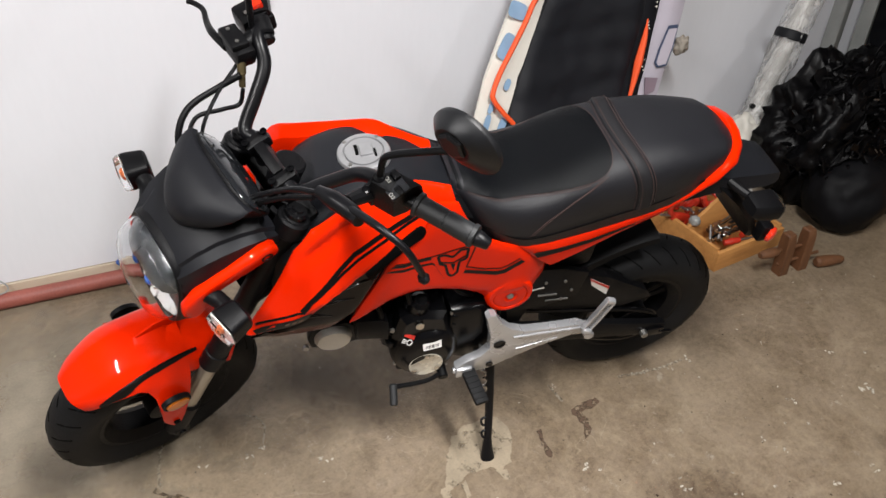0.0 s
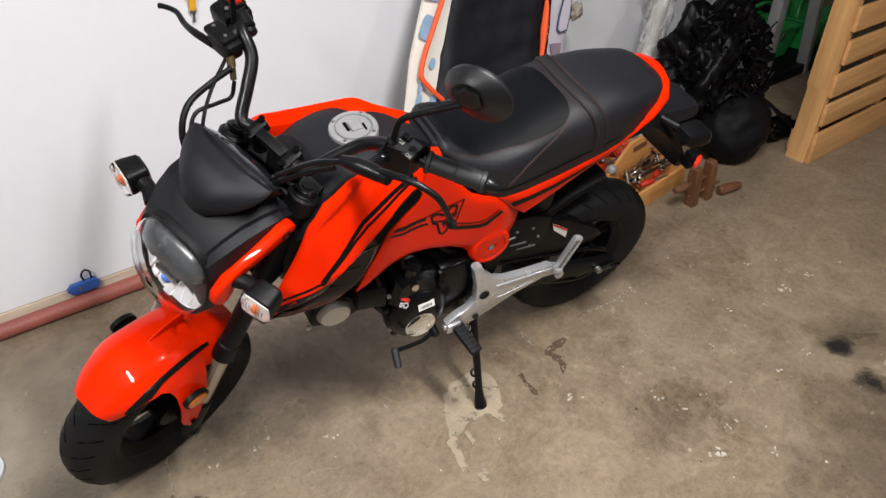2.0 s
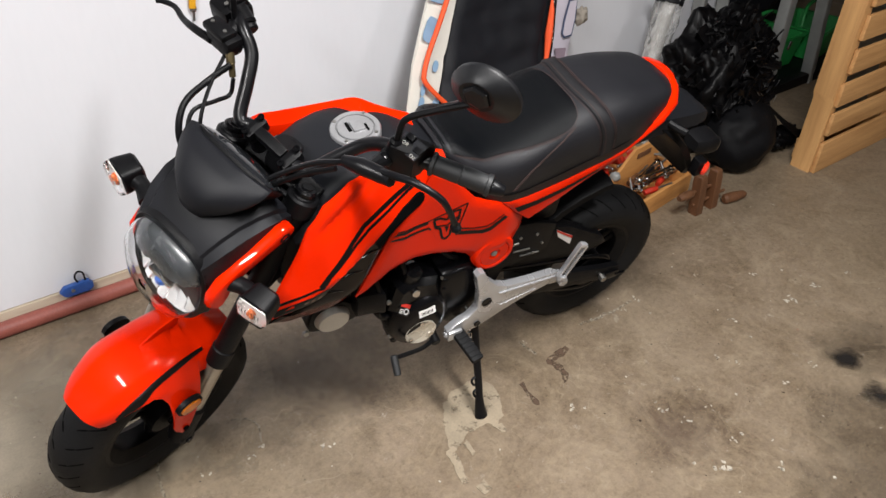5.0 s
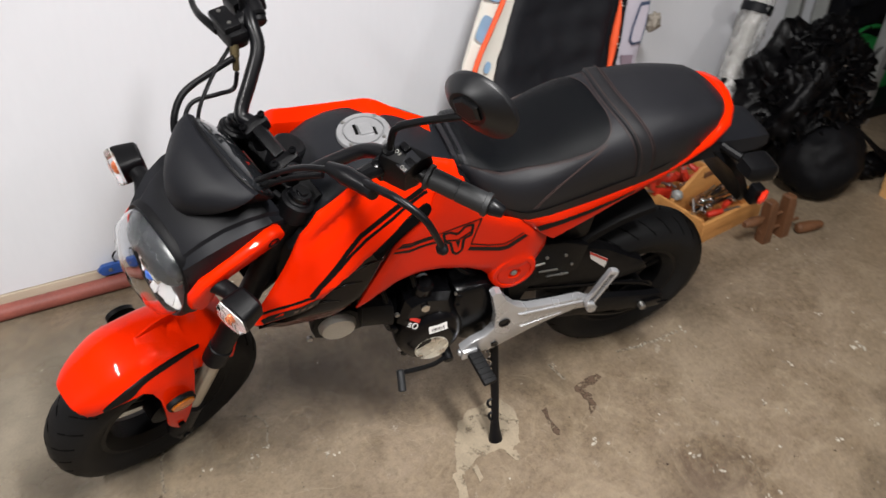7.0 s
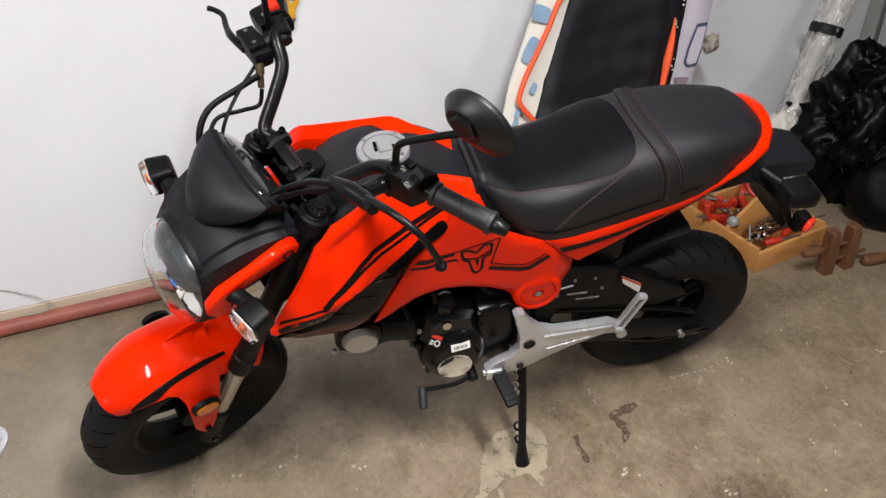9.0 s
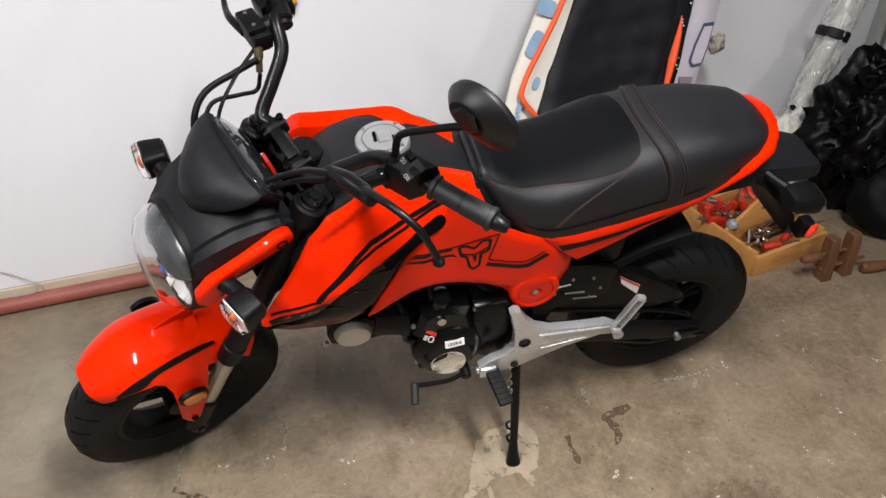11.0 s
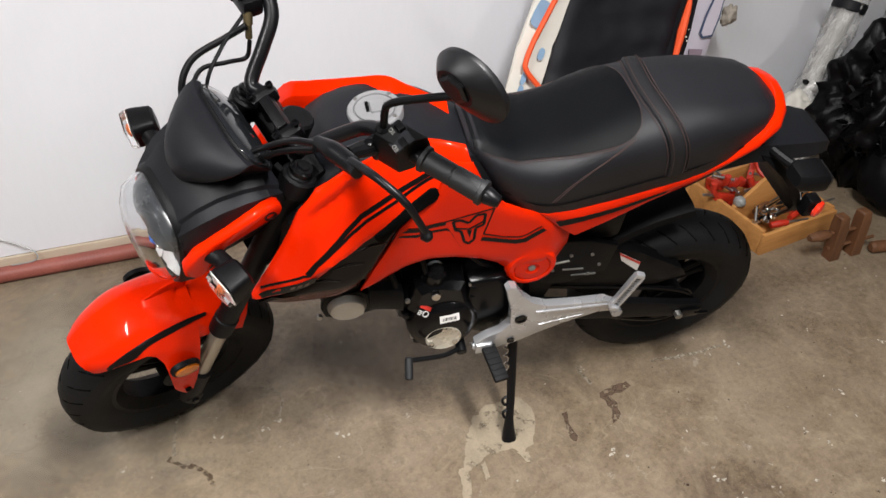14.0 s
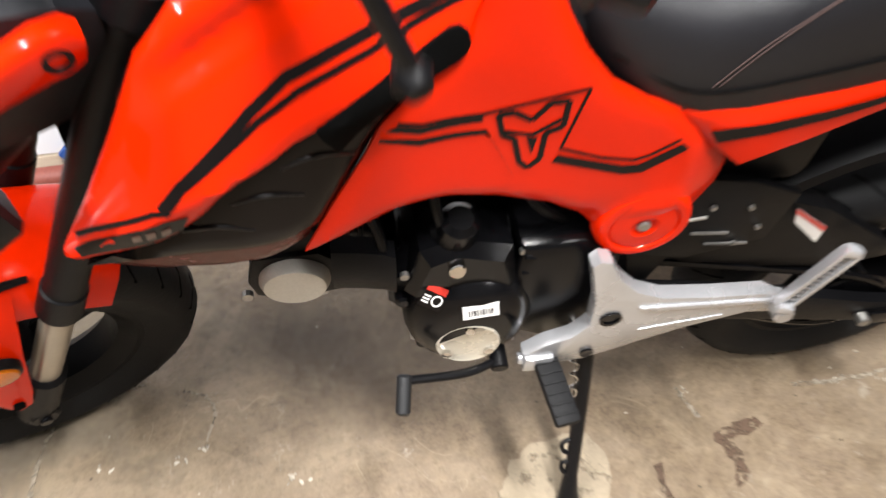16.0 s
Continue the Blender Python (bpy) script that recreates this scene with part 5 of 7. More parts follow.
# facets in the lower half of the reflector
for i in range(-3, 4):
    y = 0.0205 * i
    part("facet", xf(xf(bar((0, 0, 0), (0.006, 0.0190, 0.062 - 0.005 * abs(i)), 0.002), Matrix.Translation(HL + Vector((0.012 - 1.6 * y * y, y, -0.040 - 0.003 * (3 - abs(i))))) @ pose(0, 0, 0, 0, -34 + 7 * (i % 2), 9 * i)), STEER), BOWL, bowl)
# the dark brow inside the lamp, over the upper half
brow = []
for x, k, dz in ((-0.012, 1.0, 0.036), (0.010, 0.95, 0.036), (0.024, 0.80, 0.036), (0.031, 0.56, 0.036), (0.034, 0.28, 0.036)):
    row = []
    for j in range(17):
        q = math.pi * j / 16
        c, d = math.cos(q), math.sin(q)
        cz = 0.092 * abs(d) ** 0.66 * k
        row.append((HL.x + x - 0.16 * cz, HL.y + 0.083 * math.copysign(abs(c) ** 0.66, c) * k, HL.z + dz + cz * 0.58))
    row += [(HL.x + x - 0.004, HL.y + 0.083 * k * (-1 + 2 * j / 8), HL.z + dz - 0.012 * k * (1 - (1 - j / 4) ** 2)) for j in range(1, 8)]
    brow.append(row)
sp("lamp_hood", loft(brow), DISPLAY, "dark grey inner hood of the lamp", mask, 60)
sp("bulb", join(lathe([(0.012, 0), (0.016, 0.01), (0.016, 0.028), (0.009, 0.040), (0.001, 0.043)], HL + Vector((-0.008, 0, -0.020)), hl_n, 18)), BLUE, "blue-tinted bulb", mask)
sp("bulb_holder", bar(HL + Vector((0.004, 0.0, -0.012)), (0.05, 0.060, 0.012), 0.005), CHROME, "", mask)
lens = sp("headlight_lens", loft([oval(HL, w, h, x, lean=q) for w, h, x, q in ((0.089, 0.099, 0.010, 0.16), (0.087, 0.097, 0.026, 0.13), (0.077, 0.088, 0.042, 0.08), (0.057, 0.068, 0.053, 0.05), (0.030, 0.036, 0.060, 0.02), (0.010, 0.012, 0.0615, 0), (0.009, 0.011, 0.0585, 0),
                                                                               (0.028, 0.034, 0.057, 0.02), (0.055, 0.066, 0.050, 0.05), (0.075, 0.086, 0.039, 0.08), (0.085, 0.095, 0.024, 0.13), (0.087, 0.097, 0.010, 0.16))], cap=False), LENS, "clear headlight lens", mask, 60)
lens.visible_shadow = False


# hood and cheeks behind the lamp: half sections from the ridge down to the underside
def mask_sec(x, zc, yh, zh, y1, z1, y2, z2, yb, zb):
    half = [(0.0, zc), (yh * 0.45, zc - 0.12 * (zc - zh)), (yh * 0.8, zc - 0.5 * (zc - zh)), (yh, zh), (yh + 0.004, zh - 0.007), (y1, z1), ((y1 + y2) / 2 + 0.003, (z1 + z2) / 2), (y2, z2), (yb, zb), (yb * 0.5, zb - 0.006)]
    return [(x + 0.10 * (0.80 - z), y, z) for y, z in half] + [(x + 0.10 * (0.80 - zb), 0, zb - 0.008)] + [(x + 0.10 * (0.80 - z), -y, z) for y, z in half[:0:-1]]


MASK = [(0.654, 0.866, 0.064, 0.858, 0.082, 0.849, 0.098, 0.800, 0.092, 0.725), (0.640, 0.880, 0.068, 0.872, 0.089, 0.863, 0.102, 0.800, 0.095, 0.720), (0.618, 0.899, 0.075, 0.892, 0.098, 0.882, 0.108, 0.805, 0.092, 0.735),
        (0.585, 0.916, 0.082, 0.908, 0.105, 0.897, 0.111, 0.815, 0.086, 0.750), (0.545, 0.927, 0.088, 0.912, 0.109, 0.901, 0.112, 0.828, 0.085, 0.755), (0.505, 0.917, 0.092, 0.905, 0.110, 0.896, 0.112, 0.842, 0.088, 0.765), (0.478, 0.890, 0.092, 0.888, 0.106, 0.882, 0.108, 0.852, 0.090, 0.79)]
sp("headlight_cowl", loft([mask_sec(*q) for q in MASK]), COWLGREY, "matt dark headlight cowl with flat cheeks", mask, 24)
# visor over the gauge, faceted like a shield
VIS = [(0.520, 0.099, 0.981, 0.012), (0.536, 0.098, 0.972, 0.022), (0.556, 0.088, 0.956, 0.027), (0.578, 0.068, 0.937, 0.026), (0.598, 0.040, 0.918, 0.016), (0.606, 0.026, 0.908, 0.008)]
FACET = [(1.0, 0.0), (0.98, 0.13), (0.93, 0.28), (0.82, 0.50), (0.66, 0.74), (0.52, 0.89), (0.42, 0.96), (0.22, 1.01), (0.0, 1.03), (-0.22, 1.01), (-0.42, 0.96), (-0.52, 0.89), (-0.66, 0.74), (-0.82, 0.50), (-0.93, 0.28), (-0.98, 0.13), (-1.0, 0.0)]
sp("visor", loft([[(x + h * k, w * u, z + h * 0.55 * k) for u, k in FACET] + [(x - 0.010 + h * k * 0.7, w * u * 0.95, z - 0.008 + h * 0.4 * k) for u, k in FACET[::-1]] for x, w, z, h in [tuple(q[0]) + (q[1],) for q in zip(smoothpath([v[:3] for v in VIS], 3), [p.x for p in smoothpath([(v[3], 0, 0) for v in VIS], 3)])]] +
                 [[(0.590 + h * 0.2 * k, 0.030 * u, 0.895) for u, k in FACET] + [(0.580, 0.026 * u, 0.893) for u, k in FACET[::-1]] for h in (0.02,)]), COWLGREY, "matt dark visor", mask, 42)
# gauge with a domed smoked face that looks back at the rider
GAU = Matrix.Translation((0.497, 0, 0.953)) @ pose(0, 0, 0, 0, -52, 0)
dash = sp("gauge", xf(loft([[(0.046 * c * k, 0.094 * d * k, z) for c, d in [(math.copysign(abs(math.cos(q)) ** 0.6, math.cos(q)), math.copysign(abs(math.sin(q)) ** 0.6, math.sin(q))) for q in (2 * math.pi * j / 28 for j in range(28))]]
                           for z, k in ((-0.050, 0.55), (-0.040, 0.75), (-0.006, 0.97), (0.0, 1.0), (0.003, 0.98))]), GAU), BLACK, "black gauge housing")
sp("gauge_display", xf(loft([[(0.044 * c * k, 0.091 * d * k, z) for c, d in [(math.copysign(abs(math.cos(q)) ** 0.6, math.cos(q)), math.copysign(abs(math.sin(q)) ** 0.6, math.sin(q))) for q in (2 * math.pi * j / 28 for j in range(28))]]
                            for z, k in ((0.002, 0.98), (0.005, 0.95), (0.010, 0.75), (0.013, 0.45), (0.014, 0.05))]), GAU), SMOKE, "glossy smoked gauge face", dash, 60)
sp("gauge_button", rod((0.478, 0.070, 0.944), (0.470, 0.070, 0.952), 0.007, 0.002, 14), BLACK, "", dash)
# side arms of the lamp, with turn signals
for s in (1, -1):
    AP = [(0.488, 0.876, 0.010), (0.493, 0.877, 0.019), (0.508, 0.873, 0.0235), (0.528, 0.866, 0.0215), (0.560, 0.852, 0.0195), (0.595, 0.834, 0.0195), (0.622, 0.815, 0.024), (0.636, 0.796, 0.028), (0.640, 0.778, 0.024), (0.641, 0.768, 0.012)]
    rings_ = []
    for i, (x, z, h) in enumerate(AP):
        (ax, az, _), (bx, bz, _) = AP[max(i - 1, 0)], AP[min(i + 1, len(AP) - 1)]
        k = math.hypot(bx - ax, bz - az)
        nx, nz = -(bz - az) / k, (bx - ax) / k
        yc = 0.118 - 0.010 * sm((x - 0.52) / 0.12)
        rings_.append([(x + nx * h * d, s * (yc + 0.013 * c + 0.10 * h * d) + (0.013 if s < 0 else 0), z + nz * h * d - (0.014 if s < 0 else 0)) for c, d in
                       [(math.copysign(abs(math.cos(q)) ** 0.6, math.cos(q)), math.copysign(abs(math.sin(q)) ** 0.6, math.sin(q))) for q in (2 * math.pi * j / 20 for j in range(20))]])
    arm_ = sp("lamp_arm", loft(rings_), ORANGE, "orange headlight bracket arm", sharp=50)
    sp("arm_bolt", lathe([(0.011, 0), (0.011, 0.003), (0.007, 0.003), (0.006, -0.001), (0.001, -0.001)], (0.508, 0.1295 * s, 0.873), (0, s, 0), 18), BLACK, "", arm_)
    SIG = Matrix.Translation((0.611, 0.183 * s, 0.818)) @ pose(0, 0, 0, 0, 6, 10 * s) @ Matrix.Diagonal((0.92, 0.84, 1.22, 1))
    SQ = [(math.copysign(abs(math.cos(2 * math.pi * k / 20)) ** 0.45, math.cos(2 * math.pi * k / 20)), math.copysign(abs(math.sin(2 * math.pi * k / 20)) ** 0.45, math.sin(2 * math.pi * k / 20))) for k in range(20)]
    sig = sp("turn_signal", join(tube([(0.615, 0.11 * s, 0.814), (0.604, 0.138 * s, 0.818), (0.603, 0.160 * s, 0.819)], [0.017, 0.015, 0.017], 14),
                                 xf(loft([[(x, 0.036 * c * q, 0.0245 * d * q) for c, d in SQ] for x, q in ((-0.034, 0.70), (-0.029, 0.86), (0.0, 0.98), (0.011, 1.0), (0.012, 0.96))]), SIG)), BLACK, "black turn signal")
    sl = sp("signal_lens", xf(loft([[(x, 0.0358 * c * q, 0.0243 * d * q) for c, d in SQ] for x, q in ((0.0115, 0.99), (0.020, 0.97), (0.027, 0.88), (0.030, 0.5))]), SIG), LENS, "clear ribbed signal lens", sig)
    sl.visible_shadow = False
    for i in range(-3, 4):
        part("lens_rib", xf(xf(rod((0.0262, 0.008 * i, -0.017), (0.0262, 0.008 * i, 0.017), 0.0011, 0.0003, 6), SIG), STEER), LENS, sl).visible_shadow = False
    sp("signal_bulb", xf(lathe([(0.009, 0), (0.009, 0.004), (0.005, 0.007), (0.001, 0.008)], (0.0155, 0, 0), (1, 0, 0), 14), SIG), BULB, "amber bulb", sig)
    sp("signal_mirror", xf(bar((0.0150, 0, 0), (0.001, 0.064, 0.042), 0.0002), SIG), SIGWHITE, "", sig)

# handlebar
BARH = [(0.424, 0.0, 0.940), (0.424, 0.055, 0.940), (0.416, 0.082, 0.945), (0.378, 0.110, 0.982), (0.344, 0.138, 1.016), (0.333, 0.175, 1.042), (0.322, 0.225, 1.050), (0.295, 0.290, 1.053), (0.268, 0.350, 1.056)]
hbar = sp("handlebar", tube([(x + (0.014 if 0.06 < y < 0.2 else 0.0), -y, z) for x, y, z in BARH[:0:-1]] + BARH, 0.0125, 14), GLOSS, "gloss black handlebar")
sp("clamp_bridge", bar((0.430, 0, 0.953), (0.020, 0.070, 0.010), 0.004, pose(0, 0, 0, 0, 20, 0)), BLACK, "", hbar)
for s in (1, -1):
    sp("bar_clamp", join(bar((0.424, 0.046 * s, 0.940), (0.050, 0.026, 0.034), 0.012, pose(0, 0, 0, 0, 20, 0)), rod((0.410, 0.046 * s, 0.88), (0.420, 0.046 * s, 0.93), 0.017)), BLACK, "", hbar)
    for dx in (-0.018, 0.018):
        sp("clamp_bolt", lathe([(0.0062, 0), (0.0062, 0.004), (0.0035, 0.004), (0.003, 0.001), (0.001, 0.001)], (0.431 + dx, 0.046 * s, 0.959 - dx * 0.36), (0.34, 0, 1), 12), CAST, "", hbar)
    g0, g1 = Vector((0.305, 0.262 * s, 1.0525)), Vector((0.266, 0.352 * s, 1.056))
    gd = (g1 - g0).normalized()
    L = (g1 - g0).length
    gp = sp("grip", lathe([(0.0165, -0.012), (0.021, -0.010), (0.021, -0.004), (0.0172, -0.002), (0.0172, L * 0.42), (0.0164, L * 0.43), (0.0164, L * 0.45), (0.0176, L * 0.46), (0.0176, L * 0.9), (0.020, L * 0.91), (0.020, L * 0.98), (0.016, L)], g0, gd, 22), GRIPRUB, "dark rubber grip", hbar)
    sp("bar_end", lathe([(0.013, 0), (0.014, 0.003), (0.010, 0.022), (0.008, 0.024), (0.001, 0.024)], g1, gd, 18), GLOSS, "", hbar)
    # ribs of the grip
    kx = 1.18 if s > 0 else 1.0
    sw = sp("switch_box", loft([[Vector((0.330 if s > 0 else 0.316, (0.224 if s > 0 else 0.232) * s, 1.054 if s > 0 else 1.038)) + gd * y * kx + Vector((x * kx, 0, z * kx)) for x, z in ((0.024, 0.010), (0.020, 0.026), (0.002, 0.031), (-0.018, 0.026), (-0.025, 0.008), (-0.022, -0.018), (-0.004, -0.028), (0.018, -0.024))]
                                for y in (-0.022, -0.018, 0.014, 0.018)]), BLACK, "black switch housing")
    if s < 0:
        sp("switch_body", join(bar((0.330, -0.232, 1.036), (0.054, 0.050, 0.046), 0.010, pose(0, 0, 0, 0, 12, 0)), bar((0.310, -0.222, 1.030), (0.036, 0.030, 0.036), 0.008, pose(0, 0, 0, 0, 12, 0)), rod((0.326, -0.215, 1.046), (0.333, -0.178, 1.038), 0.019, 0.004, 18), rod((0.333, -0.178, 1.038), (0.335, -0.168, 1.034), 0.016, 0.002, 18)), BLACK, "", sw)
    if s > 0:
        for k, (x, y, z) in enumerate(((0.338, 0.210, 1.0895), (0.348, 0.236, 1.0855))):
            top = Matrix.Translation((x, y, z)) @ pose(0, 0, 0, 10, 22, 0)
            sp("switch_button", xf(bar((-0.010, 0.003, 0.0), (0.011, 0.017, 0.008), 0.002), top), BLACK, "", sw)
            sp("switch_mark", xf(join(lathe([(0.0032, 0), (0.0032, 0.0008), (0.0026, 0.0008), (0.0026, 0)], (0.004, 0, 0.0012), (0, 0, 1), 14, True), bar((0.0018, 0.0068, 0.0014), (0.0006, 0.0040, 0.0008), 0), bar((0.0040, 0.0068, 0.0014), (0.0006, 0.0040, 0.0008), 0), bar((0.0062, 0.0068, 0.0014), (0.0006, 0.0040, 0.0008), 0)), top), DULLALLOY, "white lamp symbol", sw)
        sp("switch_plate", xf(bar((0.0, 0.0, 0.0), (0.034, 0.050, 0.006), 0.002), Matrix.Translation((0.338, 0.222, 1.085)) @ pose(0, 0, 0, 10, 22, 0)), GREYBLACK, "", sw)
        sp("stem_boot", rod((0.347, 0.196, 1.045), (0.349, 0.200, 1.092), 0.0135, 0.004, 16, 0.011), BLACK, "black rubber boot", sw)
    else:
        sp("stop_button", xf(bar((0, 0, 0), (0.020, 0.026, 0.016), 0.004), Matrix.Translation((0.323, -0.230, 1.069)) @ pose(0, 0, 0, 0, 14, 0)), REDREFL, "orange-red stop button", sw)
        sp("fixing_screw", lathe([(0.004, 0), (0.004, 0.002), (0.001, 0.002)], (0.345, -0.222, 1.062), (0.3, 0, 1), 10), STEEL, "", sw)
# clutch lever with boot and cable, left
per = sp("lever_perch", join(bar((0.345, 0.195, 1.040), (0.040, 0.030, 0.034), 0.008), tube([(0.350, 0.197, 1.045), (0.385, 0.200, 1.058), (0.410, 0.205, 1.070)], [0.014, 0.013, 0.010], 10)), BLACK, "black clutch lever perch")
sp("perch_screw", lathe([(0.007, 0), (0.007, 0.003), (0.004, 0.004), (0.001, 0.004)], (0.372, 0.200, 1.066), (0, 0, 1), 14), CAST, "", per)
cl = sp("clutch_lever", tube([(0.425, 0.235, 1.098), (0.422, 0.262, 1.112), (0.418, 0.300, 1.128), (0.402, 0.340, 1.116), (0.384, 0.362, 1.072), (0.380, 0.366, 1.062)], [0.0070, 0.0065, 0.0058, 0.0055, 0.005, 0.005], 12), GLOSS, "gloss black clutch lever")
sp("lever_ball", lathe([(0.001, -0.010), (0.006, -0.008), (0.010, 0), (0.006, 0.008), (0.001, 0.010)], (0.379, 0.368, 1.055), (0, 1, 0), 18), BLACK, "", cl)
sp("lever_boot", tube([(0.440, 0.170, 1.076), (0.432, 0.200, 1.084), (0.424, 0.238, 1.092), (0.426, 0.258, 1.099)], [0.009, 0.0145, 0.0135, 0.010], 14), GLOSS, "rubber lever boot", cl)
sp("clutch_cable", tube([(0.442, 0.172, 1.074), (0.462, 0.130, 1.045), (0.490, 0.080, 0.985), (0.530, 0.030, 0.915), (0.555, 0.0, 0.850), (0.530, -0.02, 0.78)], 0.005, 10), GLOSS, "black clutch cable")
sp("wiring", tube([(0.440, 0.160, 1.045), (0.470, 0.110, 1.000), (0.500, 0.060, 0.930), (0.520, 0.030, 0.86)], 0.005, 8), BLACK)
# left mirror
mst = sp("mirror_stem", tube([(0.347, 0.198, 1.050), (0.348, 0.200, 1.085), (0.350, 0.201, 1.125), (0.348, 0.206, 1.144), (0.336, 0.222, 1.162), (0.308, 0.262, 1.196), (0.291, 0.286, 1.214)], 0.0058, 10), BLACK, "black mirror stem")
mc, mn = Vector((0.279, 0.286, 1.225)), Vector((0.94, 0.26, -0.22)).normalized()
m_side = Vector((0.29, -0.79, 0.54))
m_side = (m_side - mn * m_side.dot(mn)).normalized() * 0.014 + (Vector((0, 0, 1)) - mn * mn.z) * 0.020
m_side.normalize()
m_up = mn.cross(m_side)


def mirror_ring(r, h, off, n=48):
    """A ring of the shell, pushed off its axis towards the stem."""
    c = mc + mn * h + m_side * off
    return [c + r * (math.cos(2 * math.pi * k / n) * m_side + math.sin(2 * math.pi * k / n) * m_up) for k in range(n)]


sp("mirror_shell", loft([mirror_ring(*q) for q in ((0.052, -0.008, 0), (0.0575, -0.006, 0), (0.0590, 0.000, 0), (0.0585, 0.003, 0.0), (0.046, 0.014, 0.008), (0.033, 0.024, 0.017), (0.029, 0.026, 0.019), (0.024, 0.025, 0.019))]), MIRRORBACK, "round black mirror shell", mst, 25)
sp("mirror_boss", loft([mirror_ring(0.0235, 0.022, 0.019, 6), mirror_ring(0.0235, 0.0285, 0.019, 6), mirror_ring(0.018, 0.031, 0.020, 6)]), MIRRORBACK, "six-sided boss on the mirror shell", mst, 20)
sp("mirror_glass", lathe([(0.052, -0.0085), (0.001, -0.0086)], mc, mn, 44), MIRROR, "mirror glass", mst)
# front brake, right
mcyl = sp("master_cylinder", join(bar((0.382, -0.182, 1.028), (0.038, 0.062, 0.036), 0.010), bar((0.388, -0.188, 1.050), (0.034, 0.054, 0.014), 0.005), rod((0.345, -0.19, 1.035), (0.372, -0.184, 1.030), 0.016)), BLACK, "black brake master cylinder")
for dy in (-0.016, 0.016):
    sp("lid_screw", lathe([(0.0035, 0), (0.0035, 0.002), (0.001, 0.002)], (0.390, -0.188 + dy, 1.057), (0, 0, 1), 10), STEEL, "", mcyl)
sp("brake_lever", tube([(0.396, -0.200, 1.020), (0.400, -0.245, 1.016), (0.392, -0.285, 1.004), (0.380, -0.325, 0.998), (0.386, -0.352, 0.994), (0.392, -0.362, 0.992)], [0.008, 0.0072, 0.0058, 0.0052, 0.0050, 0.0055], 12), BLACK, "black brake lever")
sp("hose_fitting", join(rod((0.390, -0.160, 1.026), (0.398, -0.146, 1.006), 0.008), rod((0.398, -0.145, 1.010), (0.404, -0.134, 0.988), 0.006)), BRASS, "dull brass hose fitting")
sp("brake_hose", tube([(0.403, -0.140, 1.012), (0.440, -0.150, 0.990), (0.505, -0.135, 0.985), (0.540, -0.110, 0.955), (0.545, -0.085, 0.90), (0.545, -0.06, 0.80), (0.60, -0.09, 0.55), (0.66, -0.10, 0.36)], 0.006, 10), BLACK, "black brake hose")
sp("brake_hose", tube([(0.404, -0.132, 0.985), (0.415, -0.128, 0.955), (0.450, -0.125, 0.962), (0.500, -0.125, 0.965), (0.535, -0.10, 0.93)], 0.004, 8), BLACK)
sp("throttle_cable", tube([(0.350, -0.205, 1.04), (0.385, -0.17, 1.02), (0.45, -0.14, 0.985), (0.500, -0.105, 0.945), (0.510, -0.08, 0.85)], 0.0035, 8), BLACK)
sp("right_mirror_stem", tube([(0.347, -0.198, 1.050), (0.349, -0.202, 1.10), (0.345, -0.21, 1.15), (0.31, -0.26, 1.18)], 0.0058, 10), BLACK)
# ignition and triple clamp clutter
sp("ignition_lock", join(rod((0.380, 0.0, 0.885), (0.377, 0.0, 0.912), 0.016), rod((0.377, 0.0, 0.912), (0.376, 0.0, 0.916), 0.011)), BLACK, "ignition lock")
sp("yoke_bolt", lathe([(0.016, 0), (0.016, 0.008), (0.011, 0.012), (0.001, 0.012)], (0.400, 0.0, 0.895), (-0.3, 0, 1), 6), BLACK)
sp("cable_guide", tube([(0.46, 0.06, 0.90), (0.45, 0.09, 0.89), (0.44, 0.07, 0.86)], 0.006, 8), BLACK)
# ---------------------------------------------------------------- things round the motorcycle
blot("floor_mark", [(-0.065, 0.087), (-0.024, 0.115), (-0.001, 0.112), (0.028, 0.121), (0.069, 0.119), (0.091, 0.095), (0.098, 0.061), (0.081, 0.007), (0.050, -0.038), (0.021, -0.053), (-0.006, -0.029),
                     (-0.044, -0.026), (-0.077, -0.031), (-0.114, -0.05), (-0.136, -0.052), (-0.125, -0.009), (-0.098, 0.043)], PATCH, "pale dried filler patch under the side stand", 0.006)
blot("floor_mark", [(0.286, 0.057), (0.358, 0.071), (0.379, 0.069), (0.381, 0.050), (0.360, 0.046), (0.315, 0.038), (0.314, 0.009), (0.305, -0.025), (0.275, -0.043), (0.273, -0.024), (0.293, -0.010), (0.288, 0.028)], TAR, "dark angular stain on the concrete", 0.004)
blot("floor_mark", [(0.165, 0.029), (0.176, 0.028), (0.168, -0.009), (0.167, -0.044), (0.162, -0.061), (0.148, -0.063), (0.149, -0.031)], TAR, "small dark stain on the concrete", 0.004)
blot("floor_mark", [(1.005, -0.395), (1.080, -0.395), (1.105, -0.455), (1.080, -0.505), (1.015, -0.500), (0.980, -0.446)], OIL, "black oil spot on the concrete", 0.006)
blot("floor_mark", [(0.945, -0.525), (1.020, -0.540), (1.060, -0.607), (1.030, -0.660), (0.945, -0.635), (0.905, -0.574)], OIL, "black oil spot on the concrete", 0.006)



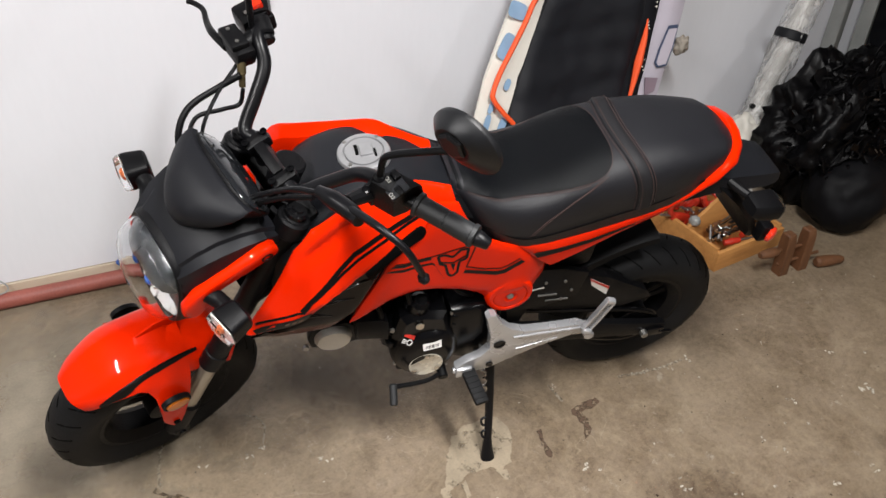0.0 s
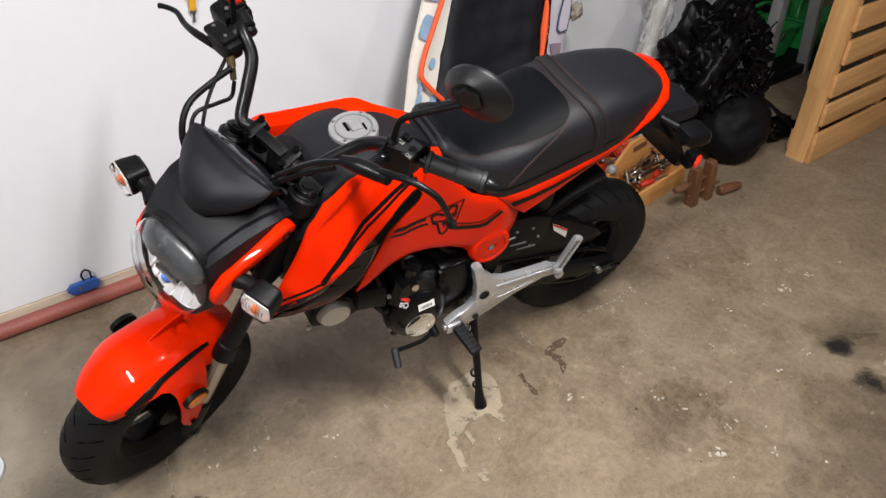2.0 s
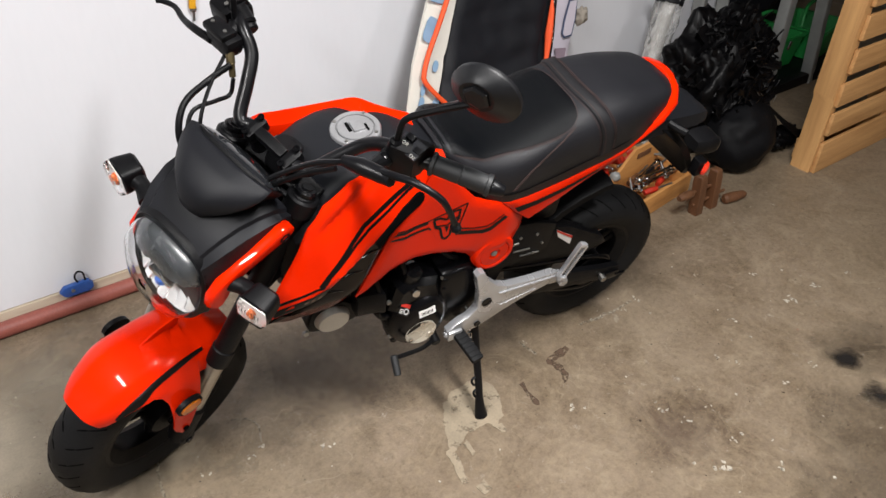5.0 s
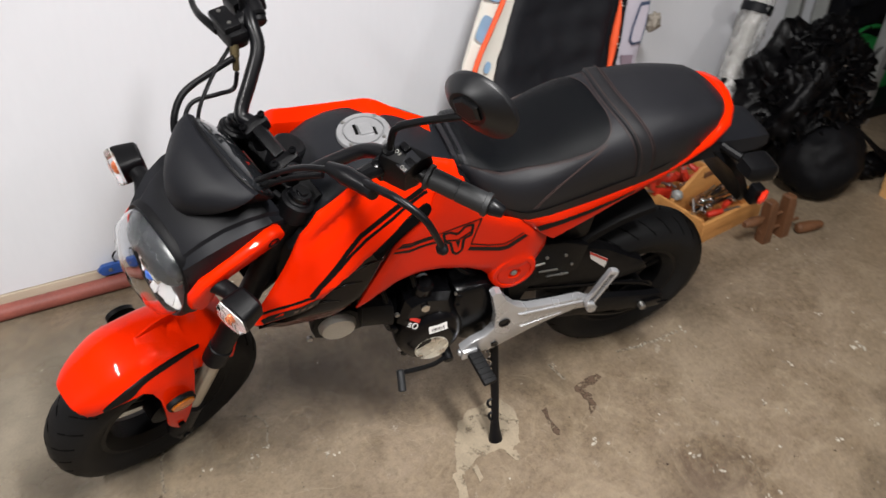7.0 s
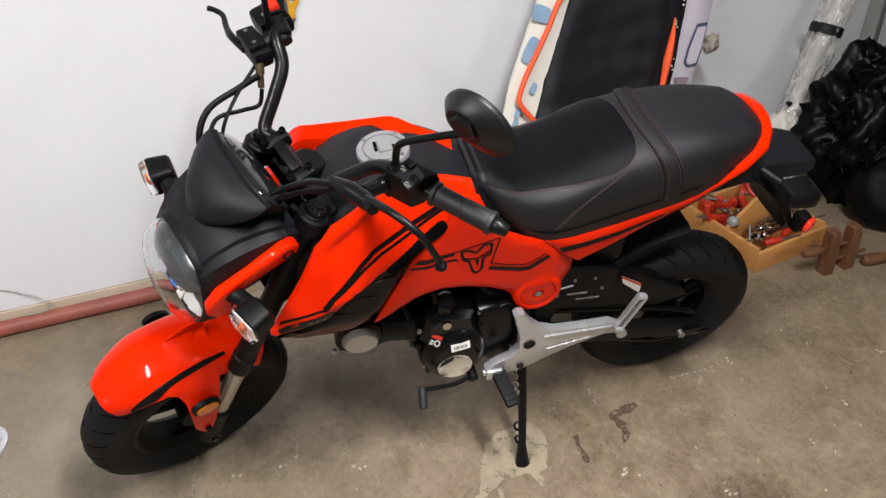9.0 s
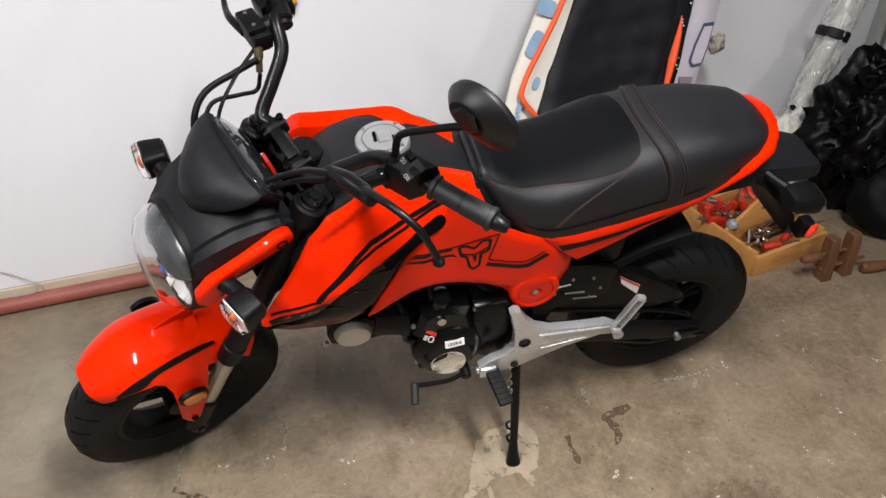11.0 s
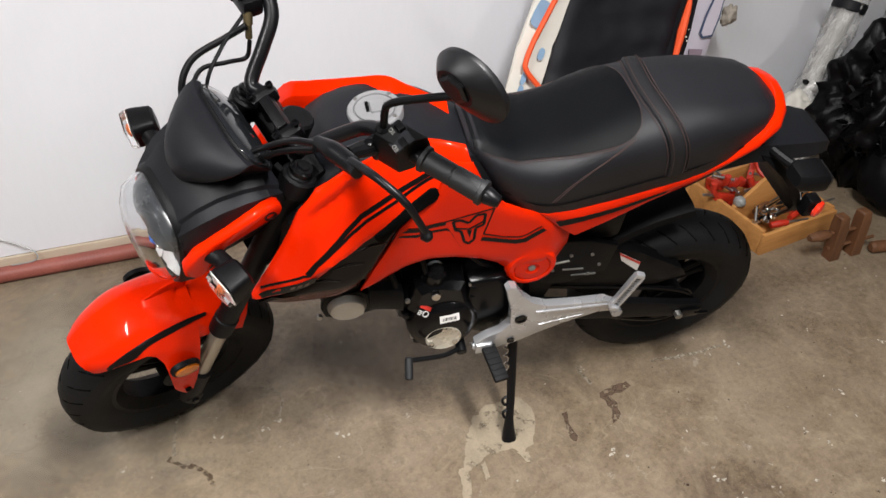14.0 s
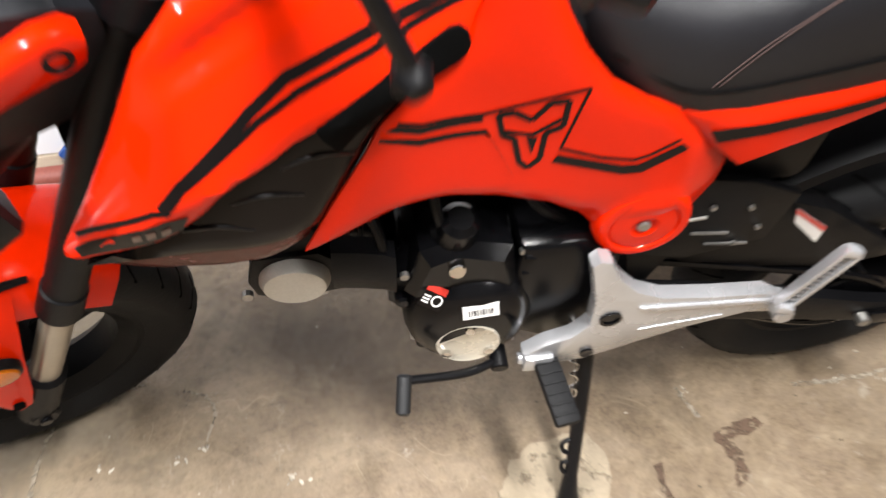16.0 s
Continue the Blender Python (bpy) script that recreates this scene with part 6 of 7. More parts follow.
def flecks(name, spots, material, label, seed, loose, span_x, span_y, small=0.004):
    """Scattered flakes on the floor: clusters at the given places (x, y, mm across) and loose ones between them."""
    rnd = random.Random(seed)
    bm = bm_new()

    def flake(x, y, r):
        k, a0, st = rnd.randint(6, 9), rnd.uniform(0, 6.3), rnd.uniform(0.35, 1.0)
        ring = []
        for i in range(k):
            a = 2 * math.pi * i / k
            q = r * rnd.uniform(0.45, 1.15)
            u, v = q * math.cos(a), q * st * math.sin(a)
            ring.append((x + u * math.cos(a0) - v * math.sin(a0), y + u * math.sin(a0) + v * math.cos(a0)))
        top = [bm.verts.new((px, py, 0.0010)) for px, py in ring]
        low = [bm.verts.new((px, py, -0.001)) for px, py in ring]
        bm.faces.new(top)
        for i in range(k):
            bm.faces.new((top[i], low[i], low[(i + 1) % k], top[(i + 1) % k]))

    for x, y, w in spots:
        w = w * 0.0016
        for i in range(rnd.randint(3, 6)):
            flake(x + rnd.uniform(-w, w), y + rnd.uniform(-w, w) * 0.8, w * rnd.uniform(0.15, 0.5))
    for i in range(loose):
        flake(rnd.uniform(*span_x), rnd.uniform(*span_y), small * rnd.uniform(0.3, 1.0) ** 1.5)
    return solo(name, bm, material, label, "flecks", kind="stuff")


flecks("paint_flecks", [(1.154, -0.197, 16), (0.905, -0.141, 7), (0.725, 0.098, 11), (0.217, -0.118, 13), (0.760, -0.281, 8), (0.725, -0.222, 6), (0.433, -0.272, 9), (0.538, -0.577, 9), (0.408, -0.486, 13),
                        (0.996, 0.07, 7), (1.294, -0.194, 13), (1.449, -0.23, 11), (0.934, -0.41, 8), (1.09, -0.575, 6), (0.517, -0.441, 14), (0.447, -0.332, 9), (0.652, 0.088, 8), (0.575, 0.103, 9),
                        (0.279, 0.149, 9), (1.166, -0.037, 7), (0.801, -0.405, 9), (-0.574, 0.235, 12), (-0.399, 0.154, 9), (-0.683, 0.246, 8), (-0.906, 0.221, 7), (-0.536, 0.25, 10)],
       FLECK, "pale dried paint flecks scattered over the concrete", 3, 190, (-1.3, 2.0), (-0.9, 0.95), 0.006)
flecks("dirt_specks", [(0.657, -0.395, 5), (0.765, -0.424, 4), (0.282, -0.187, 3), (0.342, -0.259, 4), (0.719, -0.230, 3)], SPECK, "dark brown dirt specks scattered over the concrete", 8, 130, (-1.2, 2.0), (-0.9, 0.9), 0.0035)
for pts in ([(-0.150, -0.040), (-0.128, -0.046), (-0.140, -0.100), (-0.158, -0.150), (-0.172, -0.146), (-0.160, -0.09)], [(-0.10, -0.050), (-0.080, -0.044), (-0.088, -0.085), (-0.100, -0.092)], [(0.004, -0.044), (0.030, -0.052), (0.024, -0.082), (0.012, -0.078)],
            [(-0.150, -0.170), (-0.118, -0.166), (-0.120, -0.196), (-0.148, -0.204)]):
    blot("floor_mark", pts, PATCH, "pale filler streak beside the patch on the concrete", 0.003, 0.0020)


def scrape(pts, w, label):
    """A thin pale curve worn into the floor."""
    path = smoothpath([(x, y, 0) for x, y in pts], 6)
    left, right = [], []
    for i, p in enumerate(path):
        d = (path[min(i + 1, len(path) - 1)] - path[max(i - 1, 0)]).normalized()
        left.append((p.x - d.y * w, p.y + d.x * w))
        right.append((p.x + d.y * w, p.y - d.x * w))
    return blot("floor_scrape", left + right[::-1], SCRAPE, label, 0.0022)


for pts, w in (([(-0.624, 0.401), (-0.691, 0.391), (-0.741, 0.370), (-0.768, 0.338), (-0.781, 0.289), (-0.787, 0.220)], 0.0030), ([(-0.563, 0.372), (-0.522, 0.347), (-0.511, 0.309), (-0.526, 0.255)], 0.0024),
               ([(0.275, 0.162), (0.278, 0.128), (0.283, 0.094)], 0.0030), ([(0.484, 0.114), (0.552, 0.103), (0.635, 0.098), (0.707, 0.102)], 0.0040)):
    scrape(pts, w, "thin pale curved scrape on the concrete")


def disc(x, y, rx, ry, turn=0.0, n=26):
    """Points round an uneven oval on the floor."""
    c, d = math.cos(turn), math.sin(turn)
    return [(x + c * u - d * v, y + d * u + c * v) for u, v in ((rx * math.cos(2 * math.pi * k / n), ry * math.sin(2 * math.pi * k / n)) for k in range(n))]


# the patch under the engine paints the motorcycle's shade over oily floor
for x, y, rx, ry, turn, m, label in ((-1.08, 0.58, 0.72, 0.60, 0.2, DUST, "pale dusty wear on the concrete"), (-0.30, 0.40, 0.34, 0.26, -0.5, SHADE_STAIN, "dark oily concrete under the engine, deepened with painted shade"),
                                     (0.80, -0.74, 0.50, 0.26, 0.4, SHADE_STAIN, "broad dark patch on the concrete"), (0.42, -0.34, 0.22, 0.13, 0.5, ROSY, "reddish dirt stain on the concrete"), (1.12, -0.46, 0.22, 0.16, 0.2, SHADE_STAIN, "dark stain round the oil spots on the concrete")):
    blot("floor_mark", disc(x, y, rx, ry, turn), m, label, 0.004, 0.0005)
blot("floor_chip", [(-0.796, 0.222), (-0.776, 0.196), (-0.739, 0.178), (-0.712, 0.150), (-0.700, 0.108), (-0.710, 0.106), (-0.724, 0.140), (-0.745, 0.166), (-0.782, 0.184), (-0.802, 0.212)], CHIP, "thin brown ragged stain on the concrete", 0.004)

# blue padlock tag resting on the pipe against the wall
lk = root("key_float", pose(-0.762, 1.078, 0.056), "blue plastic key float with black loop, on the pipe", "key float")
part("float", slab([(-0.050, 0.018), (-0.040, 0.0), (-0.03, -0.004), (0.035, -0.004), (0.048, 0.004), (0.050, 0.022), (0.040, 0.036), (-0.035, 0.034)], -0.010, 0.010, 0.007), BLUE, lk)
part("loop", tube([(0.010, 0, 0.030), (0.004, 0, 0.055), (0.016, 0, 0.072), (0.030, 0, 0.062), (0.030, 0, 0.034)], 0.003, 8), BLACK, lk)
part("grommet", lathe([(0.006, 0), (0.006, 0.003), (0.003, 0.003)], (-0.012, -0.010, 0.018), (0, -1, 0), 14), STEEL, lk)

# yellow tag hanging on the wall from a nail
tg = root("key_tag", pose(-0.243, 1.098, 0.86, 0, 8, 0), "yellow plastic key tag hanging on the white wall", "key tag")
part("tag", join(lathe([(0.008, -0.004), (0.021, -0.004), (0.023, 0.0), (0.021, 0.004), (0.008, 0.004)], (0, -0.008, 0.040), (0, -1, 0), 24, True), bar((0.002, -0.008, 0.006), (0.020, 0.008, 0.034), 0.004)), YELLOW, tg)
part("key", join(bar((0.006, -0.008, -0.028), (0.007, 0.003, 0.034), 0.001), lathe([(0.010, 0), (0.010, 0.003), (0.005, 0.003), (0.005, 0)], (0.004, -0.0065, -0.012), (0, -1, 0), 16, True)), STEEL, tg)
part("nail", rod((0, 0.001, 0.060), (0, -0.02, 0.062), 0.002), STEEL, tg)

# domed chrome cover on a short stand
def stadium(half, r, z, n=14):
    """A long oval about the x axis: straight sides with a round end each way."""
    return [(half + r * math.cos(q), r * math.sin(q), z) for q in (-math.pi / 2 + math.pi * k / n for k in range(n + 1))] + [(-half + r * math.cos(q), r * math.sin(q), z) for q in (math.pi / 2 + math.pi * k / n for k in range(n + 1))]


bw = root("metal_cover", pose(-1.200, 0.040, 0, 0, 0, 43.6), "shiny domed chrome cover with a flat rim, on a short stand", "metal cover")
part("dome", loft([stadium(0.125, r, z) for r, z in ((0.046, 0.434), (0.046, 0.446), (0.043, 0.460), (0.036, 0.472), (0.025, 0.480), (0.010, 0.484))]), SILVER, bw)
part("rim", loft([stadium(0.125, r, z) for r, z in ((0.044, 0.426), (0.057, 0.426), (0.059, 0.430), (0.057, 0.435), (0.044, 0.436))]), SILVER, bw, "pale flat rim")
part("stand", lathe([(0.090, 0.0), (0.090, 0.008), (0.020, 0.016), (0.014, 0.030), (0.014, 0.428), (0.001, 0.428)], (-0.125, 0, 0), (0, 0, 1), 24), BLACK, bw)

# wire hook on the wall foot
solo("wire_hook", tube([(-1.40, 1.094, 0.13), (-1.34, 1.094, 0.158), (-1.28, 1.094, 0.158), (-1.22, 1.092, 0.138), (-1.15, 1.085, 0.094), (-1.125, 1.075, 0.066), (-1.14, 1.066, 0.052), (-1.20, 1.064, 0.052)], 0.0022, 6), GALV, "thin bent wire leaning on the wall foot", "wire")

# padded board bag leaning on the wall
BK = 0.30


def lean_pt(x, z, out=0.0):
    return Vector((x, 0.87 + BK * (z - 0.6) - out, z))


def lean_sheet(poly, out, thick, step=0.05, wob=0.0, seed=0):
    """A sheet in the leaning plane of the bag, slightly wavy."""
    bm = bm_new()
    bm.faces.new([bm.verts.new((x, 0, z)) for x, z in poly])
    for ax in (0, 2):
        lo, hi = min(p[ax // 2] for p in poly), max(p[ax // 2] for p in poly)
        k = max(1, int((hi - lo) / step))
        for i in range(1, k):
            co, no = [0, 0, 0], [0, 0, 0]
            co[ax], no[ax] = lo + i * (hi - lo) / k, 1
            bmesh.ops.bisect_plane(bm, geom=list(bm.verts) + list(bm.edges) + list(bm.faces), plane_co=co, plane_no=no, dist=1e-5)
    back = {}
    for v in list(bm.verts):
        x, z = v.co.x, v.co.z
        w = wob * noise.noise(Vector((x * 5 + seed, z * 2.2, seed))) + wob * 0.5 * noise.noise(Vector((x * 3 - z * 9 + seed, z * 13, seed))) + wob * 0.22 * noise.noise(Vector((x * 14 + z * 20, z * 34 - x * 12, seed)))
        edge = 1 - min(off_edge(x, z, poly) / 0.03, 1)
        v.co = lean_pt(x, z, out + w - 0.012 * edge * edge * (1 if wob else 0))
        back[v] = bm.verts.new(lean_pt(x, z, out + (w if thick < 0.01 else 0) - thick))
    for f in list(bm.faces):
        bm.faces.new([back[v] for v in reversed(list(f.verts))])
    for e in [e for e in bm.edges if e.is_boundary and e.verts[0] in back and e.verts[1] in back]:
        a, b = e.verts
        bm.faces.new((a, b, back[b], back[a]))
    return bm


bag = root("board_bag", Matrix.Identity(4), "large folded board bag, black and cream with orange tape", "bag")
part("cream_side", lean_sheet([(0.23, 0.02), (0.36, 0.02), (0.72, 1.15), (0.62, 1.15), (0.54, 0.97), (0.479, 0.847), (0.419, 0.734), (0.364, 0.627), (0.30, 0.45)], 0.02, 0.02, 0.03, 0.012, 1), CREAM, bag, "cream printed canvas side")
part("black_face", lean_sheet([(0.30, 0.02), (0.69, 0.02), (0.835, 0.48), (0.905, 0.70), (1.03, 1.15), (0.735, 1.15), (0.583, 0.847), (0.540, 0.757), (0.472, 0.625), (0.430, 0.515), (0.394, 0.43)], 0.05, 0.06, 0.018, 0.022, 2), DARKFAB, bag, "black creased nylon face")
part("right_edge", lean_sheet([(0.715, 0.10), (0.815, 0.10), (0.915, 0.44), (0.975, 0.62), (1.12, 1.15), (1.00, 1.15), (0.895, 0.70), (0.815, 0.48)], 0.03, 0.05, 0.04, 0.01, 3), DARKFAB, bag, "black edge with worn white flecks")
part("tape", tube([lean_pt(x, z, 0.05) for x, z in ((0.66, 1.12), (0.600, 0.96), (0.556, 0.880), (0.525, 0.844), (0.494, 0.792), (0.442, 0.717), (0.400, 0.657), (0.374, 0.606), (0.374, 0.581), (0.404, 0.540), (0.440, 0.500))], 0.0085, 8, 5), PIPING, bag, "orange binding tape")
part("tape", xf(tube([lean_pt(x, z, 0.066) for x, z in ((0.938, 0.765), (0.934, 0.745), (0.925, 0.704), (0.904, 0.637), (0.884, 0.569), (0.869, 0.526), (0.850, 0.47))], [0.002, 0.004, 0.010, 0.014, 0.009, 0.006, 0.005], 8, 5), Matrix.Identity(4)), PIPING, bag, "orange binding tape")
def spot(cx, cz, w, h, turn, p=2.4):
    """A rounded printed shape."""
    out = []
    for k in range(16):
        q = 2 * math.pi * k / 16
        u, v = w * math.copysign(abs(math.cos(q)) ** (2 / p), math.cos(q)), h * math.copysign(abs(math.sin(q)) ** (2 / p), math.sin(q))
        out.append((cx + u * math.cos(turn) - v * math.sin(turn), cz + u * math.sin(turn) + v * math.cos(turn)))
    return out


for poly in (spot(0.431, 0.614, 0.010, 0.018, -0.5), spot(0.434, 0.724, 0.022, 0.040, -0.6, 3.5), spot(0.477, 0.822, 0.030, 0.024, -0.4, 4), spot(0.372, 0.555, 0.008, 0.022, -0.5), spot(0.404, 0.490, 0.012, 0.030, -0.5, 3), spot(0.350, 0.500, 0.010, 0.036, -0.4, 3), spot(0.540, 0.930, 0.020, 0.035, -0.5)):
    part("printed_spot", lean_sheet(poly, 0.036, 0.003, 0.02), SKYBLUE, bag, "blue printed spot")
rnd = random.Random(21)
for i in range(16):
    z = rnd.uniform(0.56, 0.86)
    x = 0.905 + 0.30 * (z - 0.60) + rnd.uniform(0.010, 0.040)
    w = rnd.uniform(0.0015, 0.005)
    part("worn_fleck", lean_sheet([(x - w, z), (x, z - w * 0.7), (x + w, z + w * 0.3), (x, z + w)], 0.043, 0.003, 0.02), CREAM, bag)
# printed board behind the bag
pb = root("printed_board", Matrix.Identity(4), "lilac printed board with car-like windows behind the black bag", "board")
part("board", lean_sheet([(0.780, 0.02), (0.900, 0.02), (0.980, 0.30), (1.050, 0.52), (1.110, 0.66), (1.260, 1.15), (1.120, 1.15), (1.020, 0.727), (0.950, 0.55), (0.920, 0.45)], 0.005, 0.03, 0.04, 0.006, 5), LILAC, pb)
part("printed_window", lean_sheet([(1.065, 0.715), (1.028, 0.650), (1.009, 0.604), (1.019, 0.587), (1.059, 0.589), (1.085, 0.641), (1.105, 0.715)], 0.0145, 0.003, 0.03), NAVY, pb)
part("printed_window", lean_sheet([(1.065, 0.705), (1.032, 0.645), (1.016, 0.604), (1.023, 0.594), (1.054, 0.596), (1.078, 0.645), (1.097, 0.705)], 0.0175, 0.003, 0.03), LILAC, pb)
part("printed_window", lean_sheet([(0.972, 0.560), (1.025, 0.553), (1.011, 0.512), (0.971, 0.503)], 0.0145, 0.003, 0.03), MAUVE, pb)
# pale pouch beside the board

def lump(c, r, seed, squash=(1, 1, 1), sub=4, amp=0.35, freq=2.2, crease=0.0):
    bm = bm_new()
    bmesh.ops.create_icosphere(bm, subdivisions=sub, radius=1.0)
    for v in bm.verts:
        k = 1 + amp * noise.noise(v.co * freq + Vector((seed, 0, 0))) + amp * 0.45 * noise.noise(v.co * freq * 3.1 + Vector((0, seed, 0))) + amp * 0.16 * noise.noise(v.co * freq * 8 + Vector((0, 0, seed)))
        k -= crease * abs(noise.noise(v.co * freq * 1.7 + Vector((seed, seed, 0)))) + crease * 0.5 * abs(noise.noise(v.co * freq * 4.3 + Vector((seed, 0, seed))))
        v.co = Vector((v.co.x * squash[0], v.co.y * squash[1], v.co.z * squash[2])) * r * k
    return xf(bm, Matrix.Translation(c))


# clear-wrapped tube leaning in the corner
tb = root("wrapped_tube", Matrix.Identity(4), "pale tube wrapped in crinkled clear film leaning on the wall", "tube")
a, b = Vector((1.515, 0.86, 0.035)), Vector((2.035, 1.070, 1.473))
part("core", rod(a, b, 0.031, 0.004, 24), CARD, tb)
rnd = random.Random(5)
rings = []
for i in range(62):
    q = a + (b - a) * (i / 61)
    d = (b - a).normalized()
    s1 = d.orthogonal().normalized()
    s2 = d.cross(s1)
    flare = 0.075 if i < 11 else 0.0
    rings.append([q + (0.056 + flare * (max(0, 11 - i) / 11) ** 1.5 - 0.010 * math.exp(-((i - 14) / 2.5) ** 2) + 0.014 * noise.noise(Vector((i * 0.22, k * 1.1, 3.0))) + 0.008 * noise.noise(Vector((i * 0.9, k * 0.9, 7.0)))) * (math.cos(2 * math.pi * k / 20) * s1 + math.sin(2 * math.pi * k / 20) * s2) for k in range(20)])
wrap = part("film", loft(rings, cap=False), FILM, tb, "crinkled clear plastic film", 180)
wrap.visible_shadow = False
q = a + (b - a) * 0.375
part("strap", rod(q, q + (b - a).normalized() * 0.036, 0.060, 0.004, 24), GREYBLACK, tb, "dark grey tape round the tube")
q = a + (b - a) * 0.215
part("knot", lump(q + Vector((-0.062, -0.024, 0)), 0.011, 3.0, (1, 1, 0.8), 3, 0.4), BLACK, tb, "", 180)
part("foot_wrap", lump(a + (b - a) * 0.110 + Vector((-0.012, -0.015, 0)), 0.100, 4.0, (0.85, 0.8, 1.15), 4, 0.25, 1.8, 0.15), CREAM, tb, "cream cloth gathered round the tube's foot", 180)


# heap of black straps and bags
def webbing(pts, w, twist, thick=0.0022):
    """A flat strap along a smooth path that turns about itself on the way."""
    path = smoothpath(pts, 4)
    rings, side = [], None
    for i, q in enumerate(path):
        d = (path[min(i + 1, len(path) - 1)] - path[max(i - 1, 0)]).normalized()
        side = d.orthogonal().normalized() if side is None else (side - d * side.dot(d)).normalized()
        up = d.cross(side)
        a = twist * i / len(path)
        u, v = math.cos(a) * side + math.sin(a) * up, math.cos(a) * up - math.sin(a) * side
        rings.append([q + u * w * c + v * thick * e for c, e in ((1, 0.5), (1, -0.5), (-1, -0.5), (-1, 0.5))])
    return loft(rings)


solo("canvas_pouch", lump((1.152, 0.905, 0.632), 0.030, 6.0, (1.0, 0.7, 1.15), 4, 0.35, 2.0, 0.2), TAN, "small tan cloth pouch hanging beside the board", "pouch", sharp=180)
heap = root("strap_heap", pose(1.78, 0.62, 0), "tall heap of black bags, straps and buckles on the floor", "bag heap")
part("bag", lump((-0.02, -0.13, 0.14), 0.165, 1.0, (1.10, 0.85, 0.92), 4, 0.16, 1.2, 0.05), BAGFAB, heap, "round black nylon bag", 180)
part("bag", lump((-0.02, 0.08, 0.29), 0.245, 3.0, (0.95, 0.8, 1.2), 5, 0.30, 2.6, 0.22), HEAPFAB, heap, "", 180)
part("bag", lump((0.08, 0.10, 0.40), 0.215, 7.0, (1.2, 0.8, 0.9), 5, 0.30, 2.8, 0.22), HEAPFAB, heap, "", 180)
part("bag", lump((0.19, 0.06, 0.20), 0.16, 9.0, (0.9, 0.8, 1.2), 5, 0.24, 1.6, 0.14), HEAPFAB, heap, "", 180)
rnd = random.Random(11)
for i in range(210):
    th, ph = rnd.uniform(0, 2 * math.pi), rnd.uniform(-0.3, 1.3)
    c = Vector((0.015 + 0.235 * math.cos(th) * math.cos(ph), 0.08 - 0.22 * abs(math.sin(th)) * math.cos(ph), 0.28 + 0.30 * math.sin(ph)))
    d1 = Vector((rnd.uniform(-1, 1), rnd.uniform(-1, 1), rnd.uniform(-1, 1))).normalized() * rnd.uniform(0.04, 0.10)
    d2 = Vector((rnd.uniform(-1, 1), rnd.uniform(-1, 1), rnd.uniform(-1, 1))).normalized() * rnd.uniform(0.02, 0.06)
    w = rnd.choice((0.6, 0.9, 1.2))
    part("strap", xf(webbing([p * w for p in (-d1, -d1 * 0.3 + d2, d1 * 0.4 - d2 * 0.3, d1)], rnd.choice((0.005, 0.009, 0.014, 0.022)), rnd.uniform(-2.2, 2.2), 0.006), Matrix.Translation(c) @ Matrix.Diagonal((1, 0.5, 0.8, 1))), HEAPFAB, heap)
for i in range(70):
    th, ph, k = rnd.uniform(0, 2 * math.pi), rnd.uniform(-0.3, 1.3), rnd.uniform(0.018, 0.045)
    c = Vector((0.015 + 0.245 * math.cos(th) * math.cos(ph), 0.08 - 0.24 * abs(math.sin(th)) * math.cos(ph), 0.28 + 0.31 * math.sin(ph)))
    turn = pose(0, 0, 0, rnd.uniform(0, 180), rnd.uniform(0, 180), rnd.uniform(0, 180))
    part("buckle", xf(join(bar((0, 0, 0), (k, 0.010, k * 0.6), 0.002), bar((k * 0.6, 0, 0), (k * 0.5, 0.006, k * 0.3), 0.002)), Matrix.Translation(c) @ turn), HEAPFAB, heap)
for i in range(18):
    c = Vector((rnd.uniform(-0.18, 0.20), rnd.uniform(-0.19, -0.08), rnd.uniform(0.2, 0.55)))
    part("buckle", xf(bar((0, 0, 0), (0.035, 0.006, 0.022) if i % 2 else (0.030, 0.003, 0.004), 0.002), Matrix.Translation(c) @ pose(0, 0, 0, rnd.uniform(0, 180), rnd.uniform(0, 180), 0)), GLOSS if i % 2 else STEEL, heap)
part("strap_tail", lump((0.27, -0.17, 0.065), 0.075, 5.0, (1.25, 0.7, 0.75), 4, 0.35, 2.6, 0.25), HEAPFAB, heap, "", 180)
part("strap_tail", webbing([(0.16, -0.12, 0.22), (0.23, -0.19, 0.14), (0.32, -0.23, 0.07), (0.37, -0.24, 0.012)], 0.020, 1.2, 0.004), HEAPFAB, heap)
part("yellow_cord", tube([(-0.02, -0.17, 0.24), (0.03, -0.20, 0.22), (0.08, -0.19, 0.19)], 0.005, 6), YELLOW, heap)

# wooden tool box with tools
box = root("tool_box", pose(1.235, 0.62, 0, 0, 0, 7), "open plywood tool box full of hand tools", "tool box")
part("front_board", bar((0, -0.185, 0.040), (0.34, 0.014, 0.080), 0.002), BOXWOOD, box)
part("back_board", bar((0, 0.17, 0.040), (0.34, 0.014, 0.080), 0.002), BOXWOOD, box)
part("end_board", bar((-0.163, -0.008, 0.045), (0.014, 0.34, 0.09), 0.002), BOXWOOD, box)
part("end_board", bar((0.163, -0.008, 0.045), (0.014, 0.34, 0.09), 0.002), BOXWOOD, box)
part("bottom_board", bar((0, -0.008, 0.008), (0.31, 0.34, 0.012), 0.001), BOXWOOD, box)
part("handle_board", slab([(-0.155, 0.01), (-0.155, 0.09), (-0.02, 0.185), (0.10, 0.185), (0.155, 0.12), (0.155, 0.01)], -0.035, -0.021, 0.003), BOXWOOD, box, "upright handle board with a grip slot")
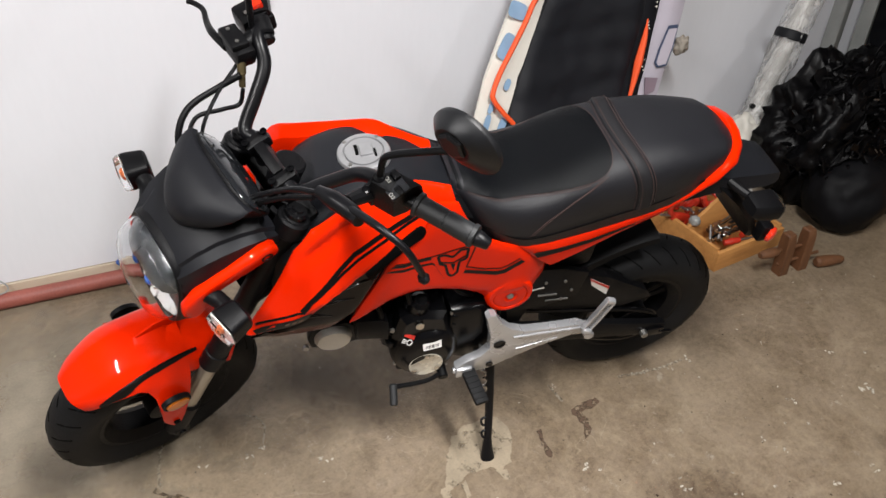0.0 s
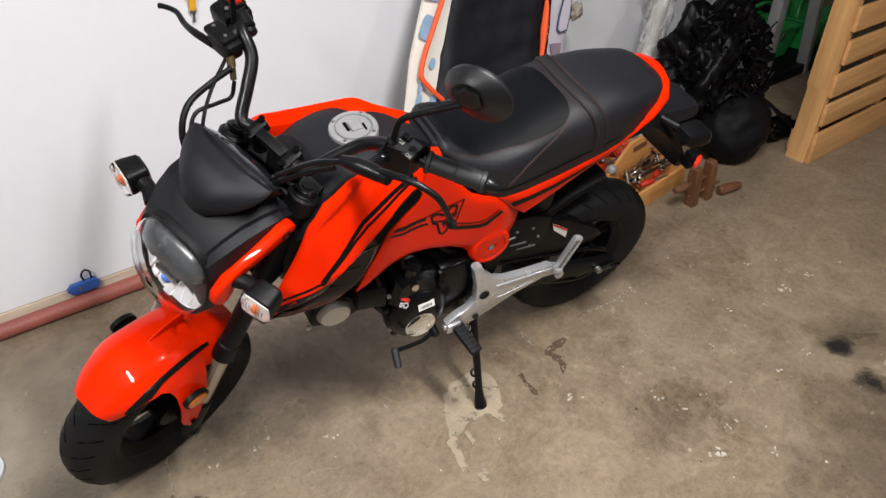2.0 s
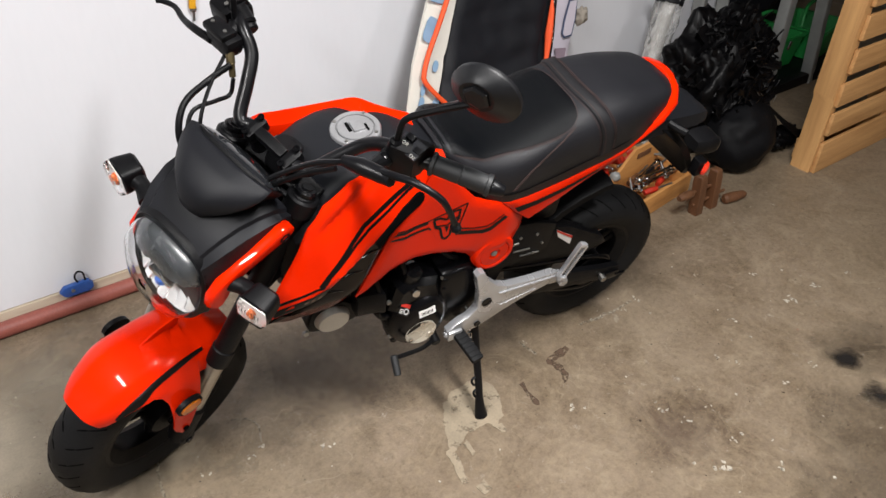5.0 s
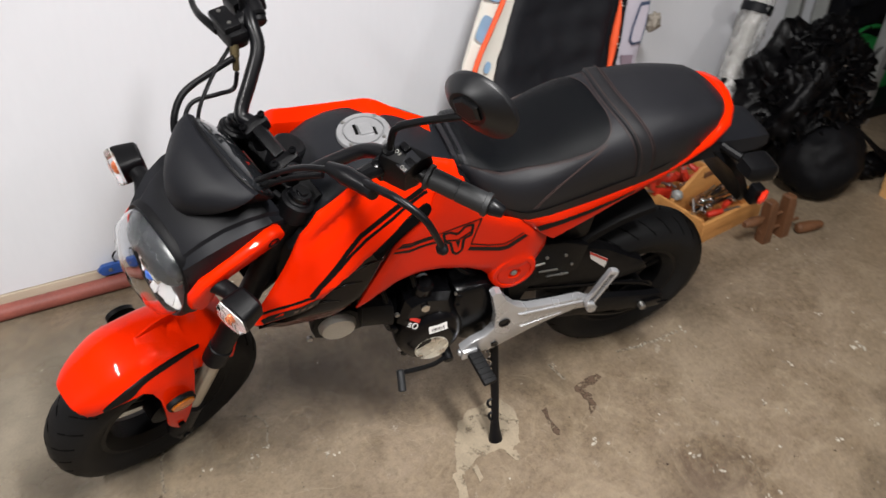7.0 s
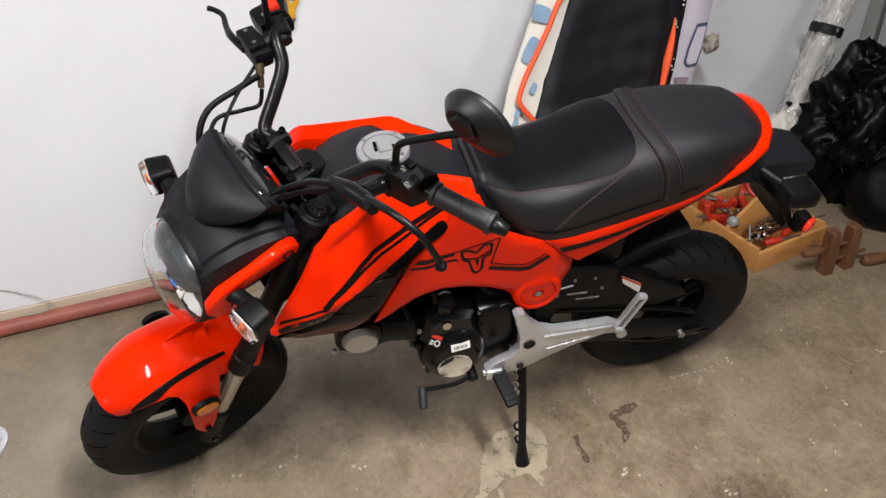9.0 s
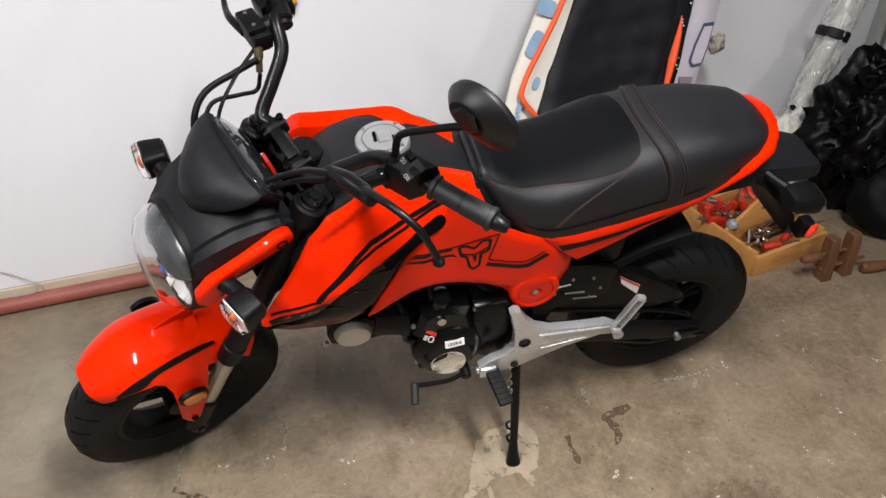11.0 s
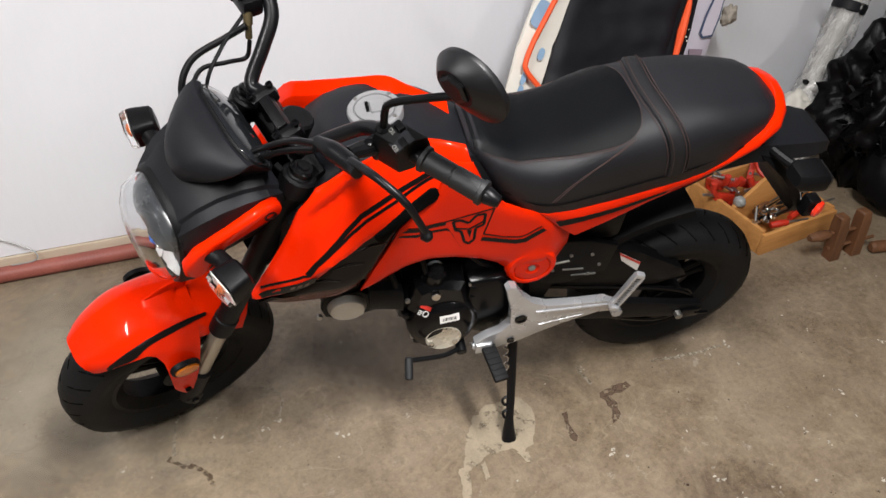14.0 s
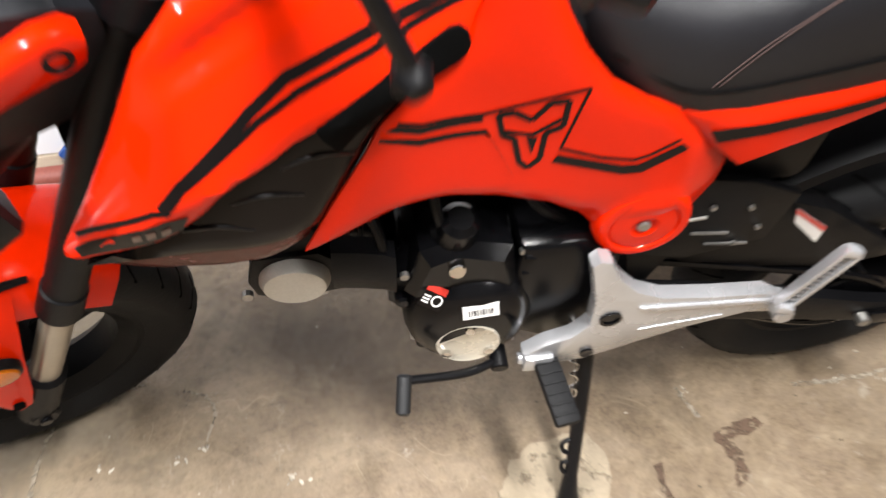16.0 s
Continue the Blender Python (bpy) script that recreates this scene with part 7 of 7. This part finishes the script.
part("grip_slot", bar((0.04, -0.0365, 0.150), (0.09, 0.004, 0.022), 0.001), OLDWOOD, box)


def tool(name, label, category, pts, r, material, tip=None, tip_r=0.005, tip_m=STEEL):
    t = root(name, Matrix.Identity(4), label, category, "tools in the tool box")
    part("handle", tube(pts, r, 10, 4), material, t)
    if tip:
        part("shaft", tube(tip, tip_r, 8, 3), tip_m, t)
    return t


for i, (x, y, z, dx, dy, m, l) in enumerate(((1.12, 0.49, 0.075, 0.07, 0.01, BLACK, "black"), (1.16, 0.465, 0.07, 0.06, -0.01, REDPL, "red"), (1.24, 0.47, 0.08, 0.06, 0.02, REDPL, "red"), (1.30, 0.50, 0.08, 0.07, 0.0, OLDWOOD, "brown wooden"),
                                             (1.14, 0.53, 0.085, 0.07, 0.02, OLDWOOD, "brown wooden"), (1.22, 0.54, 0.09, 0.08, 0.01, GREYBLACK, "dark"))):
    tool("screwdriver", l + " handled screwdriver lying in the tool box", "screwdriver", [(x, y, z), (x + dx * 0.5, y + dy * 0.5, z + 0.004), (x + dx, y + dy, z + 0.006)], [0.010, 0.013, 0.010], m, [(x + dx, y + dy, z + 0.006), (x + dx * 2.2, y + dy * 2.2, z + 0.012)], 0.004)
for i, (x, y, z, dx, dy) in enumerate(((1.15, 0.50, 0.098, 0.15, 0.02), (1.18, 0.52, 0.105, 0.15, 0.04), (1.10, 0.475, 0.09, 0.05, 0.06), (1.13, 0.468, 0.09, 0.05, 0.05), (1.20, 0.500, 0.110, 0.13, -0.01), (1.17, 0.475, 0.100, 0.16, 0.01), (1.28, 0.470, 0.105, 0.05, 0.07))):
    t = root("wrench", Matrix.Identity(4), "bright steel wrench lying across the tool box", "wrench", "tools in the tool box")
    part("shaft", tube([(x, y, z), (x + dx, y + dy, z + 0.01)], 0.006, 8, 2), CHROME, t)
    part("jaw", lathe([(0.006, -0.004), (0.014, -0.004), (0.014, 0.004), (0.006, 0.004)], (x, y, z), (0.1, 0, 1), 14, True), CHROME, t)
    part("jaw", lathe([(0.005, -0.004), (0.011, -0.004), (0.011, 0.004), (0.005, 0.004)], (x + dx, y + dy, z + 0.01), (0.1, 0, 1), 14, True), CHROME, t)
for i, (x, y, z) in enumerate(((1.10, 0.64, 0.085), (1.15, 0.70, 0.10), (1.21, 0.67, 0.10), (1.27, 0.72, 0.11), (1.33, 0.66, 0.10), (1.24, 0.62, 0.115), (1.12, 0.72, 0.09))):
    t = root("clamp", Matrix.Identity(4), "red bar clamp piled in the tool box", "clamp", "clamps in the tool box")
    ang = i * 1.3
    part("body", xf(join(bar((0, 0, 0), (0.085, 0.022, 0.030), 0.009), bar((0.035, 0, -0.02), (0.022, 0.020, 0.05), 0.007), tube([(-0.03, 0, 0), (-0.06, 0, 0.02), (-0.075, 0, 0.05)], 0.011, 8)), Matrix.Translation((x, y, z)) @ pose(0, 0, 0, 20 * math.sin(i), 15 * math.cos(i), math.degrees(ang))), REDPL, t)
    part("bar", xf(rod((-0.10, 0, 0.004), (0.12, 0, 0.004), 0.005), Matrix.Translation((x, y, z)) @ pose(0, 0, 0, 20 * math.sin(i), 15 * math.cos(i), math.degrees(ang))), STEEL, t)
solo("plastic_ball", lump((1.11, 0.575, 0.105), 0.020, 2.0, sub=3, amp=0.2), GALV, "crumpled grey-white plastic knob in the tool box", "knob")


# wooden hand-screw clamp standing on its jaws
hs = root("hand_screw", pose(1.352, 0.325, 0), "old brown wooden hand-screw clamp standing on end", "clamp")
for x in (-0.045, 0.045):
    part("jaw", loft([[(x + 0.020 * c * k + tx, 0.020 * d * k, z) for c, d in ((1, 0.9), (0.9, 1), (-0.9, 1), (-1, 0.9), (-1, -0.9), (-0.9, -1), (0.9, -1), (1, -0.9))]
                      for z, k, tx in ((0.0, 0.98, 0.004), (0.004, 1.0, 0.004), (0.14, 1.0, -0.012), (0.172, 0.85, -0.018), (0.176, 0.7, -0.018))]), OLDWOOD, hs)
part("spindle", rod((-0.16, 0.0, 0.110), (0.07, 0.0, 0.105), 0.006), OLDWOOD, hs)
part("spindle", rod((-0.07, 0.0, 0.045), (0.12, 0.0, 0.050), 0.006), OLDWOOD, hs)
part("handle", lathe([(0.008, 0), (0.015, 0.01), (0.018, 0.04), (0.014, 0.075), (0.010, 0.085)], (-0.085, 0, 0.107), (-1, 0, 0.02), 16), OLDWOOD, hs)
solo("wooden_dowel", lathe([(0.012, 0), (0.020, 0.008), (0.021, 0.05), (0.016, 0.10), (0.010, 0.112), (0.001, 0.113)], (1.455, 0.305, 0.021), (1, -0.18, 0), 18), OLDWOOD, "loose turned brown wooden dowel lying on the concrete", "dowel")


# pallet standing on edge
pal = root("pallet", pose(1.965, 0.235, 0, 0, 0, 0), "light pine pallet standing upright on its edge", "pallet")
for i in range(3):
    x = 0.022 + 0.50 * i
    part("stringer", slab([(x - 0.02, 0.0), (x + 0.02, 0.0), (x + 0.02, 1.05), (x - 0.036, 1.05), (x - 0.036, 0.345), (x - 0.020, 0.315)] if i == 0 else [(x - 0.02, 0.0), (x + 0.02, 0.0), (x + 0.02, 1.05), (x - 0.02, 1.05)], 0.018, 0.105, 0.004), PINEV, pal)
for i in range(8):
    w = 0.140 if i == 0 else 0.096
    z = 0.070 if i == 0 else 0.222 + 0.134 * (i - 1)
    part("deck_board", bar((0.545, 0.009 - 0.002 * (i % 2), z), (1.06 + 0.006 * (i % 3), 0.017, w), 0.003, pose(0, 0, 0, 0, 0.4 * math.sin(i * 2.3), 0)), PINE, pal)
for i in range(4):
    part("back_board", bar((0.555, 0.114, 0.07 + 0.32 * i), (1.06, 0.016, 0.09), 0.003), PINE, pal)

# steel posts and shelving in the alcove
for i, (x, y, lean) in enumerate(((2.50, 0.82, 4), (2.86, 0.80, -6), (2.12, 1.02, 3), (2.28, 1.00, 2))):
    bm = join(bar((0, 0, 0.9), (0.055, 0.006, 1.8), 0.001), bar((-0.0275, 0.025, 0.9), (0.006, 0.05, 1.8), 0.001), bar((0.0275, 0.025, 0.9), (0.006, 0.05, 1.8), 0.001))
    solo("steel_post", xf(bm, Matrix.Translation((x, y, 0.002)) @ pose(0, 0, 0, -3, lean, 10 * i)), GALV, "grey steel channel post leaning upright", "post", "steel posts")
for i, (x, y) in enumerate(((2.72, 1.05), (3.10, 1.02))):
    bk = root("basket", pose(x, y, 0.06, 0, 0, 12 * i), "green plastic basket in the dark alcove", "basket", "green baskets")
    part("shell", loft([[(sx * w, sy * w * 0.8, z) for sx, sy in ((1, 0.9), (0.9, 1), (-0.9, 1), (-1, 0.9), (-1, -0.9), (-0.9, -1), (0.9, -1), (1, -0.9))] for z, w in ((0.0, 0.14), (0.15, 0.165), (0.155, 0.175), (0.165, 0.175), (0.165, 0.16), (0.02, 0.13))]), GREEN, bk)
    part("handle", tube([(-0.15, 0, 0.16), (-0.08, 0.02, 0.25), (0.08, 0.02, 0.25), (0.15, 0, 0.16)], 0.010, 8), GREEN, bk)
# low black block added for the dark band below the baskets
solo("low_black_block", bar((2.85, 1.05, 0.028), (0.75, 0.5, 0.056), 0.01), BLACK, "low black block under the green baskets", "tray")
solo("black_tarp", lump((3.2, 1.6, 0.45), 0.45, 4.0, (1.4, 0.7, 1.1), 5, 0.3, 2.0), DARKFAB, "black tarpaulin bundle at the back of the alcove", "tarpaulin")
